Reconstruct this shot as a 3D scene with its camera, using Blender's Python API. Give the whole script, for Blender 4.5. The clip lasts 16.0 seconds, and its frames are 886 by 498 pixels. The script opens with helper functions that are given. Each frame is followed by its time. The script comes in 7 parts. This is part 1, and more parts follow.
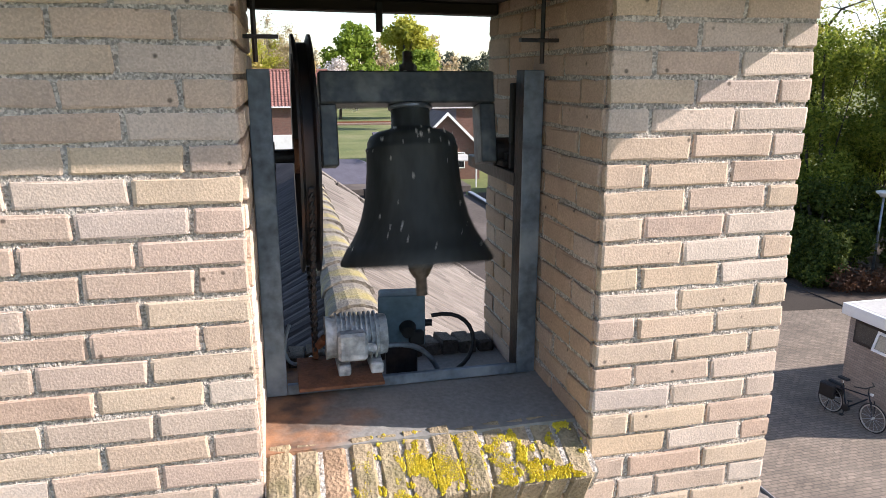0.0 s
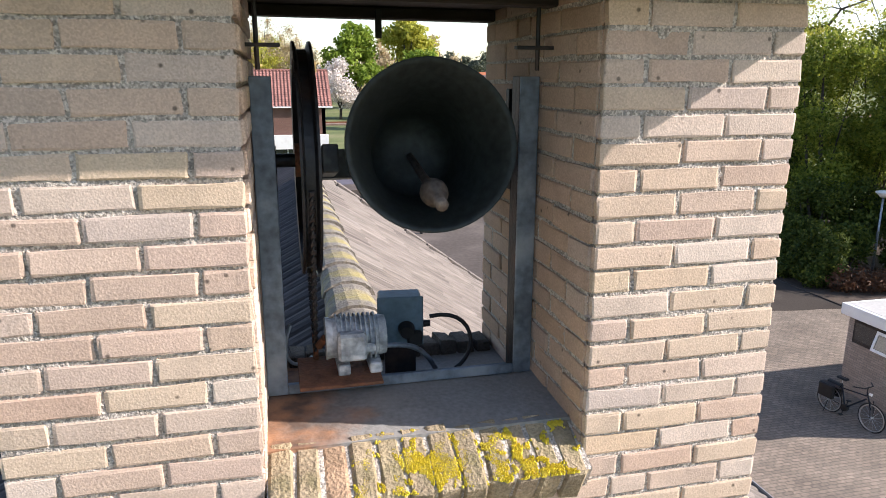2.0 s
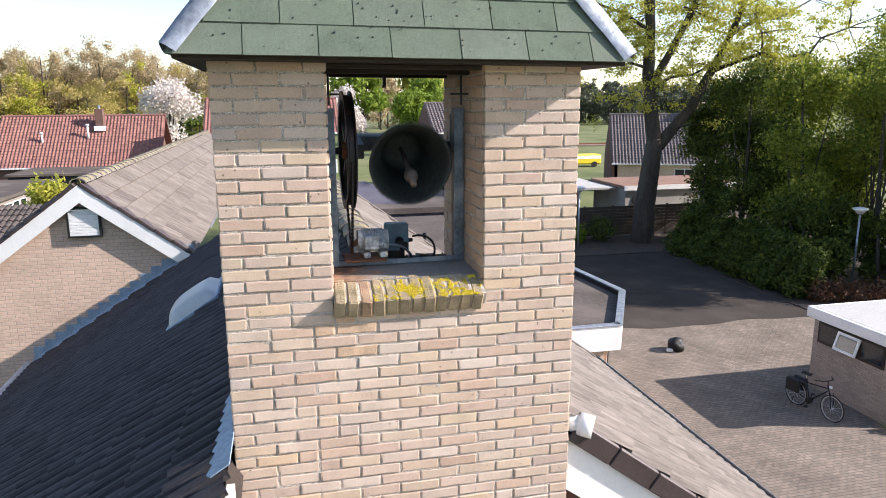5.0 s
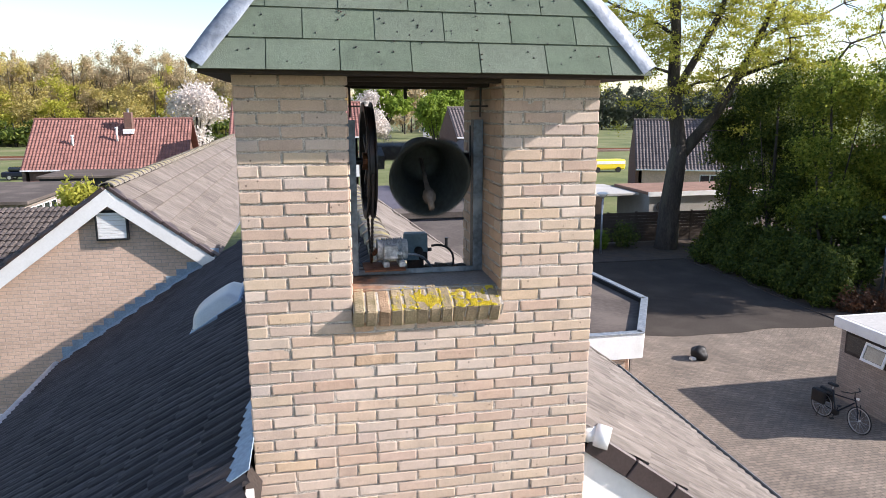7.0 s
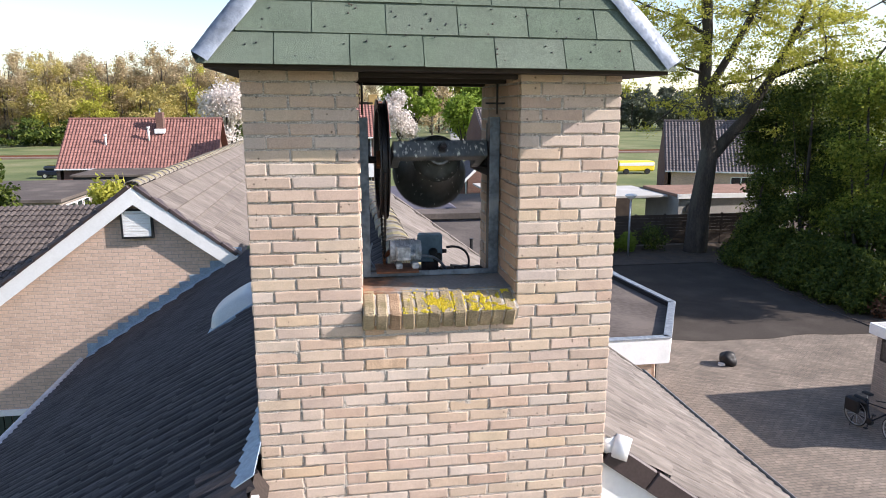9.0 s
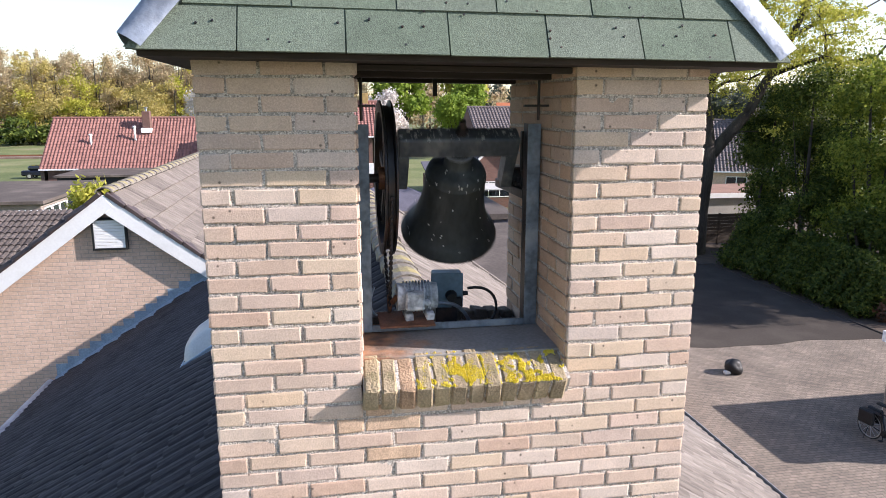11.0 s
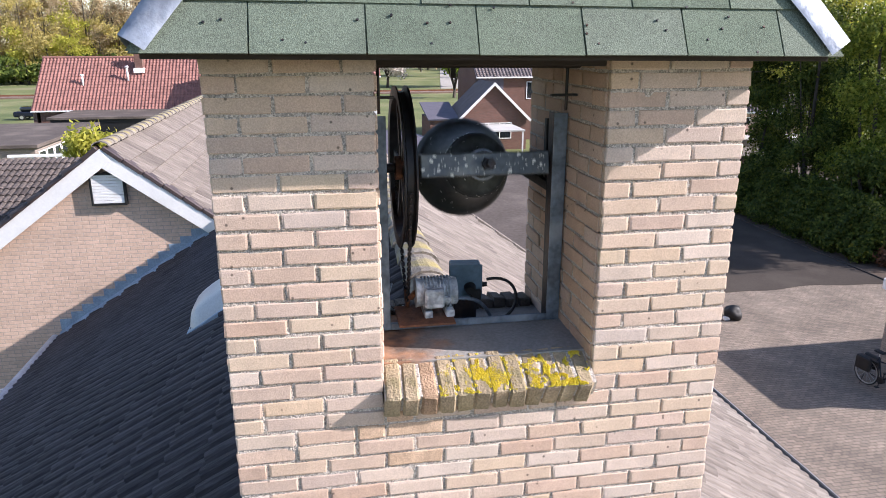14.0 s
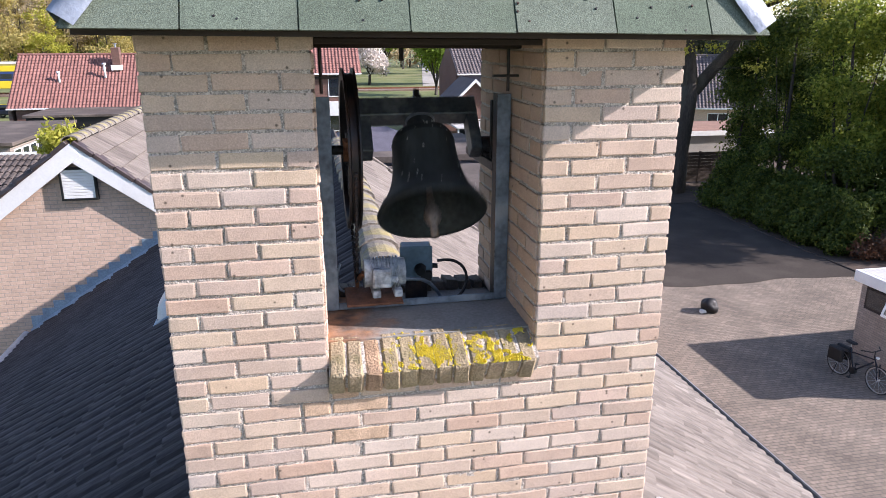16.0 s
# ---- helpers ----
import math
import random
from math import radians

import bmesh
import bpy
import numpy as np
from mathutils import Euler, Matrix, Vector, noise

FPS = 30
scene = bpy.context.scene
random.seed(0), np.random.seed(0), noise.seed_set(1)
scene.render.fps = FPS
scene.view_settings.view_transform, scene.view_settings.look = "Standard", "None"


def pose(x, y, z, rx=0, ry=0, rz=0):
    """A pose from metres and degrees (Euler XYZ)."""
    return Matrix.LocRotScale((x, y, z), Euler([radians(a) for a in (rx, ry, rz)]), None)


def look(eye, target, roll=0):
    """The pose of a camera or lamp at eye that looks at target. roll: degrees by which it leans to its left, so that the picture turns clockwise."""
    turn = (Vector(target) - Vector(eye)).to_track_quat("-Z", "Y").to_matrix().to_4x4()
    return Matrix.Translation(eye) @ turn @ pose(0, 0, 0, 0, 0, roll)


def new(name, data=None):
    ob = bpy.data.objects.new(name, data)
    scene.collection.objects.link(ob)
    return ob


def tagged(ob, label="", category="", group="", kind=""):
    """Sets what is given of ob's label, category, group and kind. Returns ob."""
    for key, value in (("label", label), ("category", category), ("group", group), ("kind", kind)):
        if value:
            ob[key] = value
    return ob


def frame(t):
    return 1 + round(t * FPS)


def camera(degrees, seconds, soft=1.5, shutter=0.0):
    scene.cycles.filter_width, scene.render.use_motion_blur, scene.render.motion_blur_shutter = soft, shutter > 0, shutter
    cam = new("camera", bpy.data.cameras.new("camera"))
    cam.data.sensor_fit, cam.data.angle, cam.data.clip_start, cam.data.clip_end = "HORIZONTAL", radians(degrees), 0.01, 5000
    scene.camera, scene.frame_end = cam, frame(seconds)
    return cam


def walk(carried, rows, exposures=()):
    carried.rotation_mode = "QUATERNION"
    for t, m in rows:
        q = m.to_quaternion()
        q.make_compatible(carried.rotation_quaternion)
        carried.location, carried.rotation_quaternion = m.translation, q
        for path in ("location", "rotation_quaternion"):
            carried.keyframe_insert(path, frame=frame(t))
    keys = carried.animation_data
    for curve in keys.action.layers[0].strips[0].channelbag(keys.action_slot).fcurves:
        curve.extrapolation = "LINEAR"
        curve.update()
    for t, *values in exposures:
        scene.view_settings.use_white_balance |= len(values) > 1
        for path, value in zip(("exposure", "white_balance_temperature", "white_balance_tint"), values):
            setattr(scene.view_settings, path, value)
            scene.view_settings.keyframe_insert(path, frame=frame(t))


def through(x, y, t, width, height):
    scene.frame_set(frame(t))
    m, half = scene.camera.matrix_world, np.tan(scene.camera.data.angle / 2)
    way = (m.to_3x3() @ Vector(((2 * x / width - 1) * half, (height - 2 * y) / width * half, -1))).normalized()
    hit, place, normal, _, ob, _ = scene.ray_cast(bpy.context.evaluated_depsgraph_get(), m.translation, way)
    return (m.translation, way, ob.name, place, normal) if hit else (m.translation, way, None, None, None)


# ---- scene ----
cam = camera(65.0, 16.0, soft=0.7, shutter=0.5)
PATH = [
    (0, (0.09, -1.449, 8.170), (0.542, 0.439, 7.686), 0.1),
    (0.5, (0.091, -1.436, 8.156), (0.543, 0.451, 7.670), 0.1),
    (1, (0.11, -1.451, 8.152), (0.561, 0.436, 7.666), 0.1),
    (1.5, (0.102, -1.476, 8.161), (0.554, 0.411, 7.676), 0.1),
    (2, (0.088, -1.489, 8.187), (0.539, 0.398, 7.703), 0.1),
    (2.5, (0.019, -1.661, 8.208), (0.47, 0.226, 7.723), 0.1),
    (3, (-0.112, -2.427, 8.179), (0.341, -0.54, 7.694), 0.1),
    (3.5, (-0.227, -3.196, 8.182), (0.226, -1.309, 7.698), 0.1),
    (4, (-0.234, -3.384, 8.202), (0.221, -1.494, 7.731), 0.1),
    (4.2, (-0.228, -3.424, 8.195), (0.227, -1.525, 7.759), -0.1),
    (6.5, (-0.157, -3.469, 8.265), (0.228, -1.548, 7.862), -0.1),
    (7, (-0.178, -3.483, 8.257), (0.196, -1.56, 7.855), -0.1),
    (7.5, (-0.161, -3.474, 8.249), (0.211, -1.551, 7.847), -0.1),
    (8, (-0.126, -3.448, 8.247), (0.245, -1.525, 7.846), -0.1),
    (8.5, (-0.103, -3.423, 8.231), (0.227, -1.491, 7.830), -0.1),
    (9, (-0.09, -3.379, 8.238), (0.209, -1.442, 7.838), -0.0),
    (9.2, (-0.108, -3.351, 8.230), (0.182, -1.412, 7.831), -0.0),
    (11.3, (-0.085, -2.387, 8.259), (0.245, -0.456, 7.855), -0.0),
    (11.5, (-0.085, -2.368, 8.247), (0.247, -0.437, 7.845), 0.0),
    (12, (-0.076, -2.273, 8.243), (0.256, -0.343, 7.841), -0.0),
    (12.5, (-0.066, -2.168, 8.306), (0.266, -0.237, 7.904), -0.1),
    (13, (-0.069, -2.132, 8.416), (0.262, -0.202, 8.013), -0.1),
    (13.5, (-0.1, -2.199, 8.458), (0.228, -0.284, 7.982), -0.1),
    (14, (-0.146, -2.279, 8.450), (0.176, -0.389, 7.879), -0.1),
    (14.5, (-0.105, -2.201, 8.448), (0.244, -0.318, 7.870), -0.0),
    (15, (-0.019, -2.272, 8.444), (0.347, -0.393, 7.866), -0.0),
    (15.5, (0.027, -2.336, 8.418), (0.394, -0.457, 7.842), 0.0),
    (16, (-0.008, -2.36, 8.391), (0.359, -0.481, 7.814), -0.1),
]
TINT = [(0, 1.28, 6700, 16.0), (4.2, 1.26, 6650, 16.0), (6.5, 1.17, 6550, 16.0), (9.2, 1.17, 6530, 16.5),
        (11.3, 1.28, 6450, 19.0), (13, 1.32, 6420, 19.0), (14.5, 1.30, 6400, 21.0), (16, 1.28, 6360, 21.5)]
walk(cam, [(t, look(eye, target, roll)) for t, eye, target, roll in PATH], TINT)

# ---- light ----
SUN = Vector((3.42, -1.0, 2.0)).normalized()
world = bpy.data.worlds.new("world")
scene.world = world
world.use_nodes = True
wn = world.node_tree
sky = wn.nodes.new("ShaderNodeTexSky")
sky.sky_type = "NISHITA"
sky.sun_disc = False
sky.sun_elevation = math.asin(SUN.z)
sky.sun_rotation = math.atan2(SUN.x, SUN.y)
sky.air_density, sky.dust_density, sky.ozone_density = 1.0, 0.6, 1.3
wn.links.new(sky.outputs[0], wn.nodes["Background"].inputs[0])
wn.nodes["Background"].inputs[1].default_value = 0.11
sun = new("sun", bpy.data.lights.new("sun", "SUN"))
sun.data.energy, sun.data.angle, sun.data.color = 4.1, radians(0.5), (1.0, 0.955, 0.90)
sun.matrix_world = look((0, 0, 40), Vector((0, 0, 40)) - SUN)


# ---- materials ----
def mat(name, base, rough=0.8, metal=0.0, var=0.12, scale=6.0, bump=0.15, fine=60.0, stain=None, stain_scale=1.2, stain_amount=0.5,
        per_object=0.0, per_island=0.0, spec=0.4, stretch=(1, 1, 1), bump_dist=0.01, speckle=0.0, grain=220.0, pits=0.0):
    """A surface with two scales of colour variation, optional stains, a random shade per piece, and fine relief."""
    m = bpy.data.materials.new(name)
    m.use_nodes = True
    nt = m.node_tree
    n, l = nt.nodes, nt.links
    bsdf = n["Principled BSDF"]
    bsdf.inputs["Roughness"].default_value = rough
    bsdf.inputs["Metallic"].default_value = metal
    bsdf.inputs["Specular IOR Level"].default_value = spec
    co = n.new("ShaderNodeTexCoord")
    mp = n.new("ShaderNodeMapping")
    mp.inputs["Scale"].default_value = stretch
    l.new(co.outputs["Object"], mp.inputs[0])
    big = n.new("ShaderNodeTexNoise")
    big.inputs["Scale"].default_value, big.inputs["Detail"].default_value = scale, 5
    small = n.new("ShaderNodeTexNoise")
    small.inputs["Scale"].default_value, small.inputs["Detail"].default_value = fine, 4
    vec = mp.outputs[0]
    if per_object:
        info = n.new("ShaderNodeObjectInfo")
        add = n.new("ShaderNodeVectorMath")
        add.operation = "MULTIPLY_ADD"
        add.inputs[1].default_value = (37.0, 17.0, 23.0)
        l.new(info.outputs["Random"], add.inputs[0])
        l.new(mp.outputs[0], add.inputs[2])
        vec = add.outputs[0]
    l.new(vec, big.inputs["Vector"])
    l.new(vec, small.inputs["Vector"])

    def shade(factor, low, high):
        r = n.new("ShaderNodeMapRange")
        r.inputs["From Min"].default_value, r.inputs["From Max"].default_value = 0.25, 0.75
        r.inputs["To Min"].default_value, r.inputs["To Max"].default_value = low, high
        l.new(factor, r.inputs["Value"])
        return r.outputs[0]

    def times(col, f):
        mx = n.new("ShaderNodeMix")
        mx.data_type, mx.blend_type = "RGBA", "MULTIPLY"
        mx.inputs["Factor"].default_value = 1
        l.new(col, mx.inputs["A"])
        l.new(f, mx.inputs["B"])
        return mx.outputs["Result"]

    if isinstance(base[0], (tuple, list)):
        ramp = n.new("ShaderNodeValToRGB")
        els = ramp.color_ramp.elements
        while len(els) < len(base):
            els.new(0.5)
        for i, c in enumerate(base):
            els[i].position = i / (len(base) - 1)
            els[i].color = (*c, 1)
        if per_object:
            l.new(info.outputs["Random"], ramp.inputs[0])
        elif per_island:
            geo = n.new("ShaderNodeNewGeometry")
            l.new(geo.outputs["Random Per Island"], ramp.inputs[0])
        else:
            l.new(shade(big.outputs[0], 0, 1), ramp.inputs[0])
        col = ramp.outputs[0]
    else:
        rgb = n.new("ShaderNodeRGB")
        rgb.outputs[0].default_value = (*base, 1)
        col = rgb.outputs[0]
    col = times(col, shade(big.outputs[0], 1 - var, 1 + var))
    col = times(col, shade(small.outputs[0], 1 - var, 1 + var))
    if stain:
        sn = n.new("ShaderNodeTexNoise")
        sn.inputs["Scale"].default_value, sn.inputs["Detail"].default_value = stain_scale, 8
        l.new(mp.outputs[0], sn.inputs["Vector"])
        r = n.new("ShaderNodeMapRange")
        r.inputs["From Min"].default_value, r.inputs["From Max"].default_value = 0.5, 0.68
        r.inputs["To Max"].default_value = stain_amount
        l.new(sn.outputs[0], r.inputs["Value"])
        mx = n.new("ShaderNodeMix")
        mx.data_type = "RGBA"
        l.new(r.outputs[0], mx.inputs["Factor"])
        l.new(col, mx.inputs["A"])
        mx.inputs["B"].default_value = (*stain, 1)
        col = mx.outputs["Result"]
    if speckle:
        vo = n.new("ShaderNodeTexVoronoi")
        vo.inputs["Scale"].default_value = grain
        l.new(vec, vo.inputs["Vector"])
        bw = n.new("ShaderNodeRGBToBW")
        l.new(vo.outputs["Color"], bw.inputs[0])
        col = times(col, shade(bw.outputs[0], 1 - speckle, 1 + speckle))
    if pits:
        vo = n.new("ShaderNodeTexVoronoi")
        vo.inputs["Scale"].default_value = pits
        l.new(vec, vo.inputs["Vector"])
        r = n.new("ShaderNodeMapRange")
        r.inputs["From Min"].default_value, r.inputs["From Max"].default_value = 0.05, 0.11
        r.inputs["To Min"].default_value = 0.3
        l.new(vo.outputs["Distance"], r.inputs["Value"])
        col = times(col, r.outputs[0])
    l.new(col, bsdf.inputs["Base Color"])
    if bump:
        b = n.new("ShaderNodeBump")
        b.inputs["Strength"].default_value, b.inputs["Distance"].default_value = bump, bump_dist
        l.new(small.outputs[0], b.inputs["Height"])
        l.new(b.outputs[0], bsdf.inputs["Normal"])
    m["col"] = "made"
    return m


def masonry(name, colours, mortar, length, height, joint, axes="xz", bump=0.5, rough=0.9, offset=0.5, var=0.12):
    """Far brickwork or paving: bricks by the Brick Texture over two of the object's axes, with relief in the joints."""
    m = mat(name, colours[0], rough=rough, var=var, scale=0.8, fine=25, bump=0)
    nt = m.node_tree
    n, l = nt.nodes, nt.links
    bsdf = n["Principled BSDF"]
    co = n.new("ShaderNodeTexCoord")
    sep, com = n.new("ShaderNodeSeparateXYZ"), n.new("ShaderNodeCombineXYZ")
    l.new(co.outputs["Object"], sep.inputs[0])
    l.new(sep.outputs["xyz".index(axes[0])], com.inputs[0])
    l.new(sep.outputs["xyz".index(axes[1])], com.inputs[1])
    br = n.new("ShaderNodeTexBrick")
    br.offset = offset
    br.inputs["Scale"].default_value = 1
    br.inputs["Brick Width"].default_value, br.inputs["Row Height"].default_value = length, height
    br.inputs["Mortar Size"].default_value, br.inputs["Mortar Smooth"].default_value = joint, 0.2
    br.inputs["Color1"].default_value, br.inputs["Color2"].default_value = (*colours[0], 1), (*colours[1], 1)
    br.inputs["Mortar"].default_value = (*mortar, 1)
    l.new(com.outputs[0], br.inputs["Vector"])
    old = bsdf.inputs["Base Color"].links[0].from_node
    # the shading mix keeps its variation and takes the brick colours
    first = old
    while first.inputs["A"].links[0].from_node.type == "MIX":
        first = first.inputs["A"].links[0].from_node
    l.new(br.outputs["Color"], first.inputs["A"])
    b = n.new("ShaderNodeBump")
    b.invert = True
    b.inputs["Strength"].default_value, b.inputs["Distance"].default_value = bump, 0.008
    l.new(br.outputs["Fac"], b.inputs["Height"])
    l.new(b.outputs[0], bsdf.inputs["Normal"])
    return m


def leafy(name, colours, rough=0.6, through=0.35):
    """Foliage: a shade per leaf, with light coming through it."""
    m = bpy.data.materials.new(name)
    m.use_nodes = True
    n, l = m.node_tree.nodes, m.node_tree.links
    bsdf = n["Principled BSDF"]
    geo = n.new("ShaderNodeNewGeometry")
    ramp = n.new("ShaderNodeValToRGB")
    els = ramp.color_ramp.elements
    while len(els) < len(colours):
        els.new(0.5)
    for i, c in enumerate(colours):
        els[i].position, els[i].color = i / (len(colours) - 1), (*c, 1)
    l.new(geo.outputs["Random Per Island"], ramp.inputs[0])
    l.new(ramp.outputs[0], bsdf.inputs["Base Color"])
    bsdf.inputs["Roughness"].default_value = rough
    bsdf.inputs["Specular IOR Level"].default_value = 0.25
    tr = n.new("ShaderNodeBsdfTranslucent")
    l.new(ramp.outputs[0], tr.inputs[0])
    mx = n.new("ShaderNodeMixShader")
    mx.inputs[0].default_value = through
    l.new(bsdf.outputs[0], mx.inputs[1])
    l.new(tr.outputs[0], mx.inputs[2])
    l.new(mx.outputs[0], n["Material Output"].inputs[0])
    return m


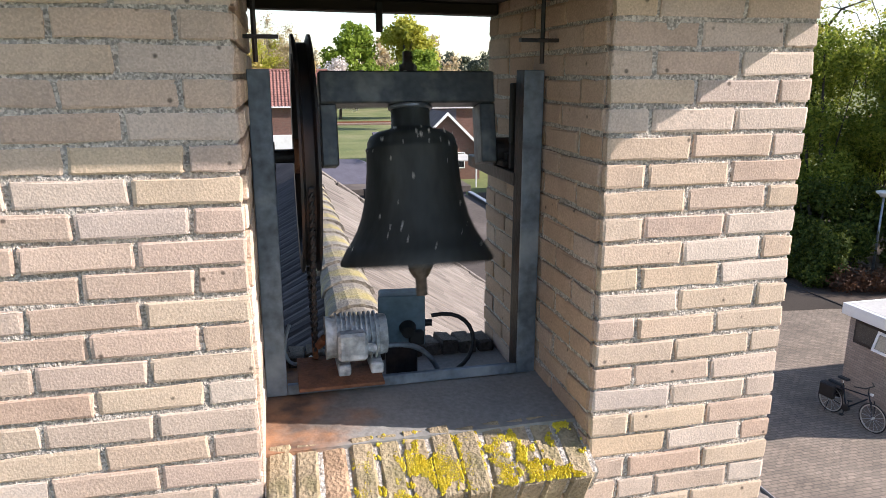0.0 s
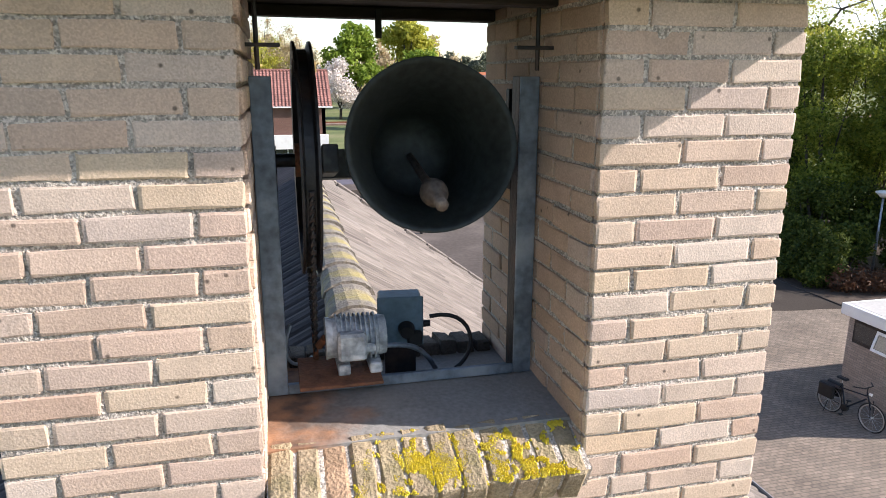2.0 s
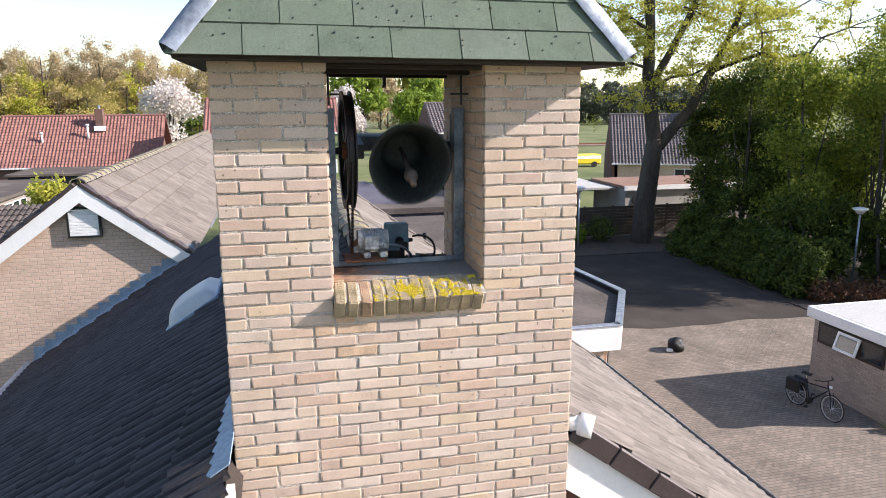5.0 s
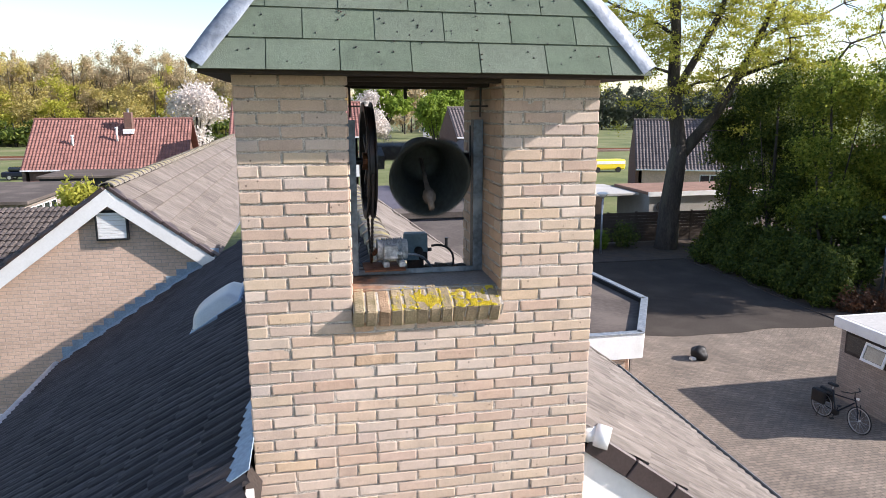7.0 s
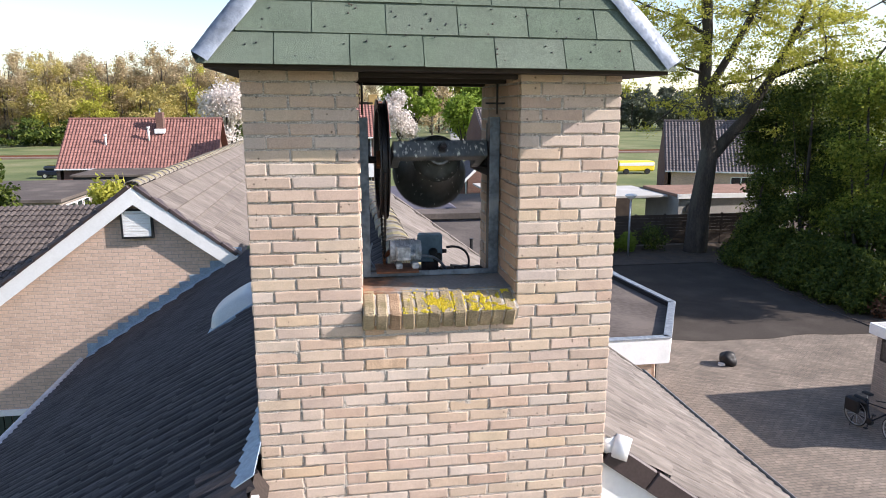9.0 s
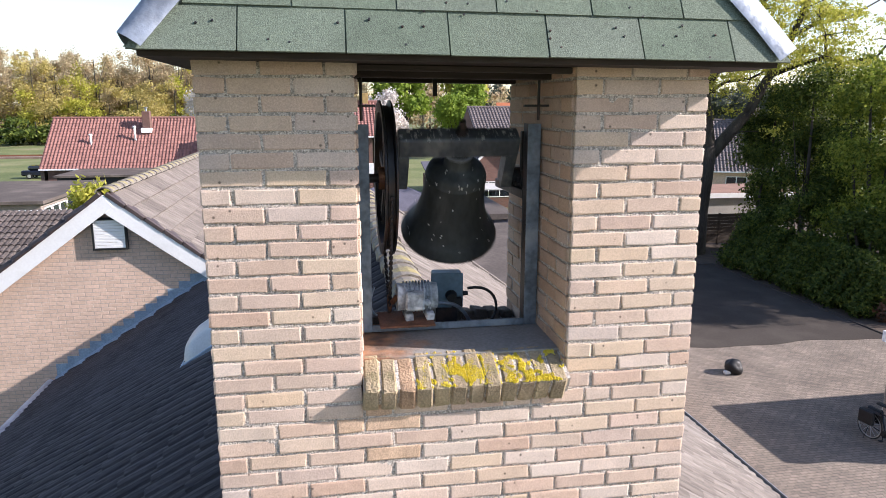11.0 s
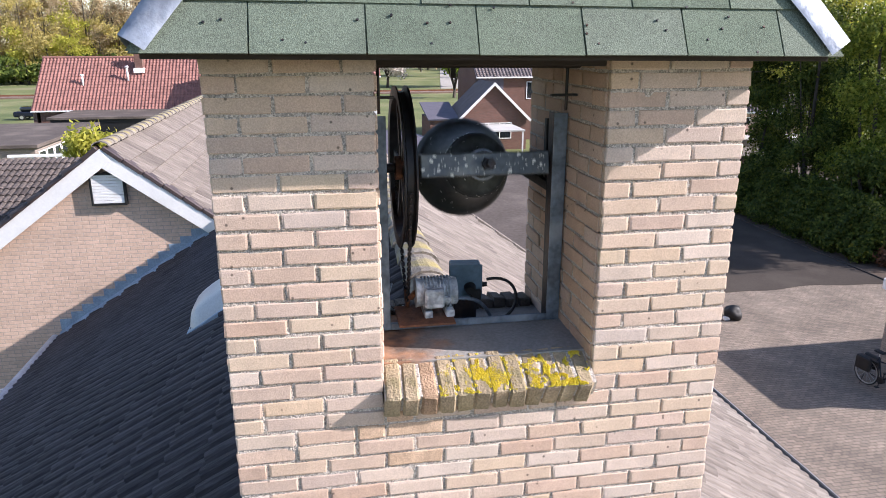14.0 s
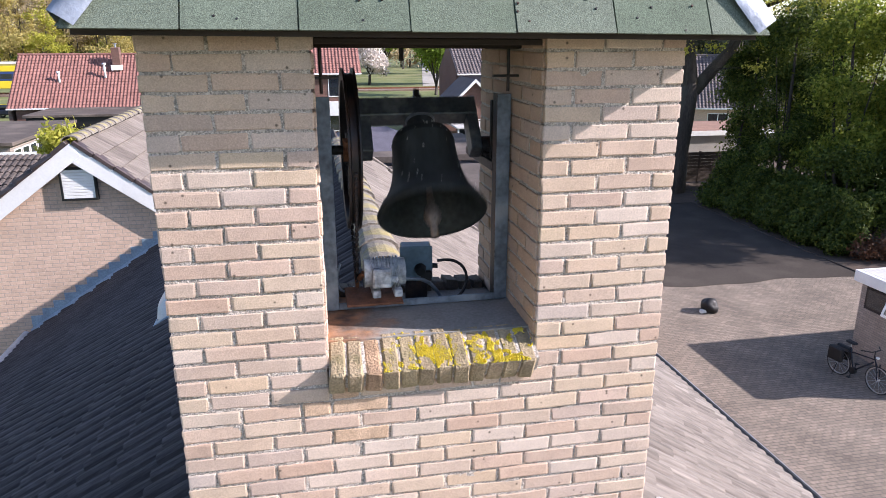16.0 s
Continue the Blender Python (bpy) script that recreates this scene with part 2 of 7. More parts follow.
BUFF = [(0.53, 0.42, 0.30), (0.50, 0.37, 0.29), (0.56, 0.47, 0.40), (0.47, 0.33, 0.25), (0.49, 0.385, 0.31), (0.53, 0.415, 0.31), (0.50, 0.37, 0.30), (0.54, 0.45, 0.375), (0.47, 0.345, 0.27), (0.52, 0.435, 0.37), (0.53, 0.395, 0.275), (0.49, 0.41, 0.36), (0.45, 0.345, 0.285), (0.51, 0.40, 0.30), (0.50, 0.355, 0.275)]
M = dict(
    brick=mat("buff_brick", BUFF, 0.9, var=0.10, scale=9, fine=200, bump=0.4, bump_dist=0.003, per_object=1, stain=(0.60, 0.52, 0.465), stain_scale=4.0, stain_amount=0.4, speckle=0.09, grain=260, pits=17),
    brick_rusty=mat("rust_run_brick", [(0.48, 0.34, 0.235), (0.50, 0.36, 0.25), (0.46, 0.315, 0.21)], 0.9, var=0.2, scale=9, fine=260, bump=0.7, bump_dist=0.003, per_object=1, speckle=0.16, grain=260),
    # Redder, darker copy of the brick: the reveal's shade put into its colour.
    brick_reveal_shade=mat("reveal_shade_brick", [(0.44, 0.31, 0.235), (0.47, 0.33, 0.235), (0.41, 0.285, 0.21), (0.46, 0.35, 0.28), (0.43, 0.29, 0.20)], 0.9, var=0.12, scale=9, fine=200, bump=0.4, bump_dist=0.003, per_object=1, speckle=0.09, grain=260, pits=17),
    brick_joined=mat("buff_brick_rest", BUFF, 0.9, var=0.10, scale=9, fine=260, bump=0.7, bump_dist=0.003, per_island=1, stain=(0.62, 0.53, 0.475), stain_scale=6.0, stain_amount=0.45, speckle=0.16, grain=260, pits=17),
    mortar=mat("mortar", (0.42, 0.38, 0.335), 0.95, var=0.25, scale=7, fine=150, bump=0.9, bump_dist=0.008, speckle=0.35, grain=200),
    sill=mat("mossy_sill_brick", [(0.28, 0.225, 0.145), (0.36, 0.28, 0.19), (0.32, 0.265, 0.16)], 0.95, var=0.28, scale=12, fine=110, bump=0.9, per_object=1,
             stain=(0.17, 0.15, 0.07), stain_scale=13, stain_amount=0.7),
    lichen=mat("yellow_lichen", [(0.60, 0.47, 0.035), (0.72, 0.58, 0.05), (0.62, 0.52, 0.11)], 0.95, var=0.2, scale=30, fine=150, bump=0.9),
    slab=mat("sill_screed", (0.24, 0.235, 0.225), 0.85, var=0.2, scale=5, fine=70, bump=0.3, stain=(0.34, 0.32, 0.29), stain_scale=4),
    rust=mat("rust", [(0.11, 0.05, 0.03), (0.20, 0.085, 0.045), (0.15, 0.065, 0.04)], 0.9, var=0.25, scale=14, fine=90, bump=0.5),
    steel=mat("galvanised_steel", (0.14, 0.175, 0.22), 0.5, 0.45, var=0.38, scale=7, fine=40, bump=0.1, stain=(0.32, 0.36, 0.40), stain_scale=7, stain_amount=0.6),
    dark_steel=mat("dark_oily_and_shade_steel", (0.035, 0.035, 0.038), 0.5, 0.6, var=0.3, scale=12, fine=60, bump=0.2, stain=(0.12, 0.06, 0.04), stain_scale=8, stain_amount=0.6),
    beam=mat("headstock_steel", (0.10, 0.115, 0.13), 0.5, 0.5, var=0.25, scale=8, fine=50, bump=0.15, stain=(0.4, 0.4, 0.38), stain_scale=14, stain_amount=0.35),
    bronze=mat("dark_bell_bronze", (0.056, 0.061, 0.060), 0.62, 0.3, var=0.25, scale=7, fine=35, bump=0.12, stain=(0.15, 0.17, 0.165), stain_scale=9, stain_amount=0.35, stretch=(1, 1, 0.35)),
    bronze_in=mat("bell_inside_patina", (0.036, 0.043, 0.042), 0.6, 0.5, var=0.3, scale=5, fine=40, bump=0.15),
    clapper=mat("clapper_iron", (0.16, 0.13, 0.11), 0.6, 0.4, var=0.3, scale=20, fine=80, bump=0.3),
    droppings=mat("bird_droppings", (0.7, 0.7, 0.66), 0.9, var=0.1, bump=0.3),
    motor=mat("worn_motor_paint", (0.34, 0.37, 0.40), 0.6, 0.1, var=0.4, scale=14, fine=60, bump=0.25, stain=(0.75, 0.76, 0.77), stain_scale=24, stain_amount=0.9),
    blue=mat("blue_box_paint", (0.095, 0.16, 0.21), 0.5, 0.0, var=0.2, scale=9, fine=50, bump=0.1, stain=(0.16, 0.2, 0.22), stain_scale=10, stain_amount=0.5),
    black=mat("black_rubber", (0.012, 0.012, 0.013), 0.55, var=0.2, bump=0.1),
    shingle=mat("green_shingle", [(0.092, 0.125, 0.088), (0.112, 0.142, 0.105), (0.102, 0.132, 0.098), (0.122, 0.148, 0.115)], 0.95, var=0.14, scale=6, fine=260, bump=0.6, bump_dist=0.003, per_object=1, speckle=0.34, grain=420,
                stain=(0.14, 0.155, 0.13), stain_scale=2.5, stain_amount=0.25),
    shingle_joined=mat("green_shingle_rest", [(0.135, 0.18, 0.13), (0.18, 0.215, 0.17)], 0.95, var=0.35, scale=14, fine=260, bump=0.8, per_island=1),
    lead=mat("lead", (0.30, 0.33, 0.37), 0.45, 0.55, var=0.25, scale=8, fine=30, bump=0.35, stain=(0.5, 0.52, 0.54), stain_scale=9, stain_amount=0.7),
    zinc=mat("zinc", (0.45, 0.48, 0.52), 0.5, 0.2, var=0.15, scale=4, fine=30, bump=0.1),
    lead_blue=mat("lead_flashing", (0.25, 0.33, 0.42), 0.6, 0.1, var=0.2, scale=6, fine=40, bump=0.25),
    dark_wood=mat("dark_stained_wood", (0.035, 0.026, 0.022), 0.8, var=0.3, scale=5, fine=50, bump=0.3, stretch=(0.15, 1, 1)),
    # Slopes turned from the sun: their shade is put into this tile colour.
    tile_shade=mat("shade_side_tile", [(0.028, 0.025, 0.029), (0.047, 0.042, 0.047), (0.036, 0.032, 0.036)], 0.85, var=0.3, scale=26, fine=60, bump=0.7, speckle=0.15, grain=70, stain=(0.085, 0.08, 0.075), stain_scale=4, stain_amount=0.15, stretch=(1, 0.14, 1), per_object=1),
    tile_shade_joined=mat("shade_side_tile_rest", [(0.028, 0.025, 0.029), (0.047, 0.042, 0.047), (0.036, 0.032, 0.036)], 0.85, var=0.3, scale=26, fine=60, bump=0.7, speckle=0.15, grain=70, stain=(0.085, 0.08, 0.075), stain_scale=4, stain_amount=0.15, stretch=(0.14, 1, 0.14), per_island=1),
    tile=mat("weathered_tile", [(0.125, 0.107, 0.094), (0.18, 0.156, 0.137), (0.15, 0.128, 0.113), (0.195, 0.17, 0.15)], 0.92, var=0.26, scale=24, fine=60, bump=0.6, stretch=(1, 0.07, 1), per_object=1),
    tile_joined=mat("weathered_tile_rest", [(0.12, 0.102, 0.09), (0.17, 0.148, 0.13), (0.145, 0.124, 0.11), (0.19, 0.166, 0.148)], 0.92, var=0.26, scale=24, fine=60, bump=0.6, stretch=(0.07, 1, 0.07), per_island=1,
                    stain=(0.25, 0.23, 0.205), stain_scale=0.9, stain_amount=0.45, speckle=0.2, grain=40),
    ridge=mat("mossy_ridge_tile", [(0.17, 0.15, 0.13), (0.22, 0.20, 0.17)], 0.95, var=0.3, scale=9, fine=60, bump=0.8, per_object=1, stain=(0.38, 0.31, 0.06), stain_scale=6, stain_amount=0.5),
    tile_brown=mat("brown_verge_tile", [(0.050, 0.036, 0.035), (0.068, 0.049, 0.046)], 0.5, var=0.2, scale=8, fine=50, bump=0.1, per_object=1),
    tile_mottled=mat("mottled_brown_tile", [(0.062, 0.05, 0.046), (0.10, 0.082, 0.074), (0.078, 0.063, 0.056)], 0.9, var=0.5, scale=12, fine=60, bump=0.6, per_island=1, speckle=0.3, grain=40),
    tile_red=mat("red_roof_tile", [(0.195, 0.092, 0.078), (0.26, 0.125, 0.105), (0.225, 0.107, 0.09)], 0.85, var=0.2, scale=1.5, fine=10, bump=0.2, per_island=1),
    tile_far=mat("far_grey_tile", [(0.10, 0.085, 0.085), (0.14, 0.115, 0.11), (0.12, 0.10, 0.10)], 0.85, var=0.2, scale=1.5, fine=10, bump=0.2, per_island=1),
    white=mat("white_paint", (0.78, 0.78, 0.77), 0.5, var=0.04, scale=2, fine=30, bump=0.05, stain=(0.5, 0.5, 0.47), stain_scale=2.5, stain_amount=0.25),
    glass=mat("dark_window_glass", (0.02, 0.025, 0.03), 0.06, 0.0, var=0.1, bump=0, spec=0.9),
    flat=mat("bitumen_roof", (0.105, 0.088, 0.078), 0.95, var=0.2, scale=0.6, fine=8, bump=0.2, spec=0.15, stain=(0.18, 0.15, 0.13), stain_scale=0.5, stain_amount=0.7),
    flat_light=mat("light_roofing", (0.45, 0.44, 0.42), 0.9, var=0.12, scale=0.7, fine=12, bump=0.2),
    gravel=mat("garden_soil", (0.07, 0.052, 0.040), 0.95, var=0.3, scale=2, fine=20, bump=0.5, stain=(0.10, 0.06, 0.035), stain_scale=1.2),
    grass=mat("grass", [(0.085, 0.12, 0.03), (0.13, 0.15, 0.05), (0.19, 0.17, 0.09)], 0.95, var=0.25, scale=0.12, fine=3, bump=0.5, bump_dist=0.05),
    concrete=mat("concrete_path", (0.34, 0.32, 0.29), 0.95, var=0.12, scale=1, fine=12, bump=0.2),
    bark=mat("bark", (0.05, 0.042, 0.034), 0.95, var=0.35, scale=3, fine=22, bump=0.9, stretch=(1, 1, 0.25), bump_dist=0.04, stain=(0.09, 0.09, 0.065), stain_scale=1.5, stain_amount=0.5),
    twig=mat("twigs", (0.10, 0.075, 0.05), 0.95, var=0.2, bump=0),
    fence=mat("dark_fence_wood", (0.06, 0.045, 0.035), 0.9, var=0.25, scale=2, fine=20, bump=0.3),
    yellow=mat("yellow_paint", (0.75, 0.58, 0.03), 0.4, var=0.05, bump=0),
    ochre=mat("ochre_brick", (0.36, 0.25, 0.10), 0.9, var=0.2, scale=4, fine=20, bump=0.2),
    teal=mat("teal_paint", (0.03, 0.16, 0.18), 0.4, var=0.05, bump=0),
    navy=mat("blue_paint", (0.03, 0.06, 0.18), 0.4, var=0.05, bump=0),
    car=mat("dark_blue_car_paint", (0.015, 0.02, 0.035), 0.25, 0.3, var=0.05, bump=0),
    chrome=mat("bright_rim", (0.6, 0.6, 0.6), 0.3, 0.8, var=0.05, bump=0),
    purple=mat("slate_cladding", (0.10, 0.095, 0.12), 0.8, var=0.15, scale=2, fine=20, bump=0.2),
    house_brick=masonry("far_buff_brick", ((0.54, 0.39, 0.30), (0.62, 0.45, 0.35)), (0.40, 0.33, 0.28), 0.216, 0.0625, 0.006, "xz"),
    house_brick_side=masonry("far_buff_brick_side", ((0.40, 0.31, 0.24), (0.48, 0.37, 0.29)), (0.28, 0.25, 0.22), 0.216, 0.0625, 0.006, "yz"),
    brown_brick=masonry("brown_brick", ((0.13, 0.07, 0.055), (0.17, 0.09, 0.07)), (0.15, 0.12, 0.10), 0.216, 0.0625, 0.005, "xz"),
    brown_brick_side=masonry("brown_brick_side", ((0.13, 0.07, 0.055), (0.17, 0.09, 0.07)), (0.15, 0.12, 0.10), 0.216, 0.0625, 0.005, "yz"),
    grey_brick=masonry("grey_brick", ((0.27, 0.22, 0.19), (0.36, 0.295, 0.25)), (0.20, 0.18, 0.16), 0.216, 0.0625, 0.006, "xz"),
    grey_brick_side=masonry("grey_brick_side", ((0.27, 0.22, 0.19), (0.36, 0.295, 0.25)), (0.20, 0.18, 0.16), 0.216, 0.0625, 0.006, "yz"),
    # Dark grey for the painted yard shade; the kerb takes it too.
    shaded_yard=mat("shaded_yard_grey", (0.070, 0.061, 0.054), 0.95, spec=0.0, var=0.15, scale=0.5, fine=30, bump=0.3, stain=(0.10, 0.088, 0.077), stain_scale=0.7, stain_amount=0.5),
    paving=masonry("paving_brick", ((0.17, 0.14, 0.113), (0.24, 0.192, 0.152)), (0.115, 0.097, 0.08), 0.21, 0.105, 0.010, "xy", bump=0.5, var=0.26),
    leaf_dark=leafy("dark_green_leaves", [(0.026, 0.048, 0.008), (0.05, 0.08, 0.013), (0.088, 0.12, 0.02), (0.16, 0.19, 0.032)]),
    # Brighter copy of the leaves: sun on the tall crowns put into the colour.
    leaf_sun=leafy("sunlit_crown_leaves", [(0.08, 0.12, 0.016), (0.15, 0.20, 0.028), (0.24, 0.29, 0.04), (0.34, 0.36, 0.06)], through=0.5),
    leaf_mid=leafy("fresh_green_leaves", [(0.13, 0.20, 0.025), (0.19, 0.27, 0.035), (0.26, 0.34, 0.05)], through=0.45),
    leaf_lime=leafy("yellow_green_leaves", [(0.33, 0.35, 0.05), (0.43, 0.43, 0.07), (0.52, 0.48, 0.10)], through=0.5),
    leaf_gold=leafy("golden_spring_leaves", [(0.46, 0.39, 0.13), (0.52, 0.43, 0.15), (0.45, 0.38, 0.16)], through=0.5),
    leaf_bare=leafy("budding_brown_twigs", [(0.44, 0.34, 0.22), (0.50, 0.39, 0.25), (0.47, 0.40, 0.22), (0.54, 0.45, 0.28)], through=0.5),
    leaf_far=leafy("far_dark_wood", [(0.075, 0.092, 0.06), (0.11, 0.125, 0.08), (0.10, 0.105, 0.08)], through=0.2),
    blossom=leafy("white_blossom", [(0.62, 0.56, 0.52), (0.75, 0.70, 0.66), (0.5, 0.43, 0.38)], through=0.3),
    leaf_red=leafy("copper_hedge_leaves", [(0.10, 0.045, 0.025), (0.15, 0.07, 0.035), (0.09, 0.05, 0.03)], through=0.2),
)

# ---- building blocks ----
PLACE = {}


def thing(name, at=(0, 0, 0), label="", category="", group="", kind="", turn=None):
    """An Empty at a thing's base, under which its parts hang."""
    ob = new(name)
    m = Matrix.Translation(at) if turn is None else pose(*at, 0, 0, turn)
    ob.matrix_basis = m
    PLACE[ob] = m
    ob.empty_display_size = 0.1
    return tagged(ob, label, category, group, kind)


def mesh_of(name, bm, material, smooth=False):
    me = bpy.data.meshes.new(name)
    bm.to_mesh(me)
    bm.free()
    for m in material if isinstance(material, (list, tuple)) else [material]:
        me.materials.append(m)
    if smooth:
        me.polygons.foreach_set("use_smooth", [True] * len(me.polygons))
    return me


def part(name, bm, material, parent=None, label="", smooth=False, local=False, kind=""):
    """One mesh object under a thing or part. Its vertices are in world space unless local."""
    m = PLACE[parent] if parent else Matrix()
    if not local and parent:
        bm.transform(m.inverted())
    ob = new(name, mesh_of(name, bm, material, smooth))
    if parent:
        ob.parent = parent
    PLACE[ob] = m
    return tagged(ob, label, kind=kind)


def piece(name, mesh, m, parent, label=""):
    """One piece that shares its mesh with alike pieces, at the world pose m."""
    ob = new(name, mesh)
    ob.parent = parent
    ob.matrix_basis = PLACE[parent].inverted() @ m
    if label:
        ob["label"] = label
    return ob


def structure(name, bm, material, label="", category="", smooth=False):
    ob = part(name, bm, material, None, smooth=smooth)
    return tagged(ob, label, category, kind="structure")


def box(bm, x0, x1, y0, y1, z0, z1, bevel=0.0, m=None):
    vs = [bm.verts.new(p) for p in ((x0, y0, z0), (x1, y0, z0), (x1, y1, z0), (x0, y1, z0), (x0, y0, z1), (x1, y0, z1), (x1, y1, z1), (x0, y1, z1))]
    fs = [bm.faces.new([vs[i] for i in f]) for f in ((3, 2, 1, 0), (4, 5, 6, 7), (0, 1, 5, 4), (1, 2, 6, 5), (2, 3, 7, 6), (3, 0, 4, 7))]
    out = vs
    if bevel:
        es = list({e for f in fs for e in f.edges})
        r = bmesh.ops.bevel(bm, geom=es, offset=bevel, segments=1, affect="EDGES", profile=0.5)
        out = list({v for f in r["faces"] for v in f.verts} | {v for v in vs if v.is_valid})
    if m is not None:
        bmesh.ops.transform(bm, matrix=m, verts=out)
    return bm


def tube(bm, p0, p1, r0, r1=None, seg=10, caps=True):
    p0, p1 = Vector(p0), Vector(p1)
    r1 = r0 if r1 is None else r1
    q = (p1 - p0).to_track_quat("Z", "Y").to_matrix()
    a, b = [], []
    for i in range(seg):
        c, s = math.cos(2 * math.pi * i / seg), math.sin(2 * math.pi * i / seg)
        a.append(bm.verts.new(p0 + q @ Vector((c * r0, s * r0, 0))))
        b.append(bm.verts.new(p1 + q @ Vector((c * r1, s * r1, 0))))
    for i in range(seg):
        j = (i + 1) % seg
        bm.faces.new((a[i], a[j], b[j], b[i]))
    if caps:
        bm.faces.new(a[::-1])
        bm.faces.new(b)
    return bm


def pipe(bm, pts, r, seg=8):
    for p, q in zip(pts, pts[1:]):
        tube(bm, p, q, r, r, seg)
    return bm


def lathe(bm, profile, seg=48, m=None):
    """Turns (radius, height) pairs round z."""
    rings = []
    for r, z in profile:
        if r < 1e-6:
            rings.append([bm.verts.new((0, 0, z))])
        else:
            rings.append([bm.verts.new((r * math.cos(2 * math.pi * i / seg), r * math.sin(2 * math.pi * i / seg), z)) for i in range(seg)])
    for a, b in zip(rings, rings[1:]):
        for i in range(seg):
            j = (i + 1) % seg
            if len(a) == 1 and len(b) == 1:
                continue
            if len(a) == 1:
                bm.faces.new((a[0], b[j], b[i]))
            elif len(b) == 1:
                bm.faces.new((a[i], a[j], b[0]))
            else:
                bm.faces.new((a[i], a[j], b[j], b[i]))
    if m is not None:
        bm.transform(m)
    return bm


def slab(bm, pts, thick):
    """A flat polygon with thickness, pushed against its normal."""
    pts = [Vector(p) for p in pts]
    nrm = (pts[1] - pts[0]).cross(pts[2] - pts[1]).normalized()
    top = [bm.verts.new(p) for p in pts]
    low = [bm.verts.new(p - nrm * thick) for p in pts]
    bm.faces.new(top)
    bm.faces.new(low[::-1])
    k = len(pts)
    for i in range(k):
        j = (i + 1) % k
        bm.faces.new((top[j], top[i], low[i], low[j]))
    return bm


def B():
    return bmesh.new()


def stem(bm, pts, r0, r1, seg=9):
    """A bent, tapered limb through points."""
    pts = [Vector(p) for p in pts]
    rings = []
    for i, p in enumerate(pts):
        a, b = pts[max(i - 1, 0)], pts[min(i + 1, len(pts) - 1)]
        q = (b - a).to_track_quat("Z", "Y").to_matrix()
        r = r0 + (r1 - r0) * i / (len(pts) - 1)
        rings.append([bm.verts.new(p + q @ Vector((r * math.cos(2 * math.pi * k / seg), r * math.sin(2 * math.pi * k / seg), 0))) for k in range(seg)])
    for a, b in zip(rings, rings[1:]):
        for k in range(seg):
            bm.faces.new((a[k], a[(k + 1) % seg], b[(k + 1) % seg], b[k]))
    bm.faces.new(rings[-1])

# ---- ground ----
bm = B()
slab(bm, [(-1500, -700, 0), (1500, -700, 0), (1500, 2500, 0), (-1500, 2500, 0)], 1.0)
structure("ground", bm, M["grass"], "wide flat grassland with dry patches", "ground")
bm = B()
# Runs unseen round the tower foot, added to cut green bounce from grass.
slab(bm, [(-4.0, -14, 0.012), (30, -14, 0.012), (30, 18.2, 0.012), (20.0, 18.2, 0.012), (20.0, 30.6, 0.012), (8.0, 30.6, 0.012), (-4.0, 25, 0.012)], 0.06)
structure("pavement", bm, M["paving"], "brick-paved church courtyard, worn and sandy", "pavement")
# Dark sheet with a wavy edge: paints the tree shade on the paving.
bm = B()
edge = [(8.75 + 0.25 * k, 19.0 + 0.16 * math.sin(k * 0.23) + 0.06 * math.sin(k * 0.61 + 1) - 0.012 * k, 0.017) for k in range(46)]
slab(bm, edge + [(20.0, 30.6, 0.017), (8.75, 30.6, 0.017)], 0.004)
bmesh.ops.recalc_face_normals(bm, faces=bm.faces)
structure("asphalt_yard", bm, M["shaded_yard"], "dark sheet painted as tree shade at the yard's far end", "pavement")
bm = B()
slab(bm, [(20.0, 18.2, 0.03), (34, 18.2, 0.03), (34, 46, 0.03), (14, 46, 0.03), (12, 30.6, 0.03), (20.0, 30.6, 0.03)], 0.05)
structure("planting_bed", bm, M["gravel"], "brown soil of a planted border", "ground")
bm = B()
box(bm, 19.9, 20.0, 18.2, 30.6, 0.0, 0.06, 0.01)
box(bm, 8.0, 20.0, 30.6, 30.7, 0.0, 0.06, 0.01)
structure("kerb", bm, M["shaded_yard"], "low concrete kerb round the yard", "kerb")

# ---- tower ----
TX0, TX1, OX0, OX1, DEPTH, EAVE, COURSE = -0.51, 1.33, 0.02, 0.815, 0.90, 8.40, 0.0625
SILL_LOW = 7.168


def brick_mesh(name, length, material, depth=0.10, height=0.0515, seed=0):
    rnd = random.Random(seed)
    bm = B()
    xs = [-length / 2, -length / 2 + 0.005, rnd.uniform(-0.2, 0.2) * length, length / 2 - 0.005, length / 2]
    zs = [0, 0.0045, height - 0.0045, height]
    grid = []
    for j, z in enumerate(zs):
        grid.append([])
        for i, x in enumerate(xs):
            rim = i in (0, 4) or j in (0, 3)
            worn = rnd.uniform(0.0008, 0.0030) if rim else rnd.uniform(-0.0012, 0.0012)
            if (i in (0, 4)) and (j in (0, 3)):
                worn += rnd.uniform(0.0, 0.004)
            grid[-1].append(bm.verts.new((x + rnd.uniform(-1, 1) * 0.0028, worn, z + rnd.uniform(-1, 1) * 0.0024)))
    for a, b in zip(grid, grid[1:]):
        for i in range(4):
            bm.faces.new((a[i], a[i + 1], b[i + 1], b[i]))
    ring = grid[0] + [grid[1][4], grid[2][4]] + grid[3][::-1] + [grid[2][0], grid[1][0]]
    back = [bm.verts.new((v.co.x, depth, v.co.z)) for v in ring]
    for i in range(len(ring)):
        k = (i + 1) % len(ring)
        bm.faces.new((ring[k], ring[i], back[i], back[k]))
    return mesh_of(name, bm, material)


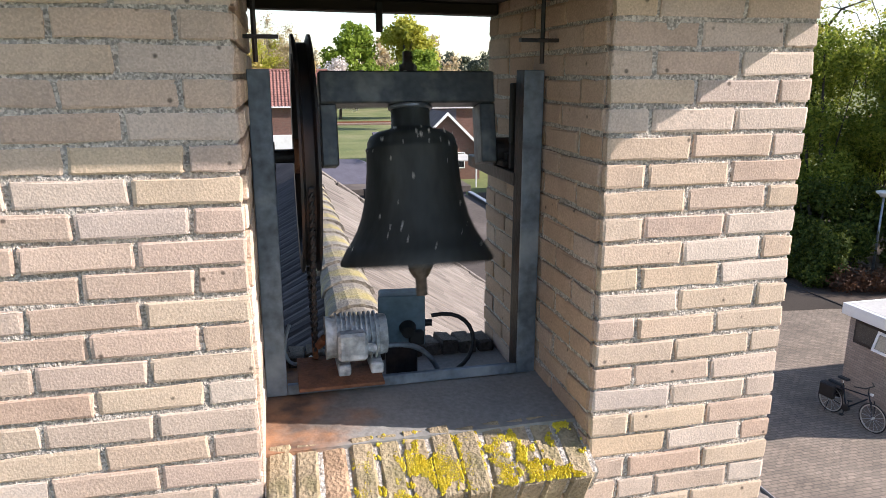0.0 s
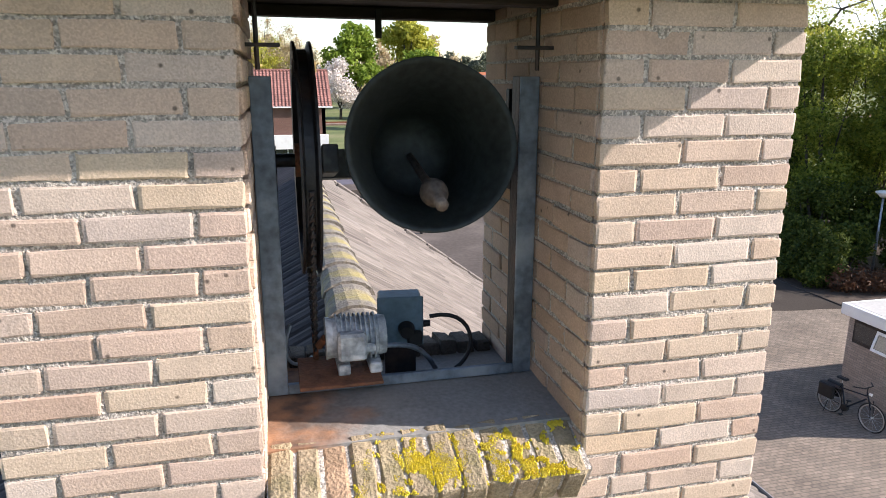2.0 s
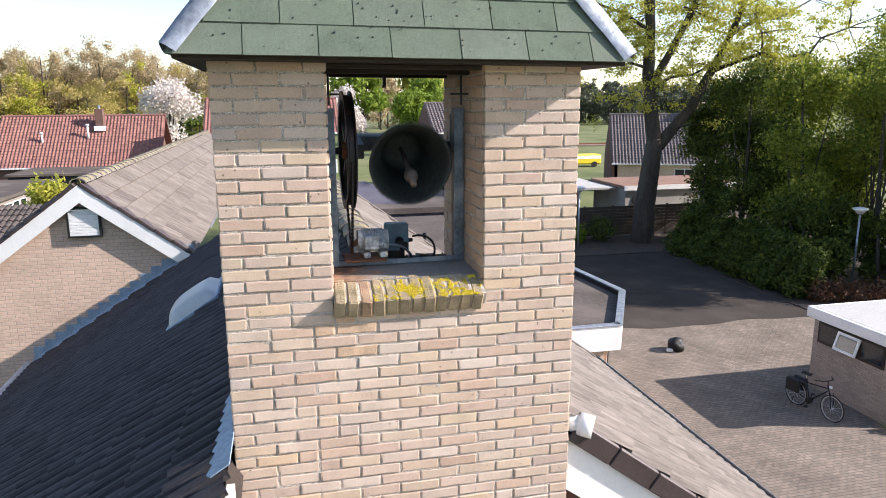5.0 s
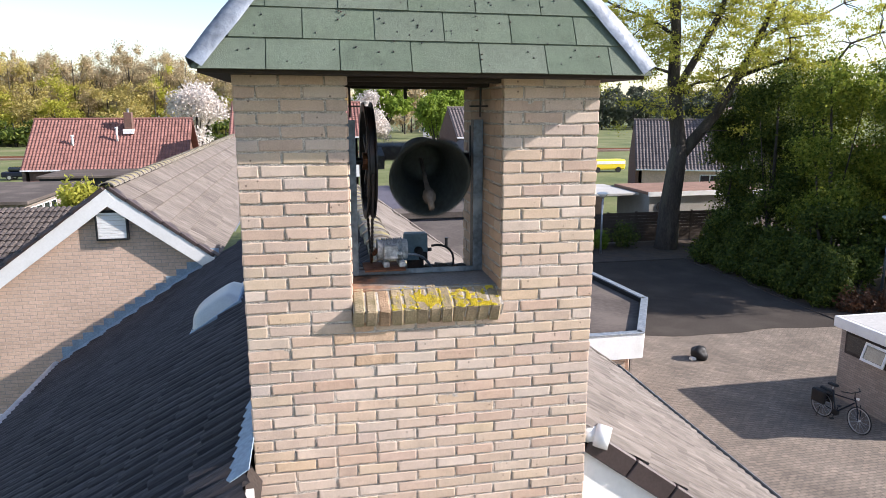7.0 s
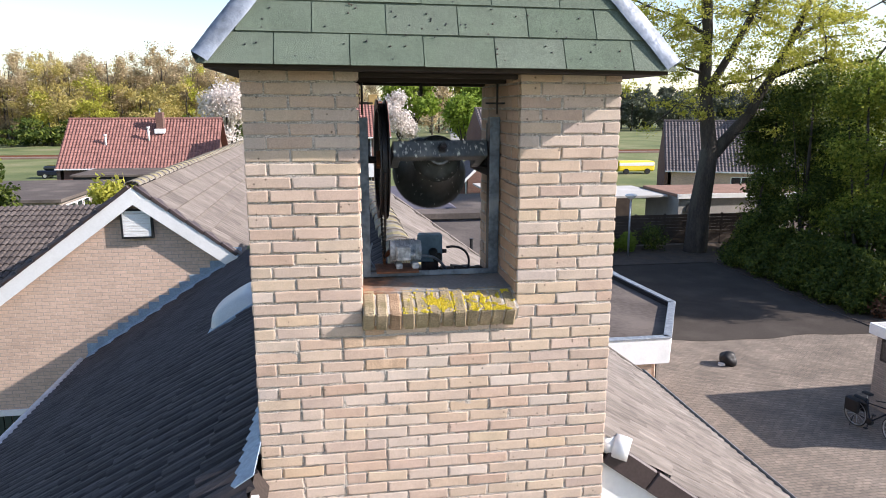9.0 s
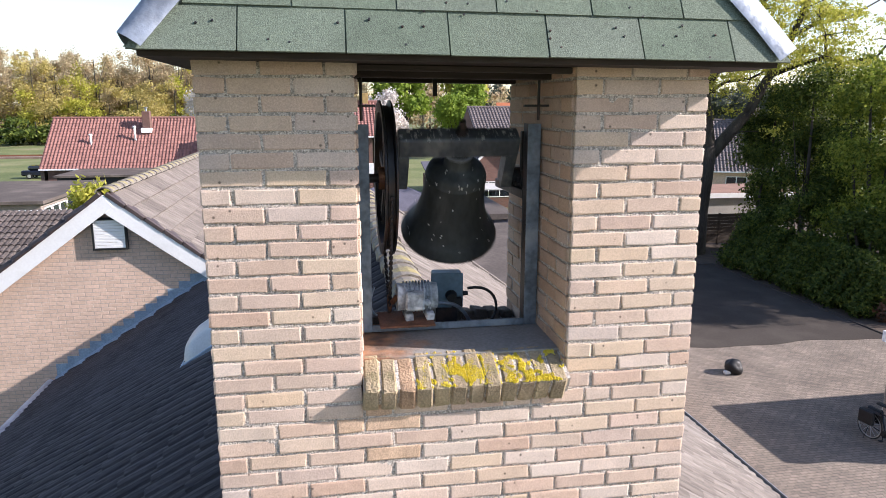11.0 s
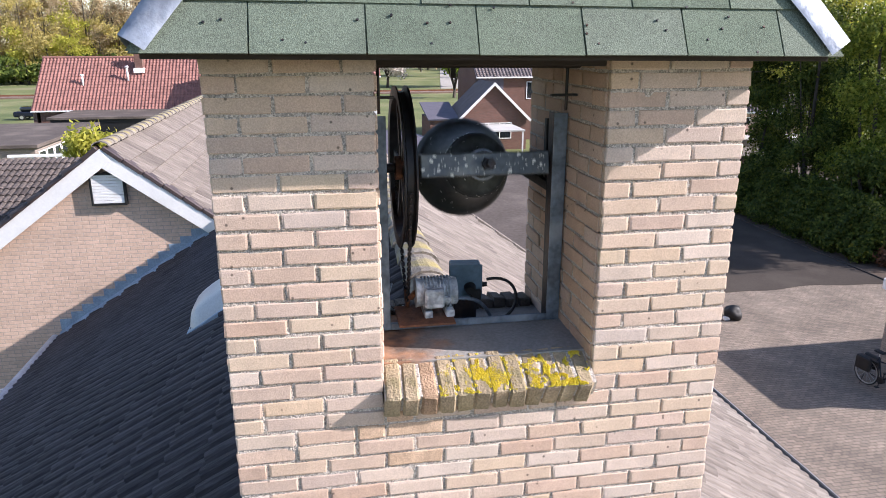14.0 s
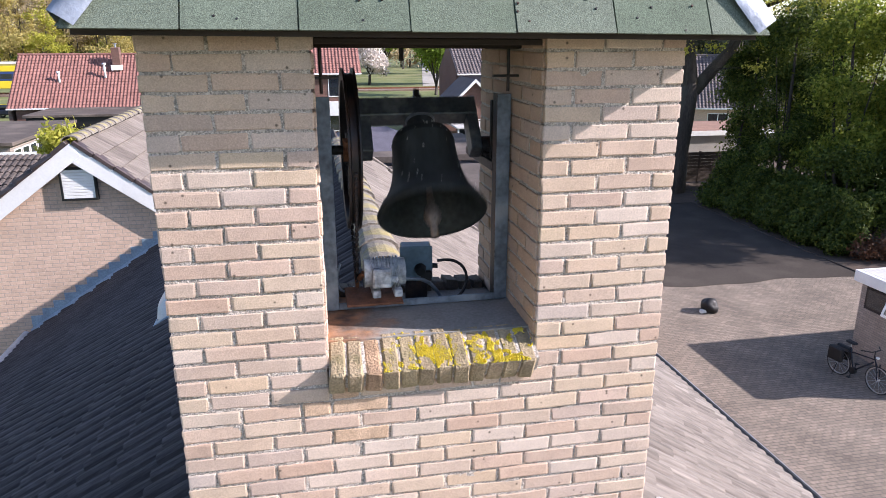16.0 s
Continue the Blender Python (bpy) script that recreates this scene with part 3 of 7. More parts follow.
LONG, SHORT, JOINT = 0.2060, 0.0980, 0.0105
LONGS = [brick_mesh("brick_long", LONG, M["brick"], seed=i) for i in range(9)]
RUSTY = [brick_mesh("brick_long", LONG, M["brick_rusty"], seed=2), brick_mesh("brick_short", SHORT, M["brick_rusty"], seed=11)]
INNER = [brick_mesh("brick_long", LONG, M["brick_reveal_shade"], seed=i) for i in range(20, 24)]
INNER_SHORT = [brick_mesh("brick_short", SHORT, M["brick_reveal_shade"], seed=i) for i in range(24, 28)]
SHORTS = [brick_mesh("brick_short", SHORT, M["brick"], seed=i) for i in range(10, 17)]


def bond(width, rnd, last):
    """A row of long and short bricks that fills a width, its joints away from those of the row below."""
    best = None
    for _ in range(110):
        x, row = 0.0, []
        while width - x > 0.03:
            n = LONG if rnd.random() < 0.62 else SHORT
            if width - x < n + 0.03:
                n = width - x
            row.append((x, n))
            x += n + JOINT
        cost = sum(1 for a, _ in row[1:] for b in last if abs(a - b) < 0.036) + sum(2 for a, n in row if n < 0.05)
        cost += 0.4 * sum(1 for p, q in zip(row, row[1:]) if p[1] < 0.15 and q[1] < 0.15)
        if best is None or cost < best[0]:
            best = (cost, row)
    return best[1]


def lay(parent, x0, x1, z0, z1, seed, face=None, joined=False, sets=None):
    """Lays bricks on a face: courses are counted down from the eaves. face: the pose of the wall's left end at z = 0."""
    rnd = random.Random(seed)
    face = face or pose(0, 0, 0)
    longs, shorts = sets or (LONGS, SHORTS)
    last, bmj = [], B()
    k = 0
    while True:
        z = EAVE - 0.04 - k * COURSE
        k += 1
        if z < z0:
            break
        if z + COURSE > z1 + 0.03:
            continue
        row = bond(x1 - x0, rnd, last)
        last = [a for a, _ in row[1:]]
        for a, n in row:
            mesh = rnd.choice(longs) if n > 0.16 else rnd.choice(shorts)
            full = LONG if n > 0.16 else SHORT
            if parent == wb and abs(x0 + a + n / 2 - 0.06) < 0.10 and z > 6.86 and rnd.random() < 0.8:
                mesh = RUSTY[0] if n > 0.16 else RUSTY[1]
            m = face @ pose(x0 + a + n / 2, -0.009 + rnd.uniform(-0.0025, 0.003), z + rnd.uniform(-0.0018, 0.0018), rnd.uniform(-0.8, 0.8), rnd.uniform(-0.5, 0.5), rnd.uniform(-0.6, 0.6)) @ Matrix.Diagonal((n / full, 1, 1, 1))
            if joined:
                box(bmj, -n / 2, n / 2, 0, 0.1, 0, 0.0515, 0.004, face @ pose(x0 + a + n / 2, -0.009 + rnd.uniform(-0.003, 0.003), z))
            else:
                piece("brick", mesh, m, parent)
    if joined:
        part("brickwork", bmj, M["brick_joined"], parent, kind="stuff")
    else:
        bmj.free()


def mortar_face(parent, x0, x1, z0, z1, face=None):
    """Raked, uneven mortar just behind the brick faces."""
    face = face or pose(0, 0, 0)
    step = 0.0125
    nx, nz = int((x1 - x0) / step) + 1, int((z1 - z0) / step) + 1
    bm = B()
    grid = []
    for j in range(nz + 1):
        grid.append([])
        for i in range(nx + 1):
            x, z = x0 + (x1 - x0) * i / nx, z0 + (z1 - z0) * j / nz
            h = 0.0034 + 0.0045 * noise.noise((x * 60, z * 60, 1.7)) + 0.0025 * noise.noise((x * 9, z * 9, 4.2))
            grid[-1].append(bm.verts.new(face @ Vector((x, -min(0.0052, max(0.0006, h)), z))))
    for r0, r1 in zip(grid, grid[1:]):
        for i in range(nx):
            bm.faces.new((r0[i], r0[i + 1], r1[i + 1], r1[i]))
    part("mortar", bm, M["mortar"], parent, "uneven grey mortar joints", smooth=True)


bm = B()
box(bm, TX0 + 0.004, OX0 - 0.004, 0, DEPTH, SILL_LOW, EAVE)
wl = structure("wall_left_pier", bm, M["mortar"], "buff brick pier of the bell tower with grey joints", "wall")
bm = B()
box(bm, OX1 + 0.004, TX1 - 0.004, 0, DEPTH, SILL_LOW, EAVE)
wr = structure("wall_right_pier", bm, M["mortar"], "buff brick pier of the bell tower with grey joints", "wall")
bm = B()
box(bm, TX0 + 0.004, TX1 - 0.004, 0, DEPTH, 5.6, SILL_LOW - 0.001)
wb = structure("wall_tower_shaft", bm, M["mortar"], "buff brick shaft of the bell tower below its opening", "wall")
bm = B()
box(bm, TX0 + 0.002, TX1 - 0.002, 0.002, DEPTH, 0, 5.599)
structure("wall_tower_foot", bm, M["house_brick"], "buff brick foot of the bell tower", "wall")

# floor of the opening: screed with rust run, and a rough row at the back
bm = B()
slab(bm, [(OX0, 0.075, 7.306), (OX1, 0.075, 7.306), (OX1, 0.43, 7.320), (OX0, 0.43, 7.320)], 0.13)
slab(bm, [(OX0, 0.4305, 7.235), (OX1, 0.4305, 7.235), (OX1, DEPTH, 7.225), (OX0, DEPTH, 7.225)], 0.05)
structure("opening_floor", bm, M["slab"], "grey screed floor of the bell opening, rust-stained", "floor")


def rust_run(m):
    """Orange rust washed over the screed below the motor plate."""
    n, l = m.node_tree.nodes, m.node_tree.links
    bsdf = n["Principled BSDF"]
    old = bsdf.inputs["Base Color"].links[0].from_socket
    co, sep, ns, a1, a2 = n.new("ShaderNodeTexCoord"), n.new("ShaderNodeSeparateXYZ"), n.new("ShaderNodeTexNoise"), n.new("ShaderNodeMath"), n.new("ShaderNodeMath")
    ns.inputs["Scale"].default_value, ns.inputs["Detail"].default_value = 9, 7
    l.new(co.outputs["Object"], sep.inputs[0])
    l.new(co.outputs["Object"], ns.inputs["Vector"])
    a1.operation = a2.operation = "MULTIPLY_ADD"
    l.new(sep.outputs[0], a1.inputs[0])
    a1.inputs[1].default_value, a1.inputs[2].default_value = -3.5, 0.40
    l.new(ns.outputs[0], a2.inputs[0])
    a2.inputs[1].default_value = 1.9
    l.new(a1.outputs[0], a2.inputs[2])
    r = n.new("ShaderNodeMapRange")
    r.inputs["From Min"].default_value, r.inputs["From Max"].default_value, r.inputs["To Max"].default_value = 0.32, 0.95, 0.85
    l.new(a2.outputs[0], r.inputs["Value"])
    mx = n.new("ShaderNodeMix")
    mx.data_type = "RGBA"
    l.new(r.outputs[0], mx.inputs["Factor"])
    l.new(old, mx.inputs["A"])
    two = n.new("ShaderNodeValToRGB")
    e2 = two.color_ramp.elements
    e2[0].position, e2[0].color = 0.38, (0.10, 0.055, 0.035, 1)
    e2[1].position, e2[1].color = 0.62, (0.40, 0.19, 0.09, 1)
    ns2 = n.new("ShaderNodeTexNoise")
    ns2.inputs["Scale"].default_value, ns2.inputs["Detail"].default_value = 13, 6
    l.new(co.outputs["Object"], ns2.inputs["Vector"])
    l.new(ns2.outputs[0], two.inputs[0])
    l.new(two.outputs[0], mx.inputs["B"])
    l.new(mx.outputs["Result"], bsdf.inputs["Base Color"])


rust_run(M["slab"])
rnd = random.Random(17)
rear = thing("rear_sill", (0.4, DEPTH - 0.06, 7.2), "dark rough bricks on edge at the back of the opening", "window sill", kind="structure")
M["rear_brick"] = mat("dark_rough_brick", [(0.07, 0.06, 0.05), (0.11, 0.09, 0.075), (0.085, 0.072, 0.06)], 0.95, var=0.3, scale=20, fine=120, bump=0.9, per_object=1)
for i in range(12):
    bm = B()
    box(bm, -0.0295, 0.0295, -0.062, 0.10, -0.10, 0, 0.007)
    for v in bm.verts:
        v.co += Vector((rnd.uniform(-1, 1), rnd.uniform(-1, 1), rnd.uniform(-1, 1))) * 0.005
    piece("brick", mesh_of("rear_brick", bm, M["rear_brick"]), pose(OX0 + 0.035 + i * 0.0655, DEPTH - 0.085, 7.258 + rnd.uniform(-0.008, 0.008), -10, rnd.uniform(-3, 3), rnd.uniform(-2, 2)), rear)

sill = new("window_sill", mesh_of("window_sill", slab(B(), [(OX0 + 0.004, -0.062, 7.233), (OX1, -0.062, 7.233), (OX1, 0.085, 7.300), (OX0 + 0.004, 0.085, 7.300)], 0.075), M["mortar"]))
PLACE[sill] = Matrix()
tagged(sill, "sloping sill of bricks on edge with moss and yellow lichen", "window sill", kind="structure")
rnd = random.Random(3)
M["sill_rust"] = mat("rusty_sill_brick", [(0.33, 0.22, 0.14), (0.36, 0.245, 0.16)], 0.95, var=0.3, scale=12, fine=110, bump=0.9)
for i in range(12):
    bm = B()
    w = 0.0595
    box(bm, -w / 2, w / 2, -0.104, 0.088, -0.108, 0, 0.008)
    for v in bm.verts:
        v.co += Vector((rnd.uniform(-1, 1), rnd.uniform(-1, 1), rnd.uniform(-1, 1))) * 0.0035
    me = mesh_of("sill_brick", bm, M["sill_rust"] if i == 2 else M["sill"])
    piece("brick", me, pose(OX0 + 0.035 + i * 0.0655, 0.022 + rnd.uniform(-0.006, 0.006), 7.277 + rnd.uniform(-0.004, 0.004), 24, rnd.uniform(-2, 2), rnd.uniform(-1.5, 1.5)), sill)
tilt = pose(0, 0.022, 7.277, 24)
bm = B()
for i in range(26000):
    x, y = rnd.uniform(0.22, 0.81), rnd.uniform(-0.102, 0.085)
    d = noise.noise((x * 15, y * 15, 3.1)) + 0.8 * noise.noise((x * 48, y * 48, 7.7)) - 2.6 * max(0, abs(x - 0.48) - 0.14) + 0.22 - 7 * max(0, y + 0.01)
    joint = abs((x - OX0 - 0.035) / 0.0655 - round((x - OX0 - 0.035) / 0.0655))
    if rnd.random() > 3.2 * d or joint > 0.46:
        continue
    r = rnd.uniform(0.0012, 0.0042)
    c = bm.verts.new(tilt @ Vector((x, y, 0.0025 + rnd.uniform(0, 0.0022))))
    ring = [bm.verts.new(tilt @ Vector((x + r * rnd.uniform(0.5, 1.4) * math.cos(a * 1.257), y + r * rnd.uniform(0.5, 1.4) * math.sin(a * 1.257), -0.003))) for a in range(5)]
    for a in range(5):
        bm.faces.new((c, ring[a], ring[(a + 1) % 5]))
part("lichen", bm, M["lichen"], sill, "bright yellow lichen crust", kind="stuff")

# tower roof: a steep hipped cap of green shingles on dark boards
RX0, RX1, RY0, RY1, RZ = -0.668, 1.520, -0.20, DEPTH + 0.30, 8.425
APEX = Vector(((RX0 + RX1) / 2, (RY0 + RY1) / 2, RZ + 1.48))
roof = thing("tower_roof", (APEX.x, APEX.y, EAVE), "steep hipped tower roof of green bitumen shingles with lead hips", "roof", kind="structure")
corners = [Vector((RX0, RY0, RZ)), Vector((RX1, RY0, RZ)), Vector((RX1, RY1, RZ)), Vector((RX0, RY1, RZ))]
bm = B()
vs = [bm.verts.new(c) for c in corners] + [bm.verts.new(APEX)]
for i in range(4):
    bm.faces.new((vs[i], vs[(i + 1) % 4], vs[4]))
bm.faces.new(vs[3::-1])
part("roof_deck", bm, M["shingle_joined"], roof)
bm = B()
box(bm, RX0 + 0.03, RX1 - 0.03, RY0 + 0.03, RY1 - 0.02, EAVE + 0.002, RZ - 0.004)
part("soffit", bm, M["dark_wood"], roof, "dark boarded underside of the eaves")
bm = B()
for y in (0.25, 0.78):
    box(bm, OX0 + 0.01, OX1 - 0.01, y, y + 0.07, 8.366, EAVE + 0.001, 0.004)
box(bm, OX0 + 0.01, OX1 - 0.01, 0.012, 0.06, 8.380, EAVE + 0.001, 0.003)
part("joist", bm, M["dark_wood"], roof, "dark timber joists over the opening")
up = (APEX - Vector((APEX.x, RY0, RZ)))
slope_len, up = up.length, up.normalized()
nrm = Vector((1, 0, 0)).cross(up)
face = Matrix((( 1, 0, 0, 0), (0, up.y, nrm.y, 0), (0, up.z, nrm.z, 0), (0, 0, 0, 1)))
EXPOSE, TAB = 0.158, 0.328
rnd = random.Random(5)
k = 0
while k * EXPOSE < slope_len - 0.1:
    s0, s1 = k * EXPOSE, min((k + 1) * EXPOSE, slope_len - 0.01)
    x0, x1 = RX0 + (APEX.x - RX0) * s0 / slope_len, RX1 - (RX1 - APEX.x) * s0 / slope_len
    x2, x3 = RX0 + (APEX.x - RX0) * s1 / slope_len, RX1 - (RX1 - APEX.x) * s1 / slope_len
    x = -0.34 + (0.164 if k % 2 else 0.0) - 4 * TAB
    while x < x1:
        a, b = max(x + 0.002, x0 + 0.01), min(x + TAB - 0.003, x1 - 0.01)
        if b - a > 0.02:
            ta, tb = max(a, x2 + 0.005), min(b, x3 - 0.005)
            if tb > ta:
                lift = 0.011 + rnd.uniform(0, 0.003)
                bm = B()
                lo = [(a, s0 - 0.012, lift), (b, s0 - 0.012, lift + rnd.uniform(-0.002, 0.002)), (tb, s1 + 0.02, 0.004), (ta, s1 + 0.02, 0.004)]
                slab(bm, [Vector((0, RY0, RZ)) + face.to_3x3() @ Vector(p) for p in lo], 0.006)
                part("shingle", bm, M["shingle"], roof)
        x += TAB
    k += 1
# nail heads of the shingles
bm = B()
for i in range(130):
    x, s = rnd.uniform(RX0 + 0.1, RX1 - 0.1), rnd.uniform(0.0, 0.6)
    p = Vector((0, RY0, RZ)) + face.to_3x3() @ Vector((x, s, 0.010))
    if abs(x - APEX.x) < 1.0 - 0.7 * s:
        tube(bm, p, p + nrm * 0.004, 0.0045, 0.0035, 6)
part("nail_heads", bm, M["dark_steel"], roof, kind="stuff")
for i, c in enumerate(corners):
    bm = B()
    d = (APEX - c).normalized()
    n1 = (Vector((APEX.x, APEX.y, 0)) - Vector((c.x, c.y, 0))).normalized()
    side = d.cross(Vector((0, 0, 1))).normalized()
    out = side.cross(d).normalized()
    out = out if out.dot(-n1) > 0 or out.z > 0 else -out
    rows, N = [], 14
    rnd2 = random.Random(i)
    for k in range(N + 1):
        p = c + d * 0.022 + d * ((APEX - c).length + 0.02) * k / N
        ring = []
        for a in range(7):
            ang = math.pi * (a / 6 - 0.5)
            w = 0.056 * math.sin(ang)
            ring.append(bm.verts.new(p + side * w + out * (0.020 * math.cos(ang) * 1.3 - 0.040 * abs(math.sin(ang)) + 0.014 + rnd2.uniform(-0.004, 0.004))))
        rows.append(ring)
    for r0, r1 in zip(rows, rows[1:]):
        for a in range(6):
            bm.faces.new((r0[a], r0[a + 1], r1[a + 1], r1[a]))
    part("hip_lead", bm, M["lead"], roof, "crumpled lead strip over the hip", smooth=True)

# the cap has settled a little to one side
roof.matrix_basis = PLACE[roof] @ pose(0, 0, -0.006, 0, 0.5, 0)

# ---- tiled roofs ----
RIDGE_X, RIDGE_Z, SL, SR = 0.41, 7.11, 0.651, 0.734
WAVE = [0.0, 0.038, 0.052, 0.052, 0.040, 0.0, 0.038, 0.052, 0.052, 0.040, 0.0]
TW, TE = 0.30, 0.335


def tile_geometry(wave):
    vs, fs = [], []
    for i, h in enumerate(wave):
        u = TW * i / (len(wave) - 1)
        vs += [(u, -0.02, h), (u, -0.02, h + 0.036), (u, TE + 0.01, h + 0.002)]
    for i in range(len(wave) - 1):
        a = 3 * i
        fs += [(a, a + 3, a + 4, a + 1), (a + 1, a + 4, a + 5, a + 2)]
    return vs, fs


def tile_roof(name, parent, pair, foot, U, V, nu, nv, near=None, label="", skip=None, wave=None):
    """Tiles from the foot of a slope up: those for which near(i, j) holds are pieces, the rest one mesh."""
    U, V = Vector(U).normalized(), Vector(V).normalized()
    Nn = U.cross(V)
    R = Matrix((U, V, Nn)).transposed().to_4x4()
    vs, fs = tile_geometry(wave or WAVE)
    tm = bpy.data.meshes.new("tile")
    tm.from_pydata(vs, [], fs)
    tm.materials.append(pair[0])
    base = np.array(vs)
    rot = np.array(R.to_3x3())
    allv, allf, rnd = [], [], random.Random(len(name) + nu)
    for j in range(nv):
        for i in range(nu):
            p = Vector(foot) + U * (i * TW) + V * (j * TE) + Nn * rnd.uniform(-0.003, 0.003)
            if skip and skip(p):
                continue
            if near and near(i, j):
                piece("tile", tm, Matrix.Translation(p) @ R @ pose(0, 0, 0, rnd.uniform(-0.5, 0.5), rnd.uniform(-0.6, 0.6), 0), parent)
            else:
                o = len(allv) * len(vs)
                allv.append(base @ rot.T + np.array(p))
                allf += [tuple(q + o for q in f) for f in fs]
    if allv:
        me = bpy.data.meshes.new(name)
        inv = PLACE[parent].inverted()
        pts = np.concatenate(allv) + np.array(inv.translation)
        me.from_pydata(pts.tolist(), [], allf)
        me.materials.append(pair[1])
        ob = new(name, me)
        ob.parent = parent
        tagged(ob, label, kind="stuff")


def ridge_tiles(parent, x, z, y0, y1, material, n_near=60):
    bm = B()
    seg = 7
    a0, b0 = [], []
    for i in range(seg + 1):
        ang = math.pi * (i / seg)
        a0.append(bm.verts.new((0.130 * math.cos(ang), 0, 0.085 * math.sin(ang))))
        b0.append(bm.verts.new((0.112 * math.cos(ang), 0.40, 0.07 * math.sin(ang))))
    for i in range(seg):
        bm.faces.new((a0[i], b0[i], b0[i + 1], a0[i + 1]))
    low = [bm.verts.new((v.co.x * 0.86, v.co.y, v.co.z * 0.8)) for v in a0]
    for i in range(seg):
        bm.faces.new((a0[i], a0[i + 1], low[i + 1], low[i]))
    me = mesh_of("ridge_tile", bm, material)
    k, y = 0, y0
    while y < y1:
        piece("ridge_tile", me, pose(x + random.uniform(-0.006, 0.006), y, z, 0, random.uniform(-2, 2), random.uniform(-1, 1)), parent)
        y += 0.375
        k += 1


church_roof = thing("church_roof", (RIDGE_X, 5, 4), "long tiled church roof, dark and weathered, with mossy ridge tiles", "roof", kind="structure")
LEFT_X, RIGHT_X, BACK, CHURCH_END = -4.45, 4.70, 30.0, 6.85
LZ, RZR = RIDGE_Z - SL * (RIDGE_X - LEFT_X), RIDGE_Z - SR * (RIGHT_X - RIDGE_X)
VALLEY_X = -1.80
bm = B()
slab(bm, [(LEFT_X, -7, LZ - 0.07), (TX0 - 0.03, -7, RIDGE_Z - SL * (RIDGE_X - TX0 + 0.03) - 0.07), (TX0 - 0.03, 1.01, RIDGE_Z - SL * (RIDGE_X - TX0 + 0.03) - 0.07), (RIDGE_X, 1.01, RIDGE_Z - 0.07), (RIDGE_X, 8.9, RIDGE_Z - 0.07), (LEFT_X, 8.9, LZ - 0.07)], 0.12)
slab(bm, [(TX1 + 0.02, 0.05, RIDGE_Z - SR * (TX1 + 0.02 - RIDGE_X) - 0.02), (RIGHT_X, 0.05, RZR - 0.02), (RIGHT_X, CHURCH_END, RZR - 0.02), (RIDGE_X, CHURCH_END, RIDGE_Z - 0.02), (RIDGE_X, 1.01, RIDGE_Z - 0.02), (TX1 + 0.02, 1.01, RIDGE_Z - SR * (TX1 + 0.02 - RIDGE_X) - 0.02)], 0.12)
bmesh.ops.recalc_face_normals(bm, faces=bm.faces)
part("roof_deck", bm, M["dark_wood"], church_roof)
def left_near(i, j):
    x = LEFT_X + j * TE * 0.838
    y = 8.88 - i * TW
    return -0.5 < y < 4.6 and -3.4 < x < -0.5
tile_roof("roof_tiling", church_roof, (M["tile_shade"], M["tile_shade_joined"]), (LEFT_X, 8.88, LZ - 0.05), (0, -1, 0), (1, 0, SL), 53, 17, left_near, "concrete tiles with the slope's shade in their colour", lambda p: p.y < 1.3 and p.x > TX0 - 0.26)
def right_near(i, j):
    x = RIGHT_X - j * TE * 0.806
    return 0.9 < x < 4.4 and (i < 14 or x < 2.6)
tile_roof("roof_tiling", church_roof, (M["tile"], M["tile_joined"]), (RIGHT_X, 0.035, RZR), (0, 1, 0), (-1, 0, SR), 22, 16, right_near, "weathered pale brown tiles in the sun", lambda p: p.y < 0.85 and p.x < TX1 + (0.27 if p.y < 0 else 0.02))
ridge_tiles(church_roof, RIDGE_X - 0.02, RIDGE_Z + 0.025, 1.02, CHURCH_END - 0.3, M["ridge"])

# verge, barge board and gutters of the church roof
bm = B()
L = math.hypot(1, SR)
d, nn = Vector((1, 0, -SR)).normalized(), Vector((SR, 0, 1)).normalized()
p0 = Vector((1.34, 0.025, RIDGE_Z - SR * (1.34 - RIDGE_X) - 0.045))
for k in range(11):
    b2 = B()
    a = p0 + d * (0.05 + k * 0.335)
    R = Matrix((d, Vector((0, 1, 0)), nn)).transposed().to_4x4()
    box(b2, 0, 0.325, -0.01, 0.125, 0.01, 0.055, 0.008, Matrix.Translation(a) @ R)
    box(b2, 0, 0.325, -0.016, 0.012, -0.075, 0.05, 0.006, Matrix.Translation(a) @ R)
    part("verge_tile", b2, M["tile_brown"], church_roof, "dark brown verge tile")
bm.free()
bm = B()
R = Matrix((d, Vector((0, 1, 0)), nn)).transposed().to_4x4()
slab(bm, [(1.345, p0.y + 0.02, p0.z - 0.42), (4.6, p0.y + 0.02, p0.z - 0.42 - SR * 3.255), (4.6, p0.y + 0.02, p0.z - 0.09 - SR * 3.255), (1.345, p0.y + 0.02, p0.z - 0.09)], 0.03)
part("barge_board", bm, M["white"], church_roof, "white barge board")
bm = B()
tube(bm, (RIGHT_X + 0.10, -0.1, RZR - 0.02), (RIGHT_X + 0.10, CHURCH_END, RZR - 0.03), 0.075, 0.075, 12)
part("gutter", bm, M["black"], church_roof, "black eaves gutter")
bm = B()
box(bm, RIGHT_X + 0.166, RIGHT_X + 0.178, -0.1, CHURCH_END, RZR - 0.03, RZR + 0.01)
part("gutter_lip", bm, M["chrome"], church_roof, "bright metal lip of the gutter")
bm = B()
tube(bm, (LEFT_X - 0.085, -7, LZ - 0.02), (LEFT_X - 0.085, 8.86, LZ - 0.02), 0.065, 0.065, 10)
part("gutter", bm, M["zinc"], church_roof, "grey zinc gutter")
bm = B()
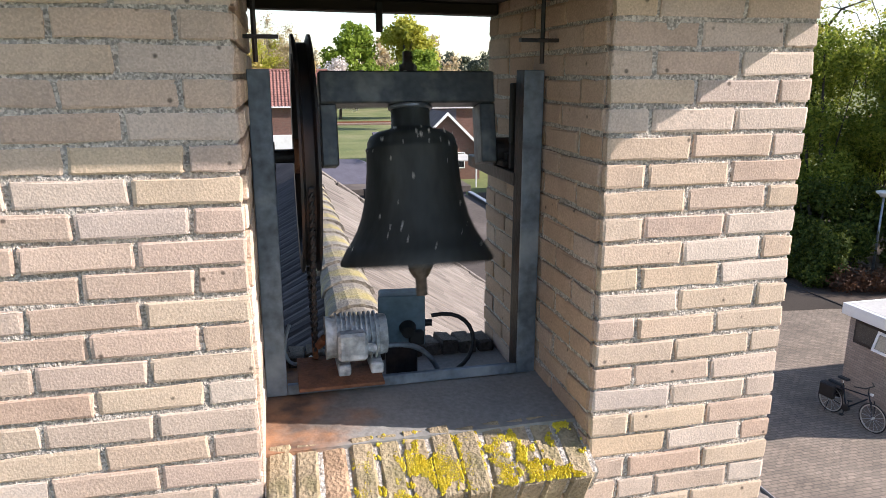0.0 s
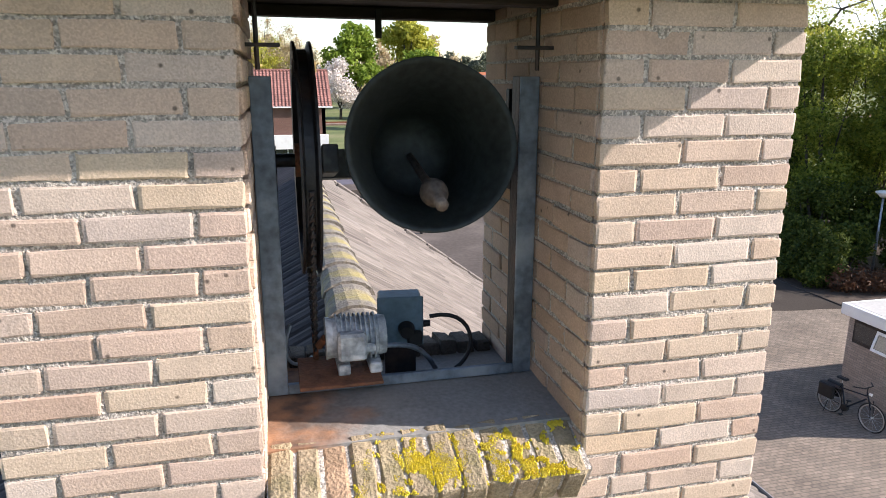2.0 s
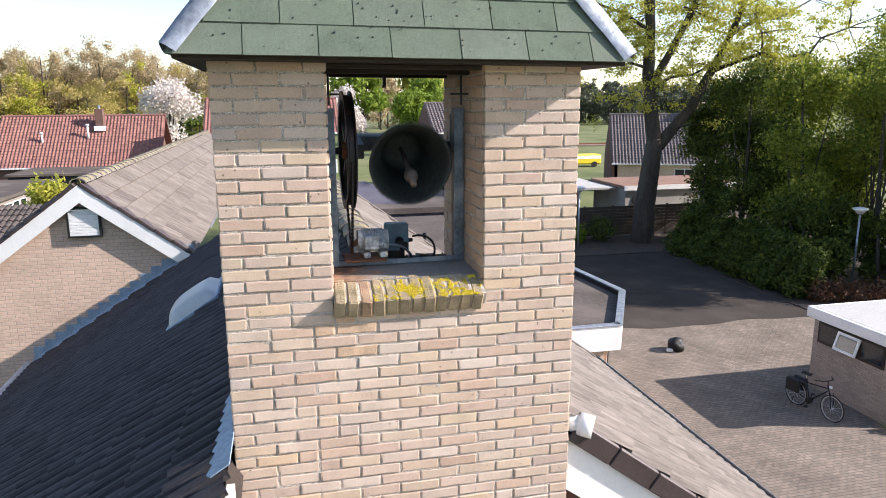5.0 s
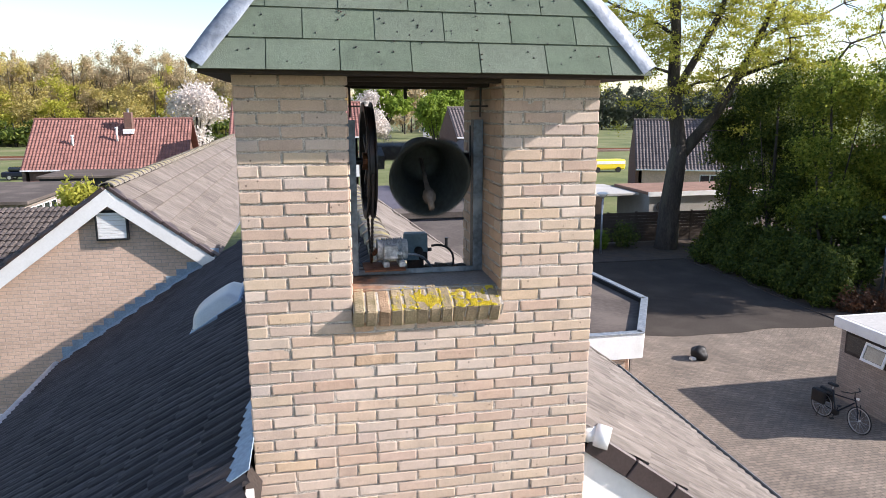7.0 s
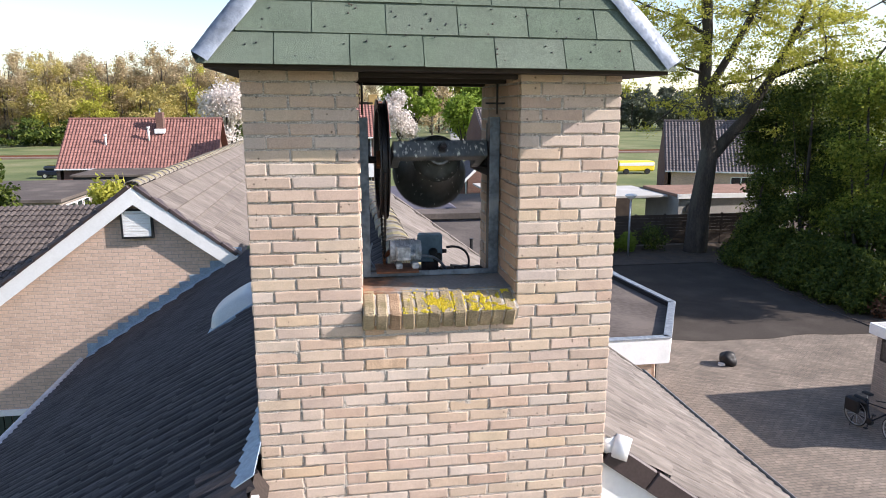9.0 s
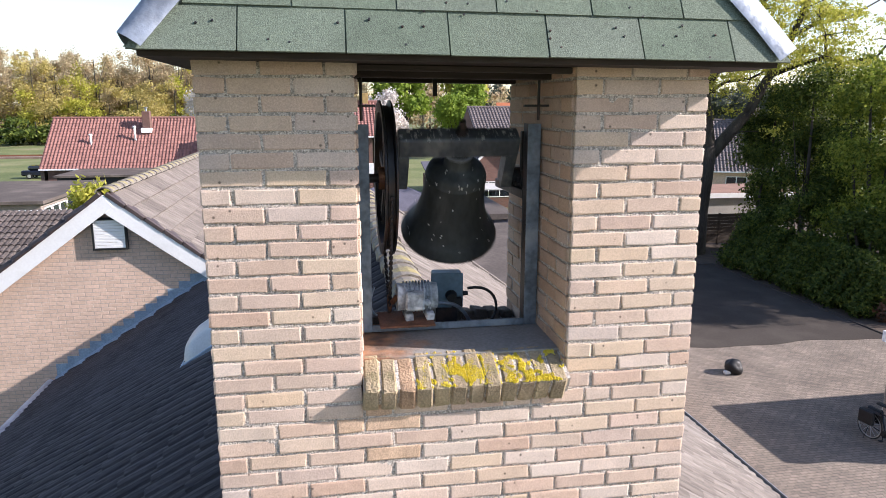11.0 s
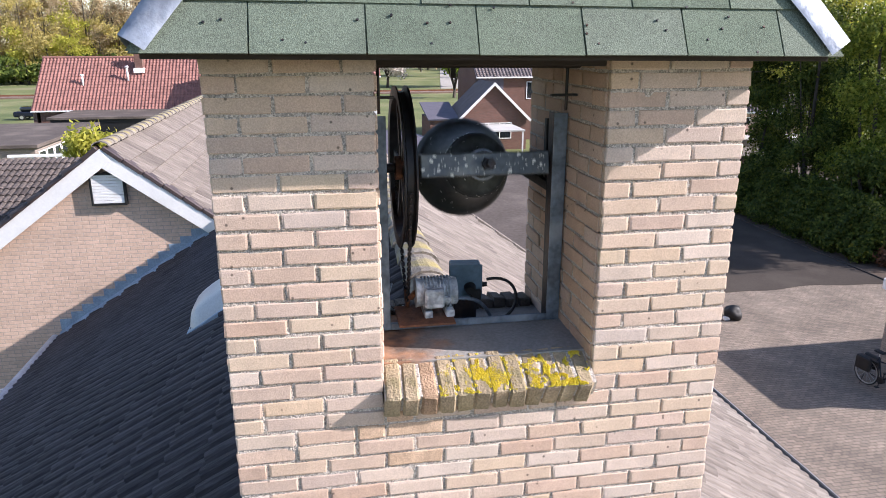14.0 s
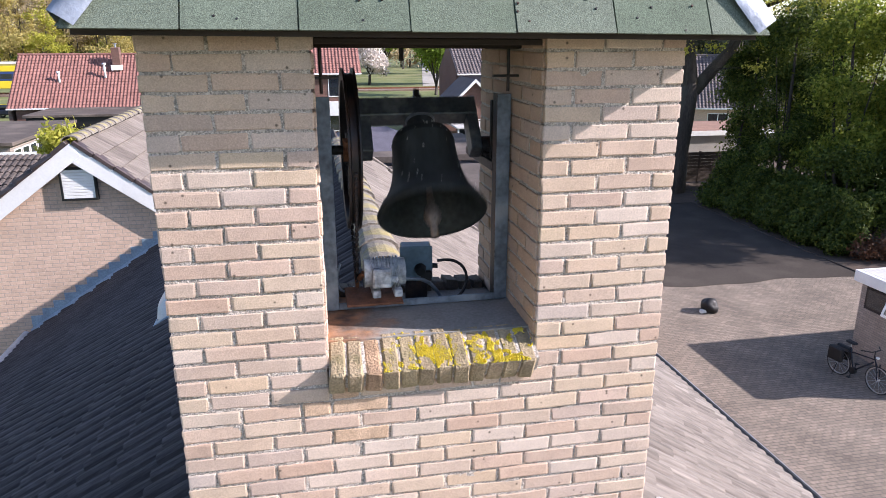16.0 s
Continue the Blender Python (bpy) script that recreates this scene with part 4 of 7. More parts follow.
box(bm, VALLEY_X - 0.10, VALLEY_X + 0.10, 11.4, BACK, RIDGE_Z - SL * (RIDGE_X - VALLEY_X) + 0.03, RIDGE_Z - SL * (RIDGE_X - VALLEY_X) + 0.045)
part("valley_gutter", bm, M["lead"], church_roof, "pale zinc valley gutter")

bm = B()
box(bm, TX0 - 0.028, TX0 + 0.012, -7, -0.25, 6.16, 6.42, 0.003)
part("barge_board", bm, M["white"], church_roof, "white board at the roof's upper edge")

# walls of the church
bm = B()
slab(bm, [(1.32, 0.26, 0), (4.4, 0.26, 0), (4.4, 0.26, RZR + 0.12), (1.32, 0.26, RIDGE_Z - SR * (1.32 - RIDGE_X) - 0.16)], 0.25)
structure("wall_church_front", bm, M["brown_brick"], "brown brick gable wall of the church", "wall")
bm = B()
box(bm, 4.15, 4.4, 0.52, CHURCH_END - 0.26, 0, RZR + 0.05)
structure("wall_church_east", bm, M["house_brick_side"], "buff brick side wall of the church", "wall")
bm = B()
box(bm, -4.2, -3.95, -7, 8.9, 0, LZ - 0.0)
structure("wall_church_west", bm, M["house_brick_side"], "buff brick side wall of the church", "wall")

bm = B()
slab(bm, [(RIDGE_X, CHURCH_END - 0.25, 0), (4.4, CHURCH_END - 0.25, 0), (4.4, CHURCH_END - 0.25, RZR + 0.05), (RIDGE_X, CHURCH_END - 0.25, RIDGE_Z - 0.16)], 0.2)
structure("wall_church_back", bm, M["house_brick"], "buff brick rear gable wall of the church", "wall")
bm = B()
box(bm, RIDGE_X - 0.22, RIDGE_X - 0.002, CHURCH_END - 0.24, 8.88, 0, RIDGE_Z - 0.2)
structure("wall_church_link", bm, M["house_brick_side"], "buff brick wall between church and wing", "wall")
for k in range(16):
    b2 = B()
    a = Vector((RIDGE_X + 0.06, CHURCH_END - 0.1, RIDGE_Z - SR * 0.06 + 0.02)) + d * (k * 0.335)
    box(b2, 0, 0.325, 0.0, 0.13, 0.02, 0.075, 0.008, Matrix.Translation(a) @ Matrix((d, Vector((0, 1, 0)), nn)).transposed().to_4x4())
    part("verge_tile", b2, M["tile"], church_roof, "weathered verge tile")

# stepped lead on the left of the tower, and a white outlet on its right
bm = B()
for k in range(8):
    y = -0.30 + k * 0.112
    z = RIDGE_Z - SL * (RIDGE_X - TX0) + 0.06
    w = 0.112 - 0.004 * k
    pts = [(TX0 - w + 0.022, y - 0.035, z - SL * (w - 0.022)), (TX0 - w, y + 0.012, z - SL * w), (TX0 - w + 0.024, y + 0.085, z - SL * (w - 0.024)), (TX0 + 0.001, y + 0.105, z), (TX0 + 0.001, y - 0.035, z)]
    slab(bm, pts[::-1], 0.006 + 0.0008 * k)
tw = thing("tower_flashing", (TX0, 0.4, 6.4), "wavy blue-grey lead flashing at the foot of the tower", "flashing", kind="structure")
part("lead_apron", bm, M["lead_blue"], tw)
bm = B()
box(bm, TX0 - 0.008, TX0 + 0.003, 0.0, 0.62, 6.50, 6.60)
part("lead_upstand", bm, M["lead_blue"], tw)
outlet = thing("vent_outlet", (1.42, 0.0, 6.33), "white plastic pipe outlet beside the tower", "pipe")
bm = B()
tube(bm, (1.335, 0.10, 6.385), (1.42, 0.05, 6.37), 0.058, 0.058, 16)
part("pipe", bm, M["white"], outlet, smooth=True)
bm = B()
tube(bm, (1.415, 0.053, 6.37), (1.49, 0.01, 6.355), 0.070, 0.066, 16)
part("collar", bm, M["white"], outlet, smooth=True)

# domed roof light
sky_l = thing("roof_light", (-1.25, 4.1, 6.0), "domed translucent plastic roof light on the dark slope", "skylight")
M["acrylic"] = mat("weathered_acrylic", (0.42, 0.44, 0.44), 0.35, var=0.1, scale=3, bump=0.05)
V = Vector((1, 0, SL)).normalized()
N_ = Vector((-SL, 0, 1)).normalized()
R = Matrix((Vector((0, -1, 0)), V, N_)).transposed().to_4x4()
bm = B()
rows = []
for i in range(9):
    rows.append([])
    for j in range(9):
        u, v = -1 + i / 4, -1 + j / 4
        h = 0.22 * (1 - u ** 4) ** 0.5 * (1 - v ** 4) ** 0.5
        rows[-1].append(bm.verts.new((u * 0.41, v * 0.29, 0.045 + 0.55 * h)))
for i in range(8):
    for j in range(8):
        bm.faces.new((rows[i][j], rows[i + 1][j], rows[i + 1][j + 1], rows[i][j + 1]))
bm.transform(Matrix.Translation((-1.16, 4.18, RIDGE_Z - SL * (RIDGE_X + 1.16))) @ R)
part("dome", bm, M["acrylic"], sky_l, smooth=True)
bm = B()
box(bm, -0.43, 0.43, -0.31, 0.31, -0.03, 0.045, 0.006, Matrix.Translation((-1.16, 4.18, RIDGE_Z - SL * (RIDGE_X + 1.16))) @ R)
part("kerb_frame", bm, M["lead_blue"], sky_l)

# ---- the wing with its gable ----
WX, WZ, WS, WY = -3.45, 6.93, 0.745, 8.9
WL, OV = -9.6, 0.11
bm = B()
slab(bm, [(WL, WY, 0), (VALLEY_X + 0.1, WY, 0), (VALLEY_X + 0.1, WY, WZ - WS * (VALLEY_X + 0.1 - WX) - 0.16), (WX, WY, WZ - 0.16), (WL, WY, WZ - WS * (WX - WL) - 0.16)], 0.25)
structure("wall_wing_gable", bm, M["house_brick"], "buff brick gable wall of the church wing", "wall")
wing = thing("wing_roof", (WX, 15, 5), "pale weathered tile roof over the church wing", "roof", kind="structure")
bm = B()
slab(bm, [(WX, WY - OV, WZ - 0.03), (VALLEY_X, WY - OV, WZ - WS * (VALLEY_X - WX) - 0.03), (VALLEY_X, BACK, WZ - WS * (VALLEY_X - WX) - 0.03), (WX, BACK, WZ - 0.03)], 0.1)
slab(bm, [(WL, WY - OV, WZ - WS * (WX - WL) - 0.03), (WX, WY - OV, WZ - 0.03), (WX, BACK, WZ - 0.03), (WL, BACK, WZ - WS * (WX - WL) - 0.03)], 0.1)
bmesh.ops.recalc_face_normals(bm, faces=bm.faces)
part("roof_deck", bm, M["dark_wood"], wing)
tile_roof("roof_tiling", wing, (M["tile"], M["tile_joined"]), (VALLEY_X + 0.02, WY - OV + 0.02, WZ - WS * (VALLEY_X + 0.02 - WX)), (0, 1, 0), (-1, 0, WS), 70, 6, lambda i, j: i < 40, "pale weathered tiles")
tile_roof("roof_tiling", wing, (M["tile_shade"], M["tile_shade_joined"]), (WL, BACK, WZ - WS * (WX - WL)), (0, -1, 0), (1, 0, WS), 71, 22, None, "dark tiles")
ridge_tiles(wing, WX, WZ + 0.03, WY - OV + 0.02, BACK, M["ridge"])
for sgn, x1 in ((1, VALLEY_X), (-1, WL)):
    dd = Vector((sgn, 0, -WS)).normalized()
    nn2 = Vector((sgn * WS, 0, 1)).normalized()
    R = Matrix((dd, Vector((0, sgn, 0)), nn2)).transposed().to_4x4()
    length = abs(x1 - WX) * math.hypot(1, WS)
    bm = B()
    y0, y1 = (-0.03, 0.0) if sgn > 0 else (0.0, 0.03)
    box(bm, 0.0 if sgn > 0 else 0.002, length, y0, y1, -0.23, 0.0, 0.004, Matrix.Translation((WX, WY - OV - (0.0 if sgn > 0 else 0.004), WZ)) @ R)
    part("barge_board", bm, M["white"], wing, "white painted barge board")
    for k in range(int(length / 0.335)):
        bm = B()
        q = Matrix.Translation(Vector((WX, WY - OV, WZ + 0.012)) + dd * (0.03 + k * 0.335)) @ R
        y0, y1 = (-0.045, 0.16) if sgn > 0 else (-0.16, 0.045)
        box(bm, 0, 0.325, y0, y1, 0.0, 0.065, 0.01, q @ pose(0, 0, 0, 0, 2.5, 0))
        part("verge_tile", bm, M["tile_brown"], wing, "dark brown verge tile")
vent = thing("gable_vent", (-3.42, WY, 6.3), "white slatted shutter in a dark frame high in the gable", "shutter")
bm = B()
for x0, x1, z0, z1 in ((-3.68, -3.65, 6.06, 6.56), (-3.20, -3.17, 6.06, 6.56), (-3.65, -3.20, 6.06, 6.09), (-3.65, -3.20, 6.53, 6.56)):
    box(bm, x0, x1, WY - 0.085, WY + 0.02, z0, z1, 0.003)
part("frame", bm, M["black"], vent)
for k in range(10):
    bm = B()
    box(bm, -3.65, -3.20, WY - 0.072, WY - 0.052, 0, 0.040, 0.003, pose(0, 0, 6.092 + k * 0.044, 0, 0, 0))
    part("slat", bm, M["white"], vent)
fl = thing("gable_flashing", (-3.1, WY - 0.03, 4.0), "stepped lead flashing where roof meets gable", "flashing", kind="structure")
for k in range(15):
    x = -4.43 + k * 0.178
    z = RIDGE_Z - SL * (RIDGE_X - x)
    bm = B()
    slab(bm, [(x, WY - 0.012, z - 0.02), (x + 0.19, WY - 0.012, z + 0.10), (x + 0.19, WY - 0.012, z + 0.27), (x, WY - 0.012, z + 0.27)], 0.006)
    part("lead_step", bm, M["lead_blue"], fl)
bm = B()
slab(bm, [(LEFT_X, WY - 0.14, LZ + 0.015), (VALLEY_X, WY - 0.14, RIDGE_Z - SL * (RIDGE_X - VALLEY_X) + 0.015), (VALLEY_X, WY - 0.01, RIDGE_Z - SL * (RIDGE_X - VALLEY_X) + 0.075), (LEFT_X, WY - 0.01, LZ + 0.075)], 0.008)
part("lead_apron", bm, M["lead_blue"], fl)
win = thing("window_1", (-5.9, WY, 2.4), "dark green slatted window shutter with a white head", "window", kind="structure")
bm = B()
box(bm, -6.7, -5.35, WY - 0.06, WY - 0.005, 3.00, 3.10, 0.004)
part("window_head", bm, M["white"], win)
bm = B()
M["green_paint"] = mat("dark_green_paint", (0.03, 0.045, 0.035), 0.6, var=0.1, bump=0.1)
for k in range(10):
    box(bm, -6.66 + k * 0.13, -6.66 + k * 0.13 + 0.11, WY - 0.05, WY - 0.01, 1.7, 3.0, 0.004)
part("boards", bm, M["green_paint"], win)

# ---- bell frame ----
AX, AY, AZ = 0.485, 0.60, 7.945
fr = thing("bell_frame", (0.41, 0.37, 7.32), "galvanised steel angle frame standing in the opening", "frame")
for nm, x0, x1 in (("post", 0.030, 0.085), ("post", 0.742, 0.797)):
    bm = B()
    box(bm, x0, x1, 0.345, 0.352, 7.322, 8.185, 0.002)
    part(nm, bm, M["steel"], fr)
    # Same angle steel, darker: the leg's own shade is put into its colour.
    bm = B()
    box(bm, x0, x0 + 0.007, 0.3525, 0.415, 7.322, 8.185, 0.002)
    part("post_leg", bm, M["dark_steel"], fr, "inner leg of the angle, its shade in the dark colour")
bm = B()
box(bm, 0.0855, 0.7415, 0.345, 0.352, 7.322, 7.352, 0.002)
box(bm, 0.0855, 0.7415, 0.352, 0.410, 7.322, 7.329, 0.001)
part("bottom_rail", bm, M["steel"], fr)
for x0 in (0.036, 0.740):
    bm = B()
    box(bm, x0, x0 + 0.05, 0.406, 0.895, 7.865, 7.905, 0.003)
    part("bearing_rail", bm, M["dark_steel"], fr)
    bm = B()
    box(bm, x0 + 0.012, x0 + 0.04, 0.47, 0.50, 7.98, 8.15, 0.003)
    part("stop", bm, M["black"], fr, "black rubber stop")
    bm = B()
    box(bm, x0 + 0.012, x0 + 0.04, 0.475, 0.495, 7.9055, 7.98, 0.002)
    part("stop_bracket", bm, M["dark_steel"], fr)
    bm = B()
    cx = x0 + 0.025
    box(bm, cx - 0.022, cx + 0.022, 0.52, 0.68, 7.906, 7.925, 0.003)
    tube(bm, (cx - 0.026, AY, AZ), (cx + 0.026, AY, AZ), 0.042, 0.042, 18)
    for yy in (0.545, 0.655):
        tube(bm, (cx, yy, 7.92), (cx, yy, 7.945), 0.011, 0.011, 6)
    part("bearing", bm, M["dark_steel"], fr, "greasy pillow-block bearing")
for x, ya in ((0.765, 0.287), (0.055, 0.287)):
    br = thing("wall_bracket", (x, ya, 8.25), "rusty hanger rod with a cross bracket under the roof", "bracket")
    bm = B()
    tube(bm, (x, ya, 8.20), (x, ya, 8.387), 0.006, 0.006, 8)
    part("rod", bm, M["dark_steel"], br)
    bm = B()
    box(bm, x - 0.06, x + 0.055, ya - 0.012, ya + 0.012, 8.253, 8.262, 0.001)
    part("cross_bar", bm, M["dark_steel"], br)
hook = thing("roof_hook", (0.42, 0.78, 8.3), "short dark steel bar hanging from the joists", "hook")
bm = B()
box(bm, 0.41, 0.43, 0.77, 0.785, 8.30, 8.387, 0.002)
part("bar", bm, M["dark_steel"], hook)

# ---- swinging bell ----
bell = thing("church_bell", (AX, AY, AZ), "dark bronze bell on a swinging steel headstock with drive wheel", "bell")
bm = B()
box(bm, -0.268, 0.252, -0.046, 0.046, 0.142, 0.235, 0.005)
part("headstock_beam", bm, M["beam"], bell, "scuffed grey steel beam", local=True)
for x0 in (-0.268, 0.204):
    bm = B()
    box(bm, x0, x0 + 0.048, -0.042, 0.042, -0.035, 0.1415, 0.004)
    part("headstock_leg", bm, M["beam"], bell, local=True)
for x0, x1 in ((-0.40, -0.2685), (0.2525, 0.31)):
    bm = B()
    tube(bm, (x0, 0, 0), (x1, 0, 0), 0.02, 0.02, 14)
    part("shaft", bm, M["dark_steel"], bell, local=True)
bm = B()
tube(bm, (0, 0, 0.2355), (0, 0, 0.262), 0.027, 0.027, 6)
tube(bm, (0, 0, 0.262), (0, 0, 0.30), 0.016, 0.015, 10)
part("bolt", bm, M["dark_steel"], bell, "nut and bolt end on the beam", local=True)
outer = [(0.0, 0.1415), (0.056, 0.1415), (0.058, 0.136), (0.058, 0.080), (0.066, 0.070), (0.104, 0.062), (0.123, 0.051), (0.132, 0.034), (0.134, 0.018), (0.137, 0.016), (0.137, 0.010), (0.136, 0.0),
         (0.138, -0.05), (0.143, -0.10), (0.150, -0.145), (0.160, -0.185), (0.174, -0.222), (0.190, -0.252), (0.205, -0.274), (0.208, -0.276), (0.216, -0.292), (0.224, -0.306), (0.229, -0.318), (0.228, -0.326)]
inner = [(0.222, -0.328), (0.212, -0.318), (0.196, -0.290), (0.178, -0.255), (0.160, -0.215), (0.146, -0.17), (0.134, -0.10), (0.125, -0.02), (0.110, 0.025), (0.06, 0.04), (0.0, 0.042)]
bm = lathe(B(), outer, 64)
body = part("bell_body", bm, M["bronze"], bell, smooth=True, local=True)
bm = lathe(B(), [outer[-1]] + inner, 64)
part("bell_inside", bm, M["bronze_in"], body, "grey-green patina inside the bell", smooth=True, local=True)
bm = B()
rnd = random.Random(12)
for i in range(90):
    a = rnd.uniform(0, 2 * math.pi)
    k = rnd.randrange(4, 19)
    f = rnd.random()
    r, z = outer[k][0] * f + outer[k + 1][0] * (1 - f), outer[k][1] * f + outer[k + 1][1] * (1 - f)
    p = Vector((r * math.cos(a), r * math.sin(a), z))
    s = rnd.uniform(0.0018, 0.0045)
    nrm2 = Vector((math.cos(a), math.sin(a), 0.3)).normalized()
    t1 = nrm2.orthogonal().normalized()
    t2 = nrm2.cross(t1)
    vs = [bm.verts.new(p + nrm2 * 0.003 + t1 * s * math.cos(q) * rnd.uniform(0.6, 1.5) + t2 * s * math.sin(q) * rnd.uniform(0.6, 1.8)) for q in (0, 1.05, 2.1, 3.14, 4.2, 5.25)]
    bm.faces.new(vs)
for i in range(70):
    x, y = rnd.uniform(-0.26, 0.24), rnd.uniform(-0.04, 0.04)
    s = rnd.uniform(0.0015, 0.004) if rnd.random() < 0.8 else rnd.uniform(0.005, 0.009)
    vs = [bm.verts.new((x + s * math.cos(q) * rnd.uniform(0.6, 1.4), y + s * math.sin(q) * rnd.uniform(0.6, 1.4), 0.2362)) for q in (0, 1.05, 2.1, 3.14, 4.2, 5.25)]
    bm.faces.new(vs)
part("dropping_stain", bm, M["droppings"], bell, "specks of white bird droppings", local=True, kind="stuff")
part("crown_collar", lathe(B(), [(0.0, 0.1285), (0.060, 0.1285), (0.066, 0.131), (0.066, 0.138), (0.060, 0.1412), (0.0, 0.1412)], 28), M["lead"], bell, "pale zinc collar under the beam", smooth=False, local=True)
clap = new("clapper", mesh_of("clapper", lathe(B(), [(0, 0.01), (0.011, 0.01), (0.012, -0.20), (0.016, -0.27), (0.030, -0.295), (0.038, -0.325), (0.036, -0.345), (0.026, -0.365), (0.017, -0.375), (0.017, -0.425), (0.0, -0.427)], 18), M["clapper"], True))
clap.parent = bell
PLACE[clap] = PLACE[bell]
clap["label"] = "worn iron clapper with a bare striking end"
wheel = thing("drive_wheel", (AX, AY, AZ), "")
wheel.parent = bell
wheel.matrix_basis = Matrix()
wx = -0.315
Q = pose(wx, 0, 0, 0, 90, 0)
bm = lathe(B(), [(0.288, -0.024), (0.336, -0.026), (0.336, -0.019), (0.314, -0.012), (0.314, 0.012), (0.336, 0.019), (0.336, 0.026), (0.288, 0.024), (0.288, -0.024)], 64, Q)
part("rim", bm, M["dark_steel"], wheel, "dark grooved chain rim", smooth=False, local=True)
for k in range(6):
    a = math.radians(60 * k + 15)
    bm = B()
    box(bm, -0.005, 0.005, -0.016, 0.016, 0.045, 0.302, 0.002, pose(wx, 0, 0) @ pose(0, 0, 0, math.degrees(a)))
    part("spoke", bm, M["dark_steel"], wheel, local=True)
bm = B()
tube(bm, (wx - 0.03, 0, 0), (wx + 0.03, 0, 0), 0.05, 0.05, 20)
part("hub", bm, M["rust"], wheel, local=True)

# drive chain from the wheel to the motor sprocket
chain = thing("drive_chain", (AX + wx, AY, 7.42), "rusty roller chain between wheel and motor", "chain")
sx = AX + wx
me_a = mesh_of("chain_link", box(B(), -0.008, 0.008, -0.004, 0.004, -0.009, 0.009, 0.002), M["dark_steel"])
for s in (-1, 1):
    p, q = Vector((sx, AY + s * 0.318, 7.90)), Vector((sx, 0.50 + s * 0.035, 7.40))
    n = 42
    for k in range(n):
        c = p.lerp(q, (k + 0.5) / n)
        ang = math.degrees(math.atan2((q - p).y, -(q - p).z))
        piece("link", me_a, Matrix.Translation(c) @ pose(0, 0, 0, ang, 0, 90 * (k % 2)), chain)
bm = B()
tube(bm, (sx - 0.007, 0.50, 7.40), (sx + 0.007, 0.50, 7.40), 0.04, 0.04, 18)
part("sprocket", bm, M["rust"], chain)

# motor on its plate
motor = thing("electric_motor", (0.27, 0.45, 7.332), "small finned electric motor, worn grey-white paint, on a rusty plate", "motor")
bm = B()
box(bm, 0.115, 0.345, 0.340, 0.56, 7.3305, 7.340, 0.002)
part("base_plate", bm, M["rust"], motor, "rust-brown steel plate")
bm = B()
tube(bm, (0.215, 0.47, 7.43), (0.345, 0.47, 7.43), 0.058, 0.058, 28)
part("housing", bm, M["motor"], motor)
for k in range(9):
    bm = B()
    x = 0.225 + k * 0.0135
    tube(bm, (x, 0.47, 7.43), (x + 0.004, 0.47, 7.43), 0.068, 0.068, 28)
    part("cooling_fin", bm, M["motor"], motor)
for x0, x1, r in ((0.196, 0.2149, 0.062), (0.3451, 0.368, 0.060)):
    bm = B()
    tube(bm, (x0, 0.47, 7.43), (x1, 0.47, 7.43), r, r * 0.93, 28)
    part("end_shield", bm, M["motor"], motor)
bm = B()
box(bm, 0.225, 0.305, 0.372, 0.418, 7.39, 7.470, 0.008)
part("terminal_box", bm, M["motor"], motor)
bm = B()
tube(bm, (0.305, 0.395, 7.42), (0.33, 0.395, 7.42), 0.014, 0.012, 12)
part("cable_gland", bm, M["motor"], motor)
for x in (0.225, 0.315):
    bm = B()
    box(bm, x, x + 0.035, 0.395, 0.54, 7.3405, 7.372, 0.004)
    part("foot", bm, M["motor"], motor)
bm = B()
tube(bm, (sx + 0.008, 0.49, 7.40), (0.195, 0.47, 7.43), 0.012, 0.012, 12)
part("shaft", bm, M["rust"], motor)

motor.matrix_basis = Matrix.Translation((0.27, 0.40, 7.3535))
jb = thing("junction_box", (0.445, 0.62, 7.33), "blue painted switch box with a black knob", "switch box")
Rj = pose(0.447, 0.62, 7.352, 0, 0, -6)
bm = B()
box(bm, -0.068, 0.068, -0.045, 0.045, 0.0, 0.155, 0.006, Rj)
part("body", bm, M["blue"], jb)
bm = B()
box(bm, -0.073, 0.073, -0.052, -0.0455, -0.004, 0.159, 0.003, Rj)
part("lid", bm, M["blue"], jb)
bm = B()
tube(bm, Rj @ Vector((0.018, -0.053, 0.055)), Rj @ Vector((0.018, -0.085, 0.05)), 0.027, 0.020, 18)
part("knob", bm, M["black"], jb)
bm = B()
box(bm, 0.02, 0.068, -0.075, -0.053, 0.0, 0.05, 0.006, Rj)
part("switch", bm, M["black"], jb)
bm = B()
tube(bm, Rj @ Vector((0.073, 0, 0.05)), Rj @ Vector((0.10, 0, 0.05)), 0.012, 0.011, 12)
part("cable_gland", bm, M["black"], jb)
bm = B()
box(bm, -0.05, 0.05, -0.03, 0.03, -0.122, -0.0005, 0.004, Rj)
part("stand", bm, M["dark_steel"], jb)


def bezier(p, n=14):
    p = [Vector(q) for q in p]
    return [p[0] * (1 - t) ** 3 + p[1] * 3 * t * (1 - t) ** 2 + p[2] * 3 * t * t * (1 - t) + p[3] * t ** 3 for t in [i / n for i in range(n + 1)]]


